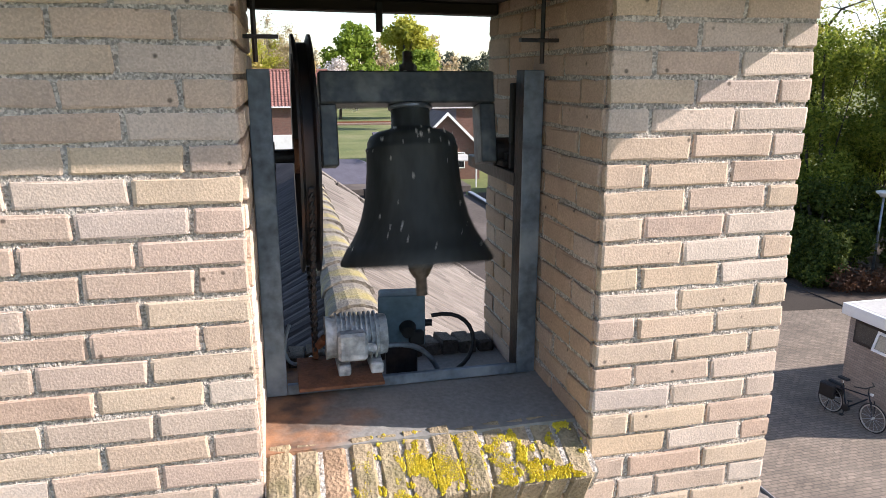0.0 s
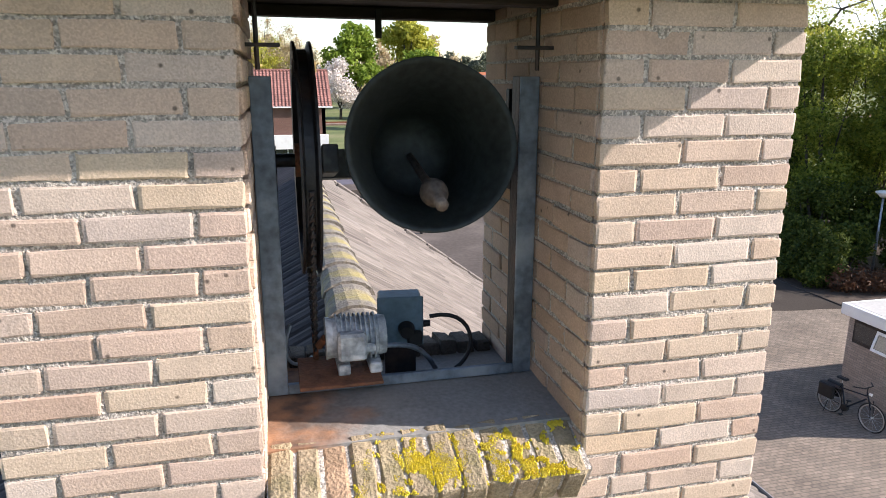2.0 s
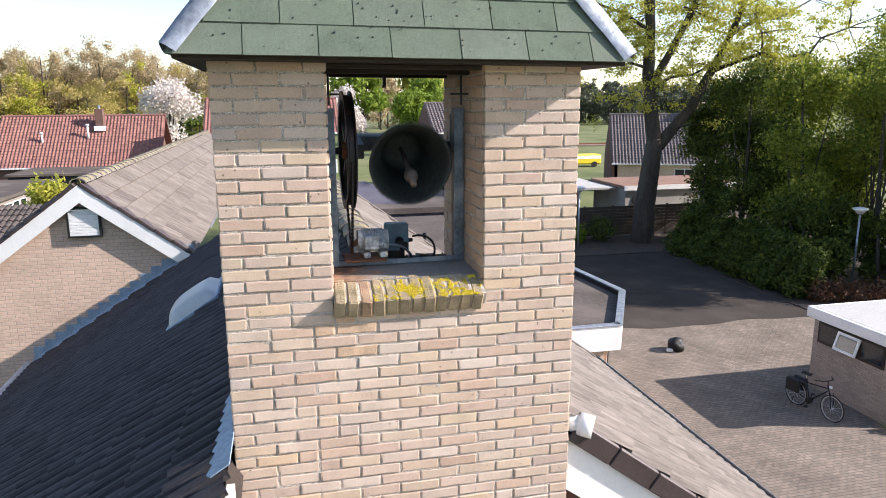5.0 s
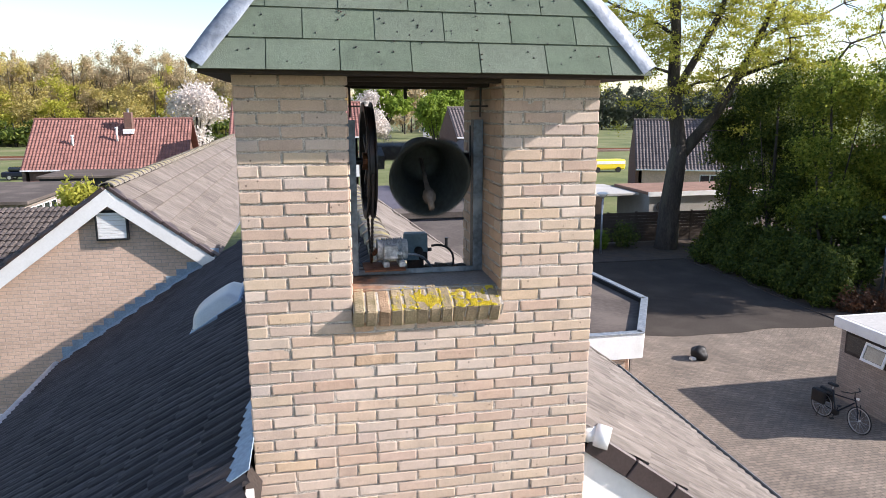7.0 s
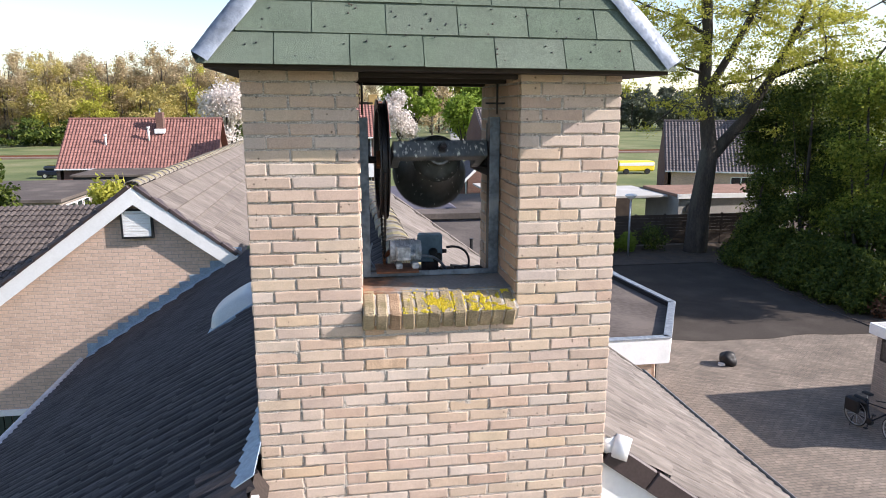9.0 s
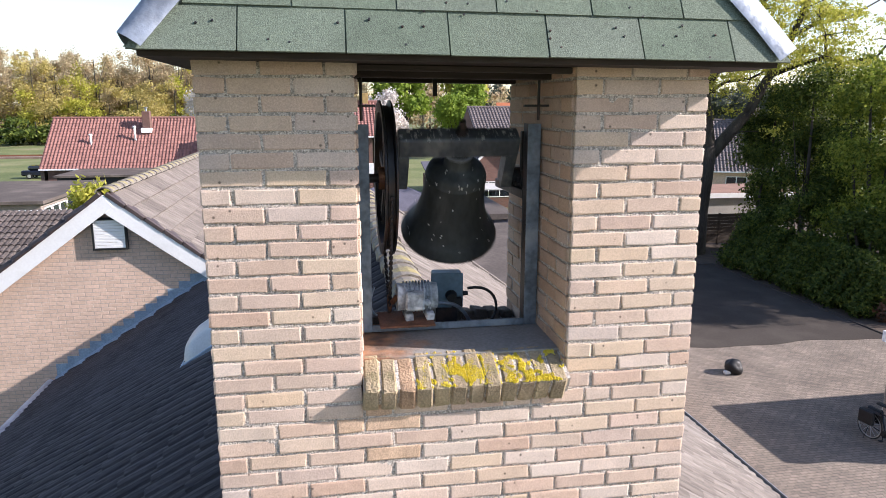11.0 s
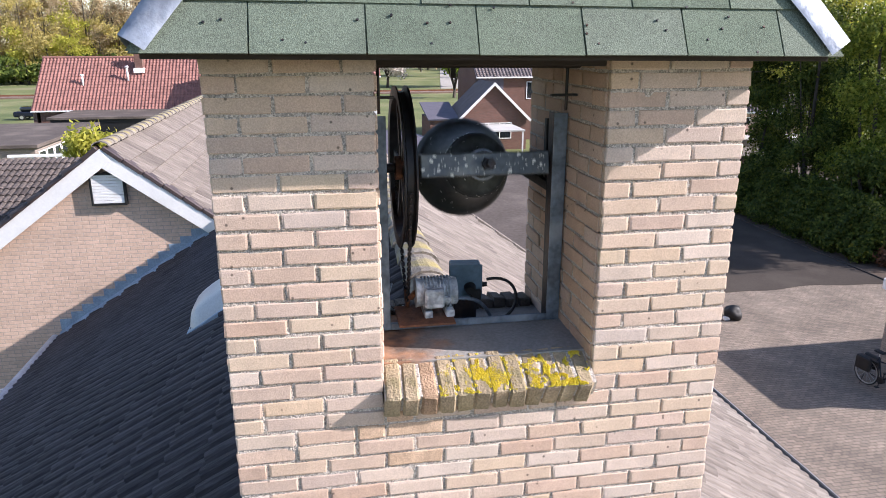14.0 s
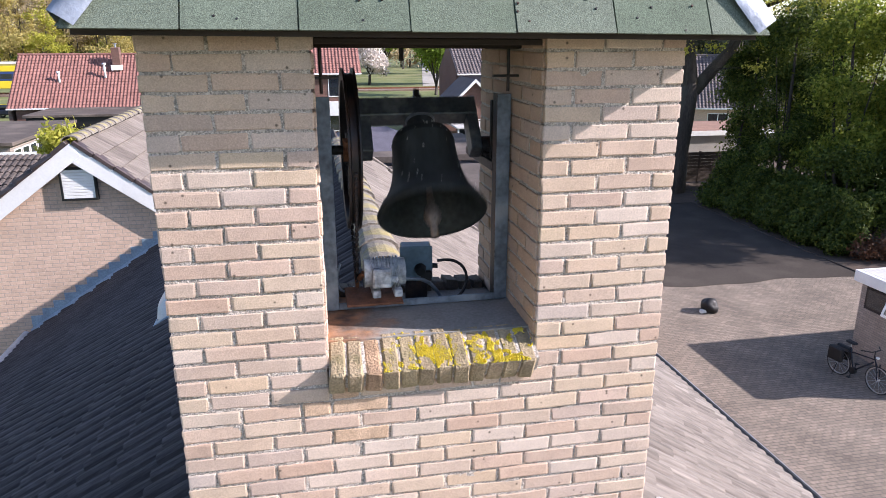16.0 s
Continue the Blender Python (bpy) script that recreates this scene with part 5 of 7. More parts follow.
for pts, r, lab in (([(0.545, 0.61, 7.425), (0.72, 0.60, 7.46), (0.72, 0.58, 7.24), (0.56, 0.55, 7.245)], 0.007, "black cable looping from the switch box"),
                    ([(0.325, 0.395, 7.42), (0.45, 0.38, 7.44), (0.50, 0.46, 7.38), (0.56, 0.55, 7.246)], 0.008, "grey cable from the motor"),
                    ([(0.10, 0.42, 7.50), (0.06, 0.42, 7.40), (0.10, 0.44, 7.34), (0.16, 0.55, 7.345)], 0.005, "thin grey cable by the frame")):
    cb = thing("cable", pts[0], lab, "cable")
    bmc = B()
    stem(bmc, bezier(pts), r, r, 8)
    part("sheath", bmc, M["black"] if "black" in lab else M["steel"], cb, smooth=True)

# ---- plants ----
def leaves(name, blobs, n, size, material, parent, seed, label="", shell=0.55, gap=0.0, flat=1.0):
    """A crown of many single leaves or leaf clumps scattered through uneven balls: (x, y, z, rx, ry, rz)."""
    rng = np.random.default_rng(seed)
    vol = np.array([b[3] * b[4] * b[5] for b in blobs]) ** 0.7
    pick = rng.choice(len(blobs), n, p=vol / vol.sum())
    b = np.array(blobs)[pick]
    d = rng.normal(size=(n, 3))
    d /= np.linalg.norm(d, axis=1)[:, None]
    rad = shell + (1 - shell) * rng.random(n)
    lump = 1 + 0.16 * np.sin(d[:, 0] * 5 + b[:, 0] * 3) + 0.16 * np.sin(d[:, 1] * 6 + b[:, 1]) + 0.14 * np.sin(d[:, 2] * 7 + b[:, 2] * 2)
    c = b[:, :3] + d * b[:, 3:6] * (rad * lump)[:, None]
    if gap:
        f = np.sin(c[:, 0] * 2.1 + 1) + np.sin(c[:, 1] * 1.9 + 2) + np.sin(c[:, 2] * 2.7)
        c = c[f > -3 + 3 * gap]
        d = d[f > -3 + 3 * gap]
    n = len(c)
    nrm = d * 0.7 + rng.normal(size=(n, 3)) * 0.7
    nrm /= np.linalg.norm(nrm, axis=1)[:, None]
    t1 = np.cross(nrm, rng.normal(size=(n, 3)))
    t1 /= np.linalg.norm(t1, axis=1)[:, None]
    t2 = np.cross(nrm, t1)
    s = (size * (0.6 + 0.8 * rng.random(n)))[:, None]
    v = np.stack([c - t1 * s, c - t2 * s * 0.55, c + t1 * s, c + t2 * s * 0.55], 1).reshape(-1, 3)
    if parent:
        v = v - np.array(PLACE[parent].translation)
    me = bpy.data.meshes.new(name)
    me.from_pydata(v.tolist(), [], np.arange(4 * n).reshape(-1, 4).tolist())
    me.materials.append(material)
    ob = new(name, me)
    ob.parent = parent
    return tagged(ob, label)


def tree(at, height, spread, n, size, material, label, seed, low=0.3, trunk=0.2, shell=0.4, gap=0.25, category="tree", name="tree", tall=1.0):
    rnd = random.Random(seed)
    t = thing(name, at, label, category)
    x, y, z = at
    bm = B()
    stem(bm, [(x, y, z), (x + rnd.uniform(-0.2, 0.2), y, z + height * 0.35), (x + rnd.uniform(-0.4, 0.4), y + 0.2, z + height * 0.85)], trunk, trunk * 0.25)
    blobs = []
    for k in range(9):
        a = rnd.uniform(0, 6.28)
        h = z + height * (low + (1 - low) * rnd.uniform(0.15, 0.82))
        f = 1 - abs((h - z) / height - 0.55) * 0.9
        p = (x + math.cos(a) * spread * 0.5 * f, y + math.sin(a) * spread * 0.5 * f, h)
        stem(bm, [(x, y, z + height * (low * 0.7 + 0.1 * rnd.random())), ((x + p[0]) / 2, (y + p[1]) / 2, (h + z + height * low) / 2 + 0.2), p], trunk * 0.4, trunk * 0.08, 6)
        r = spread * rnd.uniform(0.38, 0.6) * f
        blobs.append((*p, r, r, r * tall * rnd.uniform(0.7, 1.0)))
    blobs.append((x, y, z + height * 0.86, spread * 0.4, spread * 0.4, height * 0.14))
    part("trunk", bm, M["bark"], t, smooth=True)
    leaves("crown", blobs, n, size, material, t, seed, shell=shell, gap=gap)
    return t


def woods(name, spots, material, label, n, size, seed, bare=False):
    """A far wood: many trunks and crowns as one mass."""
    rnd = random.Random(seed)
    w = thing(name, spots[0][:3], label, "woods", kind="stuff")
    blobs, bm = [], B()
    for x, y, z, h, s in spots:
        tube(bm, (x, y, z), (x + rnd.uniform(-0.5, 0.5), y, z + h * 0.8), 0.28, 0.06, 6, False)
        for k in range(13):
            a = rnd.uniform(0, 6.28)
            hh = rnd.uniform(0.08, 0.93)
            f = max(0.15, 1 - ((hh - 0.55) / 0.5) ** 2) ** 0.5
            px, py, pz = x + math.cos(a) * s * 0.75 * f, y + math.sin(a) * s * 0.75 * f, z + h * hh
            if bare:
                tube(bm, (x, y, z + h * hh * 0.6), (px, py, pz), 0.09, 0.03, 4, False)
            blobs.append((px, py, pz, s * 0.5 * f, s * 0.5 * f, h * rnd.uniform(0.08, 0.14)))
    part("trunks", bm, M["bark"], w)
    leaves("crowns", blobs, n * len(spots), size, material, w, seed, shell=0.1, gap=0.22)


# ---- houses ----
def house(name, at, turn, length, depth, eave, ridge, walls, tiles, label, over=0.3, group=""):
    """A gabled house: its long side faces the viewer from 'at' along the turn. Gives its thing and a function from house to world space."""
    h = thing(name, at, label, "house", group)
    m = pose(*at, 0, 0, turn)
    W = lambda x, y, z: m @ Vector((x, y, z))
    for y in (0, depth - 0.3):
        bm = B()
        box(bm, 0.3, length - 0.3, y, y + 0.3, 0, eave, 0, m)
        part("wall", bm, walls[0], h)
    for x in (0, length - 0.3):
        bm = B()
        slab(bm, [W(x, depth, 0), W(x, 0, 0), W(x, 0, eave), W(x, depth / 2, ridge - 0.1), W(x, depth, eave)], -0.3)
        bmesh.ops.recalc_face_normals(bm, faces=bm.faces)
        part("gable", bm, walls[1], h)
    U = (W(1, 0, 0) - W(0, 0, 0))
    run = depth / 2 + over
    drop = (ridge - eave) * over / (depth / 2)
    V = (W(0, run, ridge) - W(0, 0, eave - drop))
    nv = max(2, round(V.length / TE))
    bm = B()
    slab(bm, [W(-over, -over, eave - drop), W(length + over, -over, eave - drop), W(length + over, depth / 2, ridge), W(-over, depth / 2, ridge)], 0.1)
    slab(bm, [W(length + over, depth + over, eave - drop), W(-over, depth + over, eave - drop), W(-over, depth / 2, ridge), W(length + over, depth / 2, ridge)], 0.1)
    part("roof", bm, tiles, h)
    tile_roof("tiling", h, (tiles, tiles), W(-over, -over, eave - drop), U, V, int((length + 2 * over) / TW), nv, wave=[0.0, 0.012, 0.05, 0.065, 0.05, 0.012, 0.0])
    bm = B()
    tube(bm, W(-over, depth / 2, ridge + 0.02), W(length + over, depth / 2, ridge + 0.02), 0.13, 0.13, 8)
    part("ridge", bm, tiles, h)
    bm = B()
    box(bm, -over, length + over, -over - 0.12, -over, eave - drop - 0.10, eave - drop + 0.02, 0.005, m)
    part("gutter", bm, M["white"], h)
    return h, m


def window(h, m, x, z, w, hh, y=-0.02, frame="white", split=1):
    wn_ = bpy.data.objects.new("window", None)
    scene.collection.objects.link(wn_)
    wn_.parent = h
    PLACE[wn_] = PLACE[h]
    bm = B()
    t = 0.07
    box(bm, x, x + w, y - 0.02, y + 0.01, z, z + t, 0, m)
    box(bm, x, x + w, y - 0.02, y + 0.01, z + hh - t, z + hh, 0, m)
    for k in range(split + 1):
        xx = x + (w - t) * k / split
        box(bm, xx, xx + t, y - 0.02, y + 0.01, z + t, z + hh - t, 0, m)
    part("frame", bm, M[frame], wn_)
    for k in range(split):
        bm = B()
        xx = x + (w - t) * k / split + t
        box(bm, xx, x + (w - t) * (k + 1) / split, y - 0.008, y + 0.004, z + t, z + hh - t, 0, m)
        part("pane", bm, M["glass"], wn_)
    return wn_


# red-roofed house beyond the wing
h, m = house("house", (-24.9, 64.7, 0), 0, 13.6, 8.8, 3.0, 7.1, (M["brown_brick"], M["brown_brick_side"]), M["tile_red"], "long low house with a red pantile roof and a brick chimney")
bm = B()
box(bm, -16.95, -16.25, 67.6, 68.3, 5.6, 7.75, 0.03)
part("chimney", bm, M["brown_brick"], h, "brown brick chimney")
bm = B()
box(bm, -17.05, -16.15, 67.3, 68.35, 5.75, 6.2, 0.02)
part("chimney_flashing", bm, M["white"], h, "pale lead skirt")
bm = B()
tube(bm, (-16.6, 67.9, 7.75), (-16.6, 67.9, 8.05), 0.10, 0.10, 10)
tube(bm, (-16.6, 67.9, 8.05), (-16.6, 67.9, 8.10), 0.2, 0.2, 10)
part("chimney_pot", bm, M["lead"], h)
for x, y, z, hh in ((-21.3, 66.6, 4.6, 0.95), (-17.5, 66.9, 5.1, 1.15)):
    bm = B()
    tube(bm, (x, y, z), (x, y, z + hh), 0.10, 0.09, 10)
    tube(bm, (x, y, z + hh), (x, y, z + hh + 0.18), 0.17, 0.15, 10)
    part("roof_vent", bm, M["white"], h, "white roof vent pipe", smooth=True)
for x in (2.0, 6.0, 9.5):
    window(h, m, x, 1.0, 1.6, 1.4, split=2)
ext = thing("garden_shed", (-17.5, 60.5, 0), "black flat-roofed extension with a dark fascia", "shed")
bm = B()
box(bm, -21.5, -13.8, 58.0, 64.3, 0, 2.55)
part("wall", bm, M["black"], ext)
bm = B()
box(bm, -21.7, -13.6, 57.8, 64.35, 2.551, 2.75, 0.02)
part("roof", bm, M["flat"], ext)
car = thing("parked_car", (-32.5, 85, 0), "dark blue parked car beside the house", "car")
bm = B()
box(bm, -34.6, -30.4, 84.2, 85.9, 0.35, 0.95, 0.12)
part("body", bm, M["car"], car)
bm = B()
box(bm, -33.9, -31.2, 84.3, 85.8, 0.951, 1.5, 0.2)
part("cabin", bm, M["glass"], car)
for x in (-33.7, -31.3):
    for y in (84.15, 85.75):
        bm = B()
        tube(bm, (x, y, 0.33), (x, y + 0.2, 0.33), 0.33, 0.33, 16)
        wh = part("wheel", bm, M["black"], car)
        bm = B()
        tube(bm, (x, y - 0.012, 0.33), (x, y + 0.212, 0.33), 0.2, 0.2, 12)
        part("rim", bm, M["chrome"], wh)

# low sheds and a veranda on the left
g = thing("garage", (-20, 45, 0), "low grey flat-roofed garage with white window frames", "garage")
bm = B()
box(bm, -34, -17.3, 43, 55, 0, 2.4)
part("wall", bm, M["grey_brick"], g)
bm = B()
box(bm, -34.2, -17.0, 42.7, 55.2, 2.401, 2.62, 0.02)
part("roof", bm, M["flat"], g)
for k in range(4):
    window(g, pose(-17.29, 43.5 + k * 1.3, 0, 0, 0, 90), 0, 1.1, 1.1, 1.0, y=-0.01)
ver = thing("veranda", (-15, 41, 0), "lean-to veranda with pale boards and white posts", "veranda")
M["pale_boards"] = mat("pale_pink_boards", (0.42, 0.33, 0.28), 0.85, var=0.12, scale=2, fine=20, bump=0.2, stretch=(6, 6, 0.3))
bm = B()
box(bm, -18.5, -14.6, 38.6, 38.8, 0, 2.3)
part("boards", bm, M["pale_boards"], ver)
for x in (-16.9, -15.9, -14.55):
    bm = B()
    box(bm, x, x + 0.14, 38.45, 38.59, 0, 2.5, 0.01)
    part("post", bm, M["white"], ver)
bm = B()
box(bm, -17.0, -13.2, 38.4, 38.58, 2.501, 2.64, 0.01)
part("beam", bm, M["white"], ver)
bm = B()
box(bm, -14.3, -11.5, 39.2, 39.4, 0, 2.4)
part("dark_panel", bm, M["purple"], ver, "dark slate-coloured panel")

# dark tiled annex roof left of the wing, facing the viewer
ax = thing("annex_roof", (-8, 15, 4), "dark brown tiled roof of the annex", "roof", kind="structure")
bm = B()
slab(bm, [(-16, 10.5, 3.3), (-5.0, 10.5, 3.3), (-5.0, 17.5, 5.45), (-16, 17.5, 5.45)], 0.1)
part("roof_deck", bm, M["dark_wood"], ax)
tile_roof("roof_tiling", ax, (M["tile_brown"], M["tile_mottled"]), (-16, 10.5, 3.32), (1, 0, 0), (0, 7.0, 2.15), 36, 22, None, "dark brown tiles")
bm = B()
box(bm, -16, -5.2, 10.7, 17.4, 0, 3.1)
structure("wall_annex", bm, M["house_brick"], "buff brick wall of the annex", "wall")
tree((-9.0, 26.0, 0), 5.6, 1.7, 3400, 0.10, M["leaf_lime"], "young shrub tree with fresh yellow-green leaves", 41, low=0.45, trunk=0.07, shell=0.2, gap=0.3, tall=0.8)
tree((-11.3, 21.5, 0), 6.9, 0.9, 3000, 0.09, M["leaf_dark"], "narrow dark green conifer", 42, low=0.1, trunk=0.09, tall=1.8)

# ---- courtyard ----
sh = thing("brick_shed", (17.3, 11.4, 0), "small grey-brown brick outbuilding with a white flat roof edge", "shed")
bm = B()
box(bm, 14.3, 14.55, 10.0, 12.9, 0, 2.2)
part("wall", bm, M["grey_brick_side"], sh)
bm = B()
box(bm, 14.551, 21, 10.0, 10.25, 0, 2.2)
part("wall", bm, M["grey_brick"], sh)
bm = B()
box(bm, 14.551, 21, 12.65, 12.9, 0, 2.2)
part("wall", bm, M["grey_brick"], sh)
bm = B()
box(bm, 14.14, 21.2, 9.84, 13.06, 2.201, 2.50, 0.012)
part("fascia", bm, M["white"], sh, "white painted roof edge")
bm = B()
box(bm, 14.26, 21.1, 9.96, 12.94, 2.44, 2.506)
part("roofing", bm, M["flat_light"], sh, "pale weathered roofing felt")
mw = pose(14.3, 12.75, 0, 0, 0, -90)
bm = B()
box(bm, 0.05, 2.35, -0.03, 0.01, 1.52, 2.14, 0.004, mw)
part("window_frame", bm, M["dark_wood"], sh)
for x0, x1 in ((0.12, 0.80), (1.62, 2.28)):
    bm = B()
    box(bm, x0, x1, -0.036, -0.031, 1.60, 2.08, 0, mw)
    part("pane", bm, M["glass"], sh)
op = pose(14.26, 11.95, 2.08, 0, 0, -90) @ pose(0, 0, 0, -17, 0, 0)
bm = B()
for x0, x1, z0, z1 in ((0, 0.78, -0.07, 0), (0, 0.78, -0.52, -0.45), (0, 0.07, -0.45, -0.07), (0.71, 0.78, -0.45, -0.07)):
    box(bm, x0, x1, -0.02, 0.02, z0, z1, 0.003, op)
part("open_casement", bm, M["white"], sh, "white top-hung casement standing open")
bm = B()
box(bm, 0.07, 0.71, -0.004, 0.004, -0.45, -0.07, 0, op)
part("pane", bm, M["glass"], sh)
sh.matrix_basis = Matrix.Translation((17.56, 11.4, -0.10))
weeds = thing("weed_tuft", (14.5, 9.8, 0), "green weeds at the corner of the outbuilding", "weeds")
leaves("leaves", [(14.5, 9.8, 0.15, 0.3, 0.2, 0.2), (14.9, 9.75, 0.1, 0.3, 0.15, 0.15)], 350, 0.05, M["leaf_mid"], weeds, 5)


def bicycle():
    a, b = Vector((13.42, 10.72, 0.35)), Vector((13.27, 11.86, 0.35))
    bike = thing("bicycle", (13.35, 11.3, 0.012), "dark city bicycle with bright rims and black pannier", "bicycle")
    d = (b - a).normalized()
    side = Vector((-d.y, d.x, 0))
    F = Matrix((d, side, Vector((0, 0, 1)))).transposed().to_4x4()
    for c in (a, b):
        bm = lathe(B(), [(0.345 + 0.016 * math.cos(k * 1.047), 0.016 * math.sin(k * 1.047)) for k in range(7)], 36, Matrix.Translation(c) @ F @ pose(0, 0, 0, 90, 0, 0))
        w = part("wheel", bm, M["black"], bike, "black tyre", smooth=True)
        bm = lathe(B(), [(0.305, -0.014), (0.328, -0.012), (0.328, 0.012), (0.305, 0.014), (0.305, -0.014)], 36, Matrix.Translation(c) @ F @ pose(0, 0, 0, 90, 0, 0))
        part("rim", bm, M["chrome"], w, "bright alloy rim")
        for k in range(14):
            an = 2 * math.pi * k / 14
            bm = B()
            tube(bm, c + side * (0.02 if k % 2 else -0.02), c + d * 0.308 * math.cos(an) + Vector((0, 0, 0.308 * math.sin(an))), 0.003, 0.003, 4)
            part("spoke", bm, M["chrome"], w)
        bm = B()
        tube(bm, c - side * 0.05, c + side * 0.05, 0.025, 0.025, 10)
        part("hub", bm, M["chrome"], w)
    up_ = Vector((0, 0, 1))
    seat = b - d * 0.28 + up_ * 0.52
    crank = b - d * 0.44 - up_ * 0.06
    head = a + d * 0.20 + up_ * 0.52
    for p, q, r in ((crank, seat, 0.018), (crank, head - up_ * 0.12, 0.02), (seat - up_ * 0.12, head - up_ * 0.04, 0.016), (crank, b, 0.011), (seat - up_ * 0.06, b, 0.010), (head + up_ * 0.05, a + d * 0.05 + up_ * 0.18, 0.018)):
        bm = B()
        tube(bm, p, q, r, r, 10)
        part("frame_tube", bm, M["car"], bike)
    for s in (-0.05, 0.05):
        bm = B()
        tube(bm, a + d * 0.06 + up_ * 0.40 + side * s, a + side * s, 0.012, 0.010, 8)
        part("fork", bm, M["car"], bike)
    bm = B()
    tube(bm, head, head + up_ * 0.18, 0.013, 0.013, 8)
    part("stem", bm, M["black"], bike)
    bm = B()
    pipe(bm, [head + up_ * 0.18 + d * 0.16 - side * 0.30, head + up_ * 0.19 - d * 0.02 - side * 0.14, head + up_ * 0.18 - d * 0.02 + side * 0.14, head + up_ * 0.18 + d * 0.16 + side * 0.30], 0.014)
    part("handlebar", bm, M["black"], bike)
    bm = B()
    tube(bm, seat, seat + up_ * 0.10, 0.013, 0.013, 8)
    part("seat_post", bm, M["chrome"], bike)
    bm = B()
    box(bm, -0.14, 0.14, -0.075, 0.075, 0, 0.06, 0.025, Matrix.Translation(seat + up_ * 0.10) @ F)
    part("saddle", bm, M["black"], bike)
    bm = B()
    box(bm, -0.30, 0.26, -0.07, 0.07, 0.36, 0.38, 0.004, Matrix.Translation(b) @ F)
    part("rack", bm, M["dark_steel"], bike)
    for s in (-0.14, 0.14):
        bm = B()
        box(bm, -0.20, 0.22, s - 0.06, s + 0.06, 0.06, 0.42, 0.03, Matrix.Translation(b) @ F)
        part("pannier", bm, M["black"], bike, "black cloth pannier")
    bm = B()
    box(bm, 0.225, 0.235, -0.03, 0.03, 0.28, 0.32, 0.002, Matrix.Translation(b) @ F)
    part("reflector", bm, M["white"], bike)
    bm = B()
    tube(bm, head - d * 0.06 + up_ * 0.03, head - d * 0.12 + up_ * 0.03, 0.03, 0.035, 12)
    part("headlight", bm, M["white"], bike)
    bm = B()
    tube(bm, crank - side * 0.04, crank + side * 0.04, 0.09, 0.09, 20)
    part("chain_case", bm, M["black"], bike)
    for s in (-1, 1):
        bm = B()
        tube(bm, crank + side * 0.06 * s, crank + side * 0.07 * s - up_ * 0.16 * s, 0.012, 0.012, 8)
        box(bm, -0.045, 0.045, -0.04, 0.04, -0.012, 0.012, 0.004, Matrix.Translation(crank + side * 0.11 * s - up_ * 0.16 * s) @ F)
        part("pedal", bm, M["black"], bike)
    bm = B()
    tube(bm, b - up_ * 0.05 + side * 0.05, b - up_ * 0.336 + side * 0.17, 0.009, 0.009, 8)
    part("kickstand", bm, M["dark_steel"], bike)


bicycle()
sack = thing("refuse_sack", (12.33, 16.4, 0.012), "black lumpy bin bag with a pale scrap, lying on the paving", "bag")
bm = B()
bmesh.ops.create_icosphere(bm, subdivisions=3, radius=0.27)
for v in bm.verts:
    v.co *= 1 + 0.28 * noise.noise(v.co * 5)
    v.co.z = max(-0.2, v.co.z)
bm.transform(Matrix.Translation((12.36, 16.4, 0.212)))
part("bag", bm, M["black"], sack, smooth=True)
bm = B()
box(bm, 12.0, 12.2, 16.28, 16.42, 0.012, 0.12, 0.02)
part("scrap", bm, M["white"], sack)

lamp = thing("street_lamp", (24.8, 22.3, 0.03), "slim grey garden lamp post with a flat disc head", "street lamp")
bm = B()
tube(bm, (24.8, 22.3, 0.03), (24.8, 22.3, 3.3), 0.06, 0.045, 12)
part("pole", bm, M["lead"], lamp, smooth=True)
bm = lathe(B(), [(0, -0.1), (0.12, -0.1), (0.2, 0.0), (0.33, 0.10), (0.33, 0.14), (0.1, 0.2), (0, 0.2)], 20, Matrix.Translation((24.8, 22.3, 3.35)))
part("lamp_head", bm, M["white"], lamp, smooth=True)
lamp2 = thing("street_lamp", (16.0, 32.8, 0.03), "slim pale lamp post by the hedge", "street lamp")
bm = B()
tube(bm, (16.0, 32.8, 0.0), (16.0, 32.8, 3.3), 0.06, 0.045, 12)
part("pole", bm, M["lead"], lamp2, smooth=True)
bm = lathe(B(), [(0, -0.1), (0.12, -0.1), (0.2, 0.0), (0.33, 0.10), (0.33, 0.14), (0.1, 0.2), (0, 0.2)], 20, Matrix.Translation((16.0, 32.8, 3.35)))
part("lamp_head", bm, M["white"], lamp2, smooth=True)

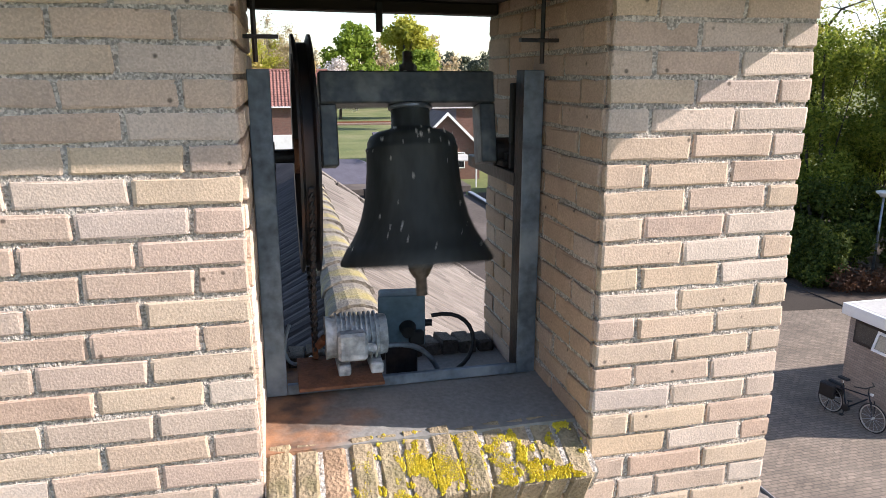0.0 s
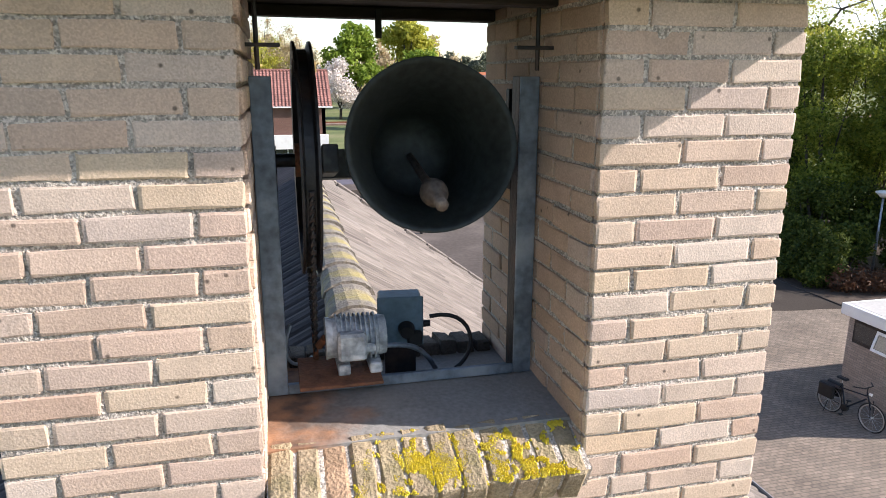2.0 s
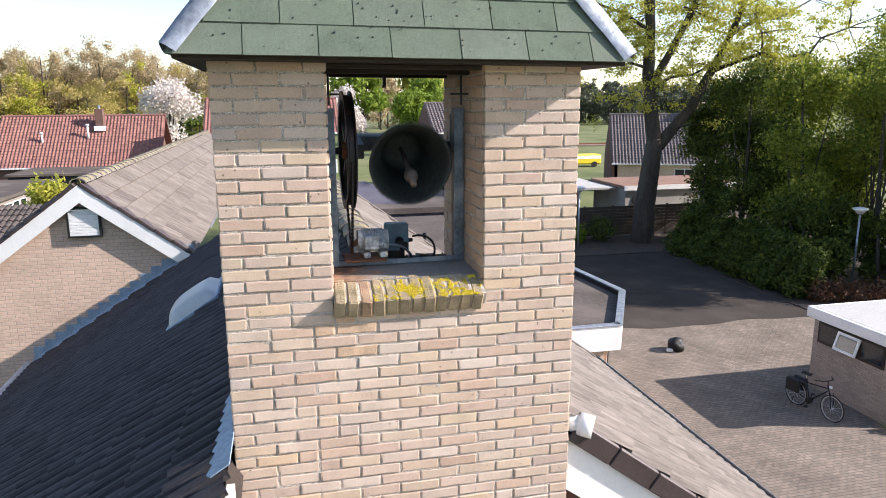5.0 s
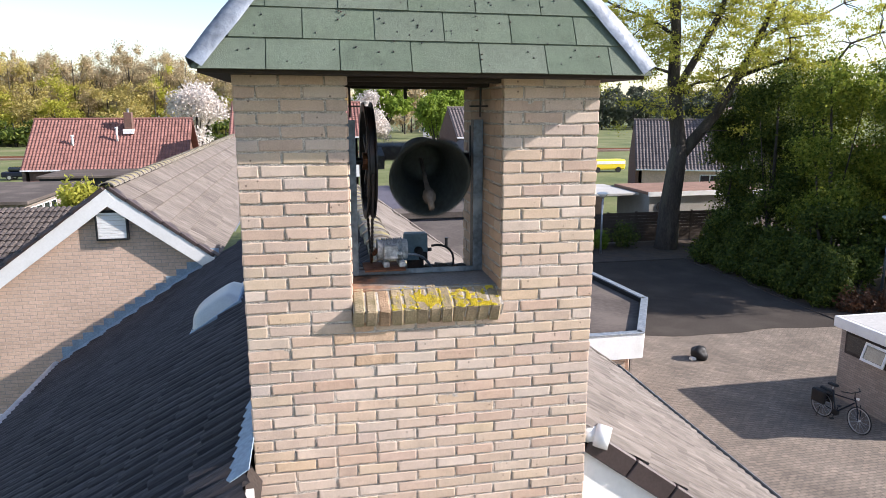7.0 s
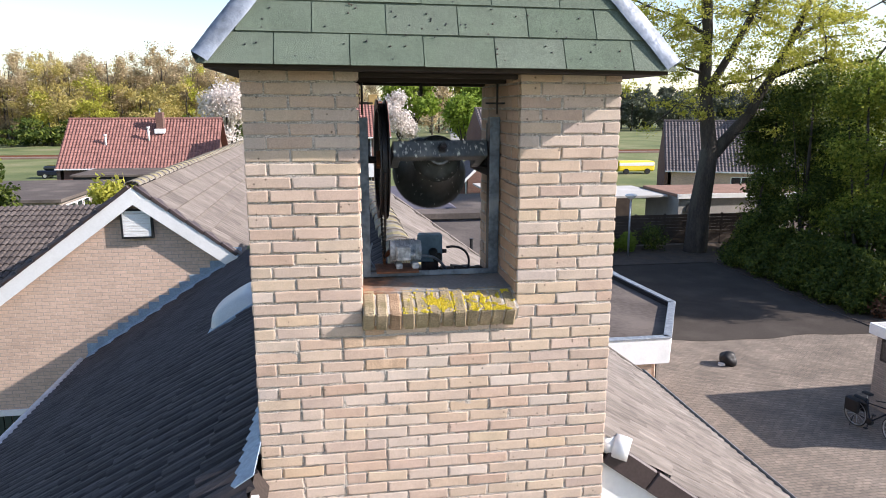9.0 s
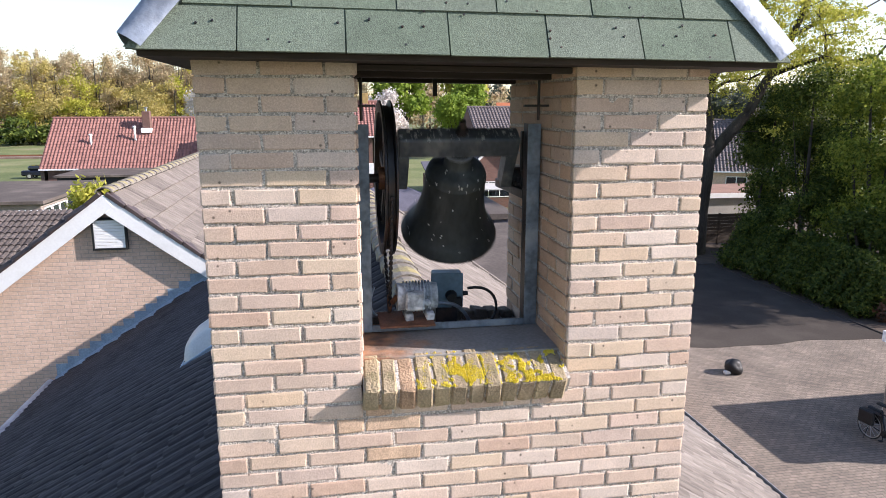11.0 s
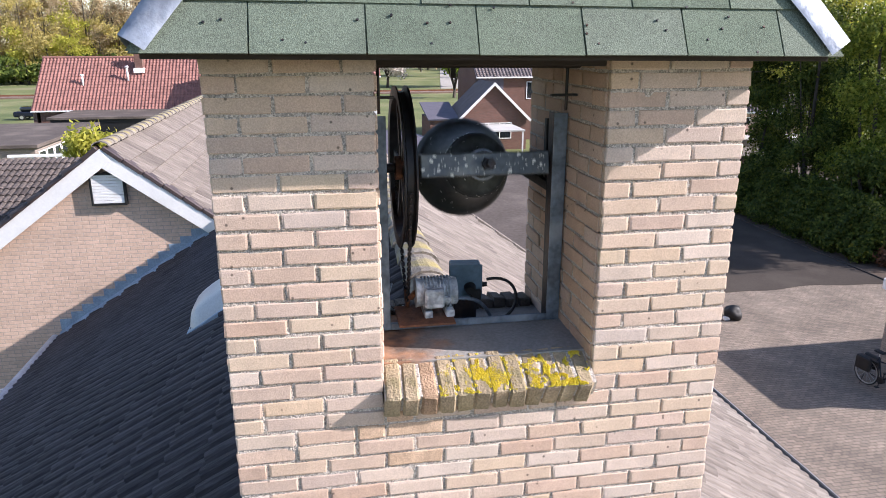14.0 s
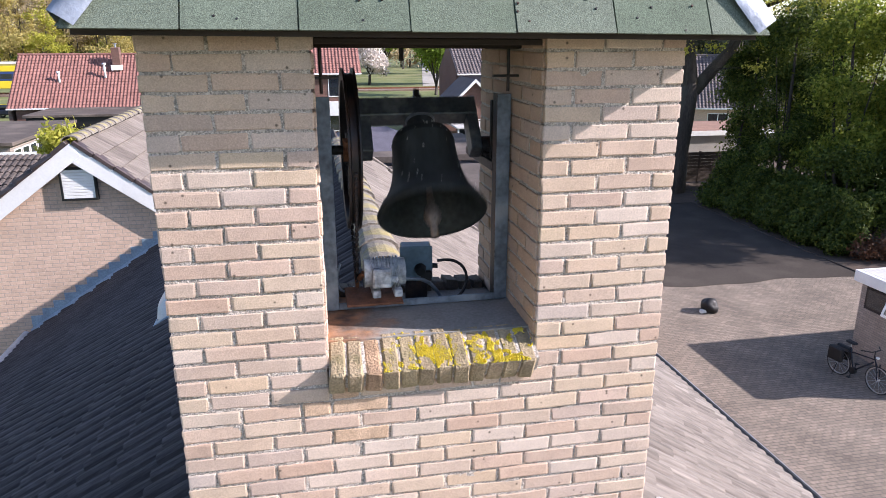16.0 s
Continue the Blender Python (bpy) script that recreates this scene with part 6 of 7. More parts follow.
# flat-roofed part with a white fascia
PLAN = [(4.45, 11.05), (7.46, 11.05), (8.97, 13.83), (8.70, 16.98), (8.70, 29.0), (4.45, 29.0)]
fb = thing("flat_roof", (6.6, 20, 2.5), "flat bitumen roof behind a broad white fascia with dark lead trim", "roof", kind="structure")
bm = B()
slab(bm, [(x, y, 2.86) for x, y in PLAN[:5] + [(-1.7, 29.0), (-1.7, 9.2), (0.42, 9.2), (0.42, 6.9), (4.45, 6.9)]], 0.1)
part("roofing", bm, M["flat"], fb)
for (x0, y0), (x1, y1) in zip(PLAN[:4], PLAN[1:5]):
    a, b = Vector((x0, y0, 0)), Vector((x1, y1, 0))
    d_ = (b - a).normalized()
    n_ = Vector((d_.y, -d_.x, 0))
    R = Matrix((d_, -n_, Vector((0, 0, 1)))).transposed().to_4x4()
    bm = B()
    box(bm, 0, (b - a).length, -0.03, 0.03, 2.38, 2.98, 0.004, Matrix.Translation(a) @ R)
    part("fascia", bm, M["white"], fb, "white fascia board")
    bm = B()
    box(bm, -0.01, (b - a).length + 0.01, -0.05, 0.14, 2.981, 3.02, 0.005, Matrix.Translation(a) @ R)
    part("edge_trim", bm, M["lead"], fb, "grey metal roof edge")
    bm = B()
    box(bm, 0.0, (b - a).length, 0.031, 0.16, 2.865, 2.98, 0, Matrix.Translation(a) @ R)
    part("upstand", bm, M["black"], fb, "black felt upstand")
    bm = B()
    box(bm, 0.25, (b - a).length - 0.25, 0.30, 0.55, 0, 2.379, 0, Matrix.Translation(a) @ R)
    part("wall", bm, M["house_brick"], fb, "buff brick wall")
    bm = B()
    box(bm, 0.6, (b - a).length - 0.6, 0.27, 0.299, 0.9, 2.2, 0, Matrix.Translation(a) @ R)
    part("pane", bm, M["glass"], fb, "dark window under the fascia")
for x, y, hgt in ((4.83, 21.58, 0.55), (3.75, 28.4, 0.5)):
    vp = thing("vent_pipe", (x, y, 2.86), "black vent pipe on the flat roof", "pipe")
    bm = B()
    tube(bm, (x, y, 2.86), (x, y, 2.86 + hgt), 0.06, 0.06, 12)
    part("pipe", bm, M["black"], vp)
    bm = B()
    tube(bm, (x, y, 2.86 + hgt), (x, y, 2.9 + hgt), 0.075, 0.075, 12)
    part("cap", bm, M["black"], vp)
hall = thing("rear_hall", (4, 36, 0), "dark flat-roofed hall with slate-grey cladding behind the church", "building")
bm = B()
box(bm, -1.0, 9.0, 31.0, 38.5, 0, 2.7)
part("wall", bm, M["purple"], hall)
bm = B()
box(bm, -1.2, 9.2, 30.8, 38.7, 2.701, 3.0, 0.01)
part("roof", bm, M["flat"], hall)
mound = thing("hipped_roof", (3.6, 36, 3.0), "low dark hipped roof on the rear hall", "roof")
bm = B()
vs = [bm.verts.new(p) for p in ((0.5, 32.5, 3.002), (6.2, 32.5, 3.002), (6.2, 37.5, 3.002), (0.5, 37.5, 3.002), (2.4, 35, 3.95), (4.2, 35, 3.95))]
for f in ((0, 1, 5, 4), (1, 2, 5), (2, 3, 4, 5), (3, 0, 4), (3, 2, 1, 0)):
    bm.faces.new([vs[i] for i in f])
part("roof", bm, M["purple"], mound)

# ---- houses seen through the opening ----
h, m = house("house", (13.4, 58.5, 0), 0, 9.0, 8.0, 5.7, 8.1, (M["brown_brick"], M["brown_brick_side"]), M["tile_far"], "two-storey dark brick house with a grey tiled roof")
window(h, m, 4.3, 3.6, 1.3, 1.5, split=1)
bm = B()
box(bm, 13.42, 15.6, 58.42, 58.49, 2.8, 5.6)
part("cladding", bm, M["purple"], h, "slate-grey cladding")
annex = thing("house_extension", (13.3, 53, 0), "brown brick extension with white barge boards on its gable", "house")
gx, gy, gw, ge, ga = 13.4, 52.9, 2.75, 2.55, 5.2
bm = B()
slab(bm, [(gx - gw, gy, 0), (gx + gw, gy, 0), (gx + gw, gy, ge), (gx, gy, ga), (gx - gw, gy, ge)], 5.4)
part("wall", bm, M["brown_brick"], annex)
for s in (-1, 1):
    bm = B()
    a, b = Vector((gx, gy - 0.3, ga + 0.15)), Vector((gx + s * (gw + 0.35), gy - 0.3, ge - 0.2))
    pts = [a, b, b + Vector((0, 6.0, 0)), a + Vector((0, 6.0, 0))]
    slab(bm, pts if s > 0 else pts[::-1], 0.08)
    bmesh.ops.recalc_face_normals(bm, faces=bm.faces)
    part("roof", bm, M["tile_far"], annex)
    bm = B()
    d_ = (b - a).normalized()
    n_ = Vector((0, -1, 0))
    slab(bm, [a + Vector((0, -0.02, 0.05)), b + Vector((0, -0.02, 0.05)), b + Vector((0, -0.02, -0.22)), a + Vector((0, -0.02, -0.22))][:: (1 if s < 0 else -1)], 0.04)
    part("barge_board", bm, M["white"], annex)
window(annex, pose(gx, gy, 0), -1.4, 0.9, 2.9, 1.3, split=3)
side_ = thing("low_annex", (9.8, 54, 0), "low dark brick side annex with a slate roof", "house")
bm = B()
box(bm, 8.3, 10.6, 53.2, 58, 0, 2.5)
part("wall", bm, M["brown_brick"], side_)
bm = B()
slab(bm, [(8.1, 53.0, 2.55), (10.64, 53.0, 2.55), (10.64, 58, 3.5), (8.1, 58, 3.5)], 0.12)
part("roof", bm, M["purple"], side_)
bm = B()
tube(bm, (10.55, 53.1, 0), (10.55, 53.1, 2.5), 0.05, 0.05, 8)
part("downpipe", bm, M["white"], side_)
porch = thing("glass_porch", (14.5, 49, 0), "flat porch roof with a pale edge", "porch")
bm = B()
box(bm, 11.0, 14.8, 48.5, 52.5, 2.0, 2.12, 0.01)
part("roof", bm, M["flat_light"], porch)
for x in (11.1, 14.6):
    bm = B()
    box(bm, x, x + 0.1, 48.6, 48.7, 0, 1.999)
    part("post", bm, M["white"], porch)
h, m = house("house", (-6.5, 60.5, 0), 0, 11.2, 8.0, 5.8, 8.6, (M["brown_brick"], M["brown_brick_side"]), M["tile_red"], "brick house with dark red tiles and white window frames")
bm = B()
box(bm, 3.2, 4.0, 64.2, 64.9, 8.2, 9.4, 0.02)
part("chimney", bm, M["ochre"], h, "yellow-brown brick chimney")
window(h, m, 8.6, 3.6, 1.1, 1.9, split=1)
bm = B()
box(bm, -6.4, 4.6, 60.1, 60.49, 2.0, 3.2, 0.01)
part("balcony_band", bm, M["white"], h, "white boarded band between the storeys")
window(h, m, 6.5, 0.6, 3.2, 1.6, split=3)

# house and garages on the right
h, m = house("house", (30.0, 56.5, 0), -22, 14.5, 9.5, 2.8, 6.9, (M["house_brick"], M["brown_brick_side"]), M["tile_far"], "low house with a dark grey tiled roof and a side gable")
window(h, m, 5.4, 1.2, 1.8, 0.9, split=2)
window(h, m, 9.0, 0.9, 1.4, 1.4, split=2)
bm = B()
q = m @ Vector((8.0, 4.7, 6.6))
box(bm, q.x - 0.5, q.x + 0.5, q.y - 0.4, q.y + 0.4, 6.5, 8.1, 0.02)
part("chimney", bm, M["grey_brick"], h)
gar = thing("garage", (25, 41, 0), "pale rendered garage with a rusty brown flat roof", "garage")
bm = B()
box(bm, 22.6, 31.0, 40.0, 45.0, 0, 2.35)
part("wall", bm, M["concrete"], gar)
M["rusty_sheet"] = mat("rusty_roof_sheet", (0.24, 0.14, 0.10), 0.9, var=0.2, scale=1, fine=10, bump=0.2)
bm = B()
box(bm, 22.4, 31.2, 39.8, 45.2, 2.351, 2.55, 0.01)
part("roof", bm, M["rusty_sheet"], gar)
bm = B()
box(bm, 22.38, 31.0, 39.72, 39.79, 2.25, 2.56)
part("fascia", bm, M["white"], gar)
bm = B()
tube(bm, (23.5, 39.99, 1.5), (23.5, 39.93, 1.5), 0.38, 0.38, 18)
part("round_window", bm, M["black"], gar)
fence = thing("fence", (18, 35.5, 0), "dark stained wooden garden fence of lapped boards", "fence")
for k in range(9):
    bm = B()
    box(bm, 12.0 + k * 1.85, 12.1 + k * 1.85, 35.5, 35.6, 0, 1.95)
    part("post", bm, M["fence"], fence)
    if k < 8:
        for j in range(9):
            bm = B()
            box(bm, 12.1 + k * 1.85, 13.849 + k * 1.85, 35.52, 35.55, 0.1 + j * 0.2, 0.29 + j * 0.2, 0, pose(0, 0, 0))
            part("board", bm, M["fence"], fence)
flat2 = thing("carport", (19.5, 43, 0), "low carport with a pale sheet roof", "carport")
bm = B()
box(bm, 15.5, 22.3, 41.0, 47.0, 2.2, 2.35, 0.01)
part("roof", bm, M["flat_light"], flat2)
bm = B()
box(bm, 15.6, 22.2, 46.5, 46.7, 0, 2.199)
part("back_wall", bm, M["fence"], flat2)
van = thing("parked_van", (37.3, 80, 0), "bright yellow van parked by the field", "van")
bm = B()
box(bm, 34.8, 39.6, 79.2, 81.0, 0.35, 1.6, 0.15)
part("body", bm, M["yellow"], van)
bm = B()
box(bm, 33.6, 34.799, 79.25, 80.95, 0.35, 1.75, 0.2)
part("cab", bm, M["teal"], van, "teal driver's cab")
bm = B()
box(bm, 34.9, 39.5, 79.185, 79.199, 1.05, 1.45, 0.004)
part("side_stripe", bm, M["white"], van, "pale side stripe")
for x in (35.8, 38.6):
    bm = B()
    tube(bm, (x, 79.1, 0.35), (x, 79.35, 0.35), 0.35, 0.35, 14)
    part("wheel", bm, M["black"], van)

# ---- railway and fields ----
bm = B()
slab(bm, [(-900, 118, 0.25), (400, 118, 0.25), (400, 124, 0.25), (-900, 124, 0.25)], 0.3)
M["ballast"] = mat("rail_ballast", (0.20, 0.14, 0.11), 0.95, var=0.25, scale=1, fine=8, bump=0.4)
structure("railway_bed", bm, M["ballast"], "brown ballast of a railway line", "railway")
rails = thing("railway_track", (0, 121, 0.25), "two rusty steel rails on the ballast", "railway", kind="structure")
for y in (120.3, 121.73):
    bm = B()
    box(bm, -900, 400, y, y + 0.07, 0.25, 0.42)
    part("rail", bm, M["rust"], rails)
bm = B()
slab(bm, [(22, 130, 0.05), (27, 130, 0.05), (56, 300, 0.05), (50, 300, 0.05)], 0.05)
structure("path", bm, M["concrete"], "pale gravel track through the meadow", "path")

# ---- trees ----
def big_tree():
    base, s = Vector((20.7, 33.5, 0.0)), 0.0335
    right = Vector((0.98, -0.19, 0))
    back = Vector((0.19, 0.98, 0))
    rnd = random.Random(77)

    def P(px, py, dep=0.0):
        z = (440 - py) * s
        return base + right * ((px - 1187) * s - 0.18 - 0.082 * max(0, z)) + Vector((0, 0, z)) + back * dep

    t = thing("oak_tree", base, "tall forked tree with sparse fresh yellow-green leaves", "tree")
    bm = B()
    stem(bm, [P(1183, 448), P(1186, 430), P(1192, 370), P(1203, 310), P(1212, 258)], 0.72, 0.46, 14)
    part("trunk", bm, M["bark"], t, smooth=True)
    limbs = [([P(1211, 272), P(1207, 215), P(1205, 150, .2), P(1212, 70, .3), P(1216, 0, .5), P(1222, -120, .8)], 0.46, 0.16),
             ([P(1206, 190, .2), P(1218, 120, .8), P(1216, 50, 1.2), P(1214, -60, 1.5)], 0.24, 0.1),
             ([P(1213, 160), P(1240, 110, -.5), P(1270, 50, -.9), P(1292, -5, -1), P(1330, -110, -1)], 0.24, 0.08),
             ([P(1217, 272), P(1245, 240), P(1280, 205, .3), P(1305, 165, .5), P(1325, 135, .5), P(1352, 85, .5), P(1372, 40, .4), P(1400, -60, 0)], 0.36, 0.12),
             ([P(1318, 145, .5), P(1360, 128, 0), P(1392, 118, -.5), P(1415, 128, -.8), P(1465, 118, -1), P(1480, 95, -1.2), P(1520, 80, -1.5)], 0.15, 0.04),
             ([P(1213, 172), P(1245, 155, .4), P(1290, 150, .8), P(1320, 135, 1)], 0.12, 0.04),
             ([P(1205, 140, .2), P(1170, 132, -.3), P(1140, 115, -.6), P(1118, 92, -.9)], 0.10, 0.03),
             ([P(1212, 80, .3), P(1170, 50, .6), P(1120, 30, .9), P(1080, 10, 1)], 0.11, 0.03),
             ([P(1352, 85, .5), P(1400, 60, 1), P(1450, 55, 1.5), P(1520, 20, 2)], 0.13, 0.04),
             ([P(1392, 118, -.5), P(1390, 85, -.6), P(1378, 55, -.7)], 0.07, 0.03),
             ([P(1270, 50, -.9), P(1310, 20, -1.3), P(1350, -10, -1.6)], 0.09, 0.03),
             ([P(1206, 215), P(1180, 195, -.4), P(1150, 190, -.7), P(1135, 205, -.9)], 0.06, 0.02),
             ([P(1212, 20, .4), P(1150, -30, .8), P(1100, -60, 1)], 0.10, 0.03)]
    blobs = []
    for pts, r0, r1 in limbs:
        bm = B()
        stem(bm, pts, r0, r1, 9)
        part("limb", bm, M["bark"], t, smooth=True)
        for k in range(40):
            i = rnd.randrange(1, len(pts))
            p = pts[i - 1].lerp(pts[i], rnd.random())
            if p.z < 7.2 or (p.z < 10.5 and rnd.random() < 0.8):
                continue
            q = p + Vector((rnd.gauss(0, 1.3), rnd.gauss(0, 1.5), rnd.gauss(0.1, 0.8)))
            blobs.append((*q, rnd.uniform(0.5, 1.2), rnd.uniform(0.5, 1.2), rnd.uniform(0.3, 0.7)))
    bm = B()
    for b in blobs[::2]:
        near = min((p for pts, _, _ in limbs for p in pts), key=lambda p: (p - Vector(b[:3])).length)
        if (near - Vector(b[:3])).length < 3.5:
            mid = near.lerp(Vector(b[:3]), 0.5) + Vector((rnd.uniform(-.3, .3), rnd.uniform(-.3, .3), rnd.uniform(-.1, .3)))
            stem(bm, [near, mid, Vector(b[:3])], 0.035, 0.012, 4)
    part("twig_mass", bm, M["bark"], t, kind="stuff")
    leaves("crown", blobs, 52000, 0.068, M["leaf_lime"], t, 9, shell=0.05, gap=0.15)


big_tree()
for k, (x, y, hgt, sp) in enumerate(((24.9, 33.5, 9.0, 2.7), (24.4, 29.8, 9.6, 3.0), (24.8, 26.2, 9.8, 3.1), (26.4, 23.0, 9.8, 2.9), (28.5, 31.5, 10.2, 3.2), (29.0, 27.0, 10.4, 3.2), (30.5, 23.0, 10.6, 3.2), (28.0, 19.6, 10.0, 2.8), (31.5, 18.6, 11.5, 3.2), (34.5, 21.0, 13.0, 3.6), (35.0, 26.0, 13.5, 3.8), (33.5, 30.5, 12.5, 3.6), (29.5, 35.5, 10.5, 3.4), (21.8, 29.6, 2.6, 1.2), (21.7, 25.8, 2.4, 1.2), (21.9, 22.6, 2.2, 1.1), (23.0, 31.8, 4.6, 1.9), (22.6, 27.5, 4.0, 1.8), (22.9, 24.0, 3.6, 1.7), (25.6, 21.7, 2.8, 1.5), (27.1, 20.7, 3.0, 1.6), (23.5, 22.3, 2.0, 1.2), (28.8, 19.4, 3.2, 1.7), (25.0, 23.6, 3.6, 1.7), (30.6, 18.4, 3.4, 1.8))):
    tree((x, y, 0.02), hgt * 1.1, sp, 20000 if hgt > 6 else 7000, 0.08, M["leaf_sun"] if hgt > 9.7 else M["leaf_dark"], "dense dark green tree leafed down to the ground" if hgt > 6 else "dense dark green shrub under the trees", 60 + k, low=0.02, trunk=0.16, shell=0.3, gap=0.12, tall=1.15)
rnd = random.Random(41)
for k in range(13):
    x, y = 20.75 + 0.15 * math.sin(k * 2.1), 20.9 + 0.78 * k
    sb = thing("shrub", (x, y, 0.03), "low dark green shrub at the kerb under the trees", "shrub", "shrubs along the kerb")
    r = rnd.uniform(0.55, 0.75)
    leaves("leaves", [(x, y, r * 0.8, r, r * 0.9, r * 0.9), (x + 0.5, y, r * 1.6, r, r, r), (x + 0.9, y + 0.2, r * 2.4, r * 1.1, r, r)], 3800, 0.075, M["leaf_dark"], sb, 200 + k)
hedge = thing("copper_hedge", (22.4, 20, 0.03), "low copper-brown hedge in the border", "hedge")
leaves("leaves", [(21.2 + 0.55 * k, 20.2 - 0.18 * k, 0.45, 0.5, 0.6, 0.5) for k in range(9)], 4500, 0.06, M["leaf_red"], hedge, 3)
for k, (x, y, r) in enumerate(((15.4, 33.9, 0.5), (16.6, 34.2, 0.6), (18.1, 34.2, 0.8))):
    sb = thing("shrub", (x, y, 0.03), "low green shrub before the fence", "shrub")
    leaves("leaves", [(x, y, r * 0.9, r, r, r)], 1500, 0.06, M["leaf_dark"] if k == 2 else M["leaf_mid"], sb, 80 + k)
# trees behind the houses
tree((27, 135, 0), 13, 6.0, 9000, 0.34, M["leaf_mid"], "broad fresh green tree beside the track", 21, low=0.1, trunk=0.4)
tree((20.5, 108, 0), 10.5, 4.6, 9000, 0.22, M["leaf_mid"], "fresh green tree by the railway", 22, low=0.1, trunk=0.3)
tree((12.5, 135, 0), 11.5, 5.5, 9000, 0.24, M["blossom"], "tree in full white blossom", 23, low=0.15, trunk=0.3)
tree((-13.5, 88, 0), 11.5, 5.2, 10000, 0.17, M["blossom"], "wide tree in full white blossom", 24, low=0.12, trunk=0.3, gap=0.1)
tree((20, 175, 0), 21, 8, 9000, 0.5, M["leaf_mid"], "tall rounded green tree at the edge of the wood", 25, low=0.15, trunk=0.5)
tree((33, 178, 0), 23, 8, 9000, 0.5, M["leaf_lime"], "tall yellow-green tree at the edge of the wood", 26, low=0.12, trunk=0.5)
tree((68, 185, 0), 21, 9, 9000, 0.5, M["leaf_lime"], "broad yellow-green tree beyond the houses", 27, low=0.15, trunk=0.5)
tree((-6, 168, 0), 15, 5, 6000, 0.45, M["leaf_gold"], "golden-leaved tree in spring", 28, low=0.12, trunk=0.4)
far = thing("house", (46, 165, 0), "far house with an orange tiled roof", "house")
bm = B()
box(bm, 42, 51, 163, 171, 0, 5.0)
part("wall", bm, M["grey_brick"], far)
bm = B()
slab(bm, [(41.5, 162.5, 4.8), (51.5, 162.5, 4.8), (51.5, 167, 9), (41.5, 167, 9)], 0.2)
M["orange_tile"] = mat("orange_tile", (0.33, 0.11, 0.05), 0.85, var=0.15, scale=1, fine=6, bump=0.1)
part("roof", bm, M["orange_tile"], far)

rnd = random.Random(31)
def band(n, x0, x1, y0, y1, h0, h1):
    return [(rnd.uniform(x0, x1), rnd.uniform(y0, y1), 0, rnd.uniform(h0, h1), rnd.uniform(4.0, 6.5)) for _ in range(n)]
woods("far_woods", band(110, -150, 8, 172, 205, 17, 24), M["leaf_bare"], "brown budding wood behind the railway", 4600, 0.21, 1, True)
woods("far_woods", band(15, -150, 5, 166, 190, 12, 20), M["leaf_lime"], "yellow-green spring trees in the wood", 3600, 0.24, 2)
woods("far_woods", band(34, -150, 5, 166, 195, 11, 22), M["leaf_gold"], "golden-brown spring trees in the wood", 3600, 0.23, 3)
woods("far_woods", band(24, -60, 60, 205, 240, 15, 22), M["leaf_bare"], "bare brown wood in the distance", 1200, 0.5, 4, True)
woods("far_woods", band(80, 60, 430, 420, 480, 18, 25), M["leaf_far"], "dark wood beyond the fields", 700, 0.9, 5)
woods("far_woods", band(60, 50, 190, 225, 270, 11, 17), M["leaf_far"], "dense dark wood beyond the meadow", 2600, 0.5, 6)
woods("far_woods", band(40, -160, 10, 158, 168, 3, 6.5), M["leaf_dark"], "dark undergrowth along the wood's edge", 500, 0.4, 7)

# ---- passing train ----
train = thing("train", (0, 121, 0.42), "yellow and blue double-deck train passing on the far line", "train")
for c in range(3):
    x1 = -c * 26.4
    x0 = x1 - 26.0
    for nm, z0, z1, mt, dy, lab in (("lower_body", 0.75, 1.9, "yellow", 1.40, "yellow lower body"), ("window_band", 1.901, 3.3, "navy", 1.39, "blue window band"), ("upper_body", 3.301, 4.2, "yellow", 1.38, "yellow upper body")):
        bm = B()
        box(bm, x0, x1, -dy, dy, z0, z1, 0.06)
        body_ = part(nm, bm, M[mt], train, lab, local=True)
        if nm == "window_band":
            for k in range(9):
                bm = B()
                box(bm, x0 + 1.4 + k * 2.7, x0 + 3.4 + k * 2.7, -dy - 0.012, -dy + 0.01, 2.2, 2.95)
                part("window", bm, M["glass"], body_, local=True)
    bm = B()
    box(bm, x0 + 0.1, x1 - 0.1, -1.25, 1.25, 4.201, 4.75, 0.25)
    part("roof", bm, M["flat_light"], train, "pale grey roof", local=True)
    for k in (3.0, 22.5):
        bm = B()
        box(bm, x0 + k - 1.6, x0 + k + 1.6, -1.1, 1.1, 0.25, 0.749, 0.05)
        bg = part("bogie", bm, M["black"], train, local=True)
        for q in (-1.1, 1.1):
            bm = B()
            tube(bm, (x0 + k + q, -0.8, 0.45), (x0 + k + q, 0.8, 0.45), 0.45, 0.45, 16)
            part("wheelset", bm, M["dark_steel"], bg, local=True)

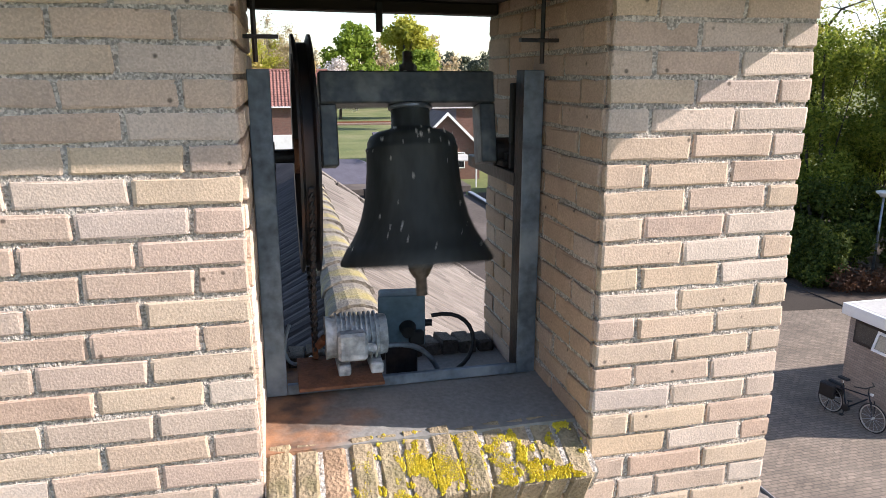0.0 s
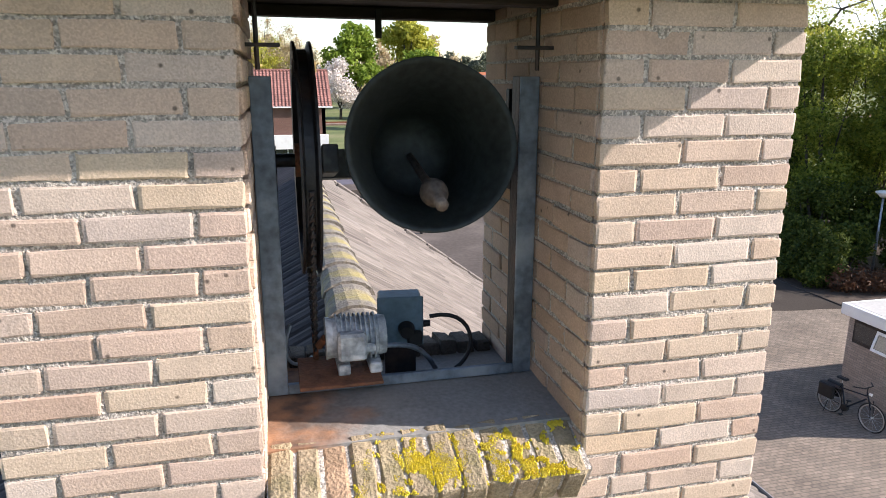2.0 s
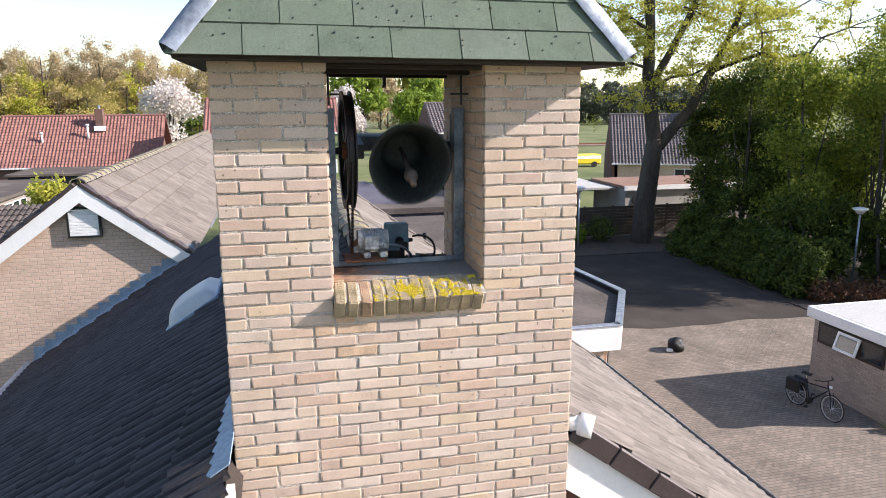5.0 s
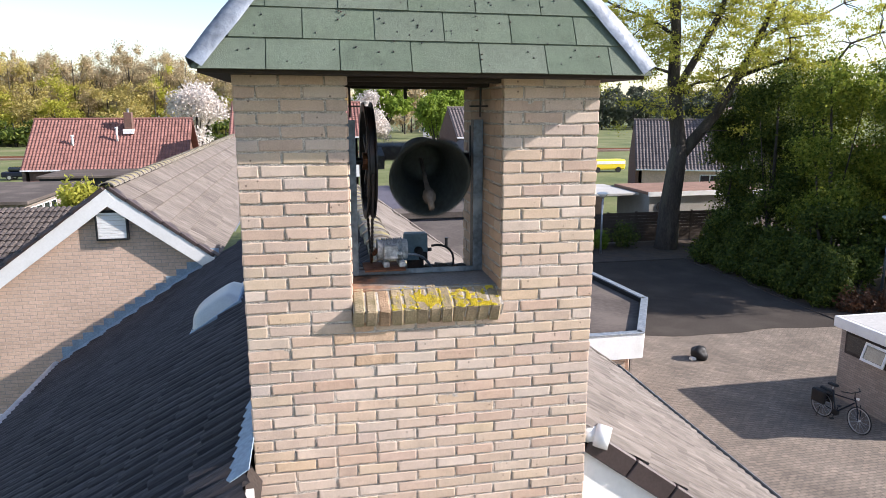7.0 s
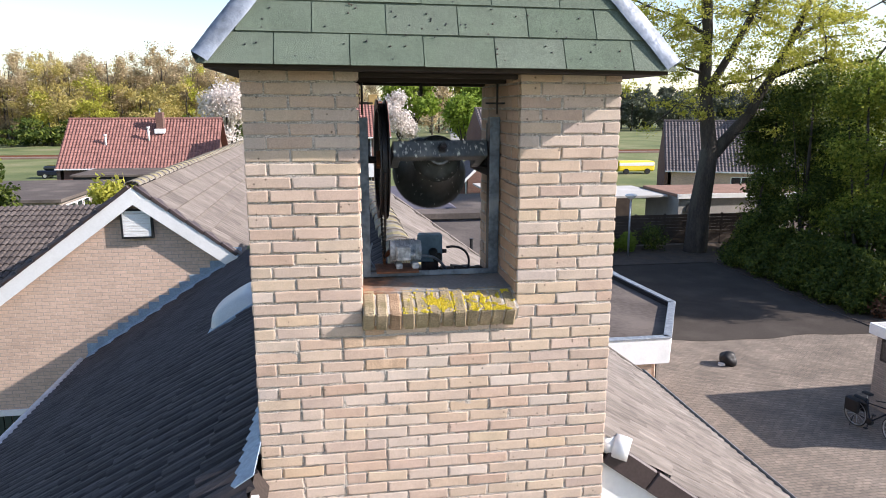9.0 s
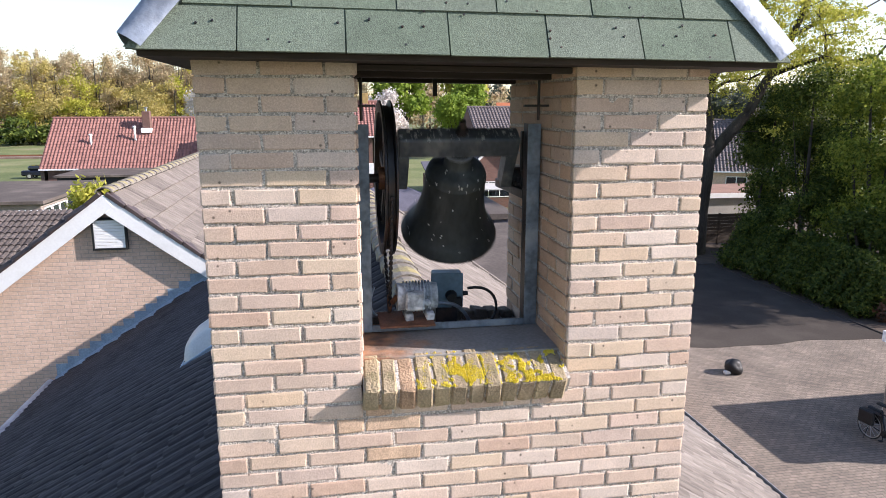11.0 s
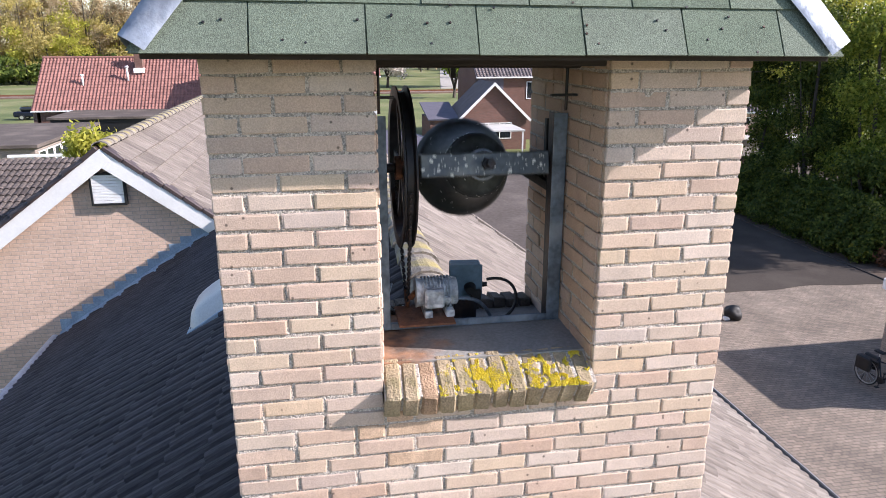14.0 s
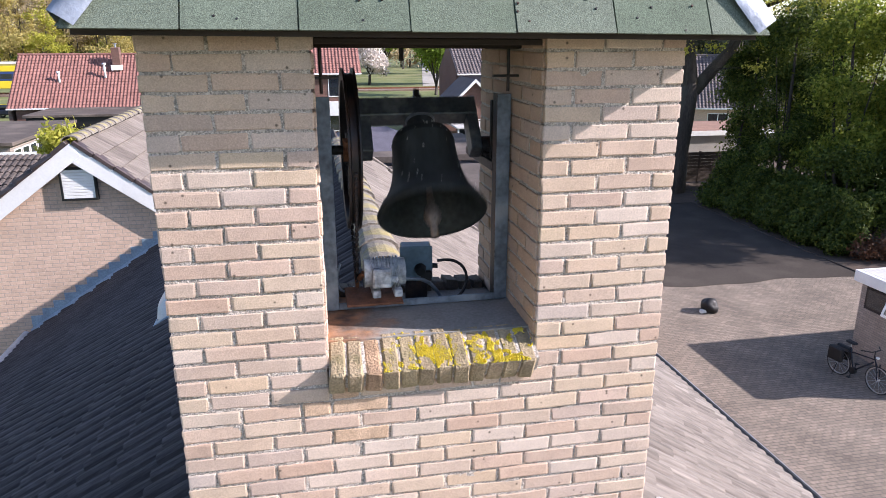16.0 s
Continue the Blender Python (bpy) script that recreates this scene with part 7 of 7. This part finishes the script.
# ---- bricks of the tower ----
mortar_face(wl, TX0 + 0.004, OX0 - 0.004, SILL_LOW, EAVE - 0.02)
mortar_face(wr, OX1 + 0.004, TX1 - 0.004, SILL_LOW, EAVE - 0.02)
mortar_face(wb, TX0 + 0.004, TX1 - 0.004, 5.62, SILL_LOW)
mortar_face(wr, 0.012, DEPTH - 0.01, 7.24, EAVE - 0.02, Matrix.Translation((OX1 - 0.0, DEPTH, 0)) @ pose(0, 0, 0, 0, 0, -90))
lay(wl, TX0, OX0, SILL_LOW - 0.01, EAVE, 11)
lay(wr, OX1, TX1, SILL_LOW - 0.01, EAVE, 12)
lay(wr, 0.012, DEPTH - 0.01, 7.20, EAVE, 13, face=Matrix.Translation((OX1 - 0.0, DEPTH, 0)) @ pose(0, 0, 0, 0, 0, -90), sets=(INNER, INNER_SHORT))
lay(wl, 0.012, DEPTH - 0.01, 7.20, EAVE, 14, face=Matrix.Translation((OX0 + 0.0, 0, 0)) @ pose(0, 0, 0, 0, 0, 90), joined=True)
lay(wb, TX0, TX1, 6.04, SILL_LOW - 0.005, 22)
lay(wb, TX0, TX1, 5.58, 6.04, 16, joined=True)

# ---- what moves ----
# the bell's lean through one swing, in sixteenths of its period
LEAN = [12, 46, 79, 97, 102, 96, 80, 48, 7, -32, -63, -79, -87, -80, -57, -22]
BEATS = [-1.6, 0.0, 1.6, 3.205, 4.80, 6.40, 7.965, 9.55, 11.13, 12.71, 14.29, 15.915, 17.53]  # each forward pass


def phase(t):
    i = max(k for k, b in enumerate(BEATS) if b <= t)
    return 2 * math.pi * (t - BEATS[i]) / (BEATS[i + 1] - BEATS[i])


def bell_angle(t):
    u = phase(t) / (2 * math.pi) * 16
    i, f = int(u), u - int(u)
    a, b, c, d = (LEAN[(i + k) % 16] for k in (-1, 0, 1, 2))
    return b + 0.5 * f * (c - a + f * (2 * a - 5 * b + 4 * c - d + f * (3 * (b - c) + d - a)))


def motions():
    times = [0.1 * i for i in range(161)]
    walk(bell, [(t, pose(AX, AY, AZ, -bell_angle(t), 0, 0)) for t in times])
    walk(clap, [(t, pose(0, 0, 0, 23 * math.sin(phase(t) - 0.3), 0, 0)) for t in times])

    walk(train, [(t, pose(-45 + 42 * (t - 15.7), 121, 0.42)) for t in [0.5 * i for i in range(32)] + [15.9, 16.0]])


motions()
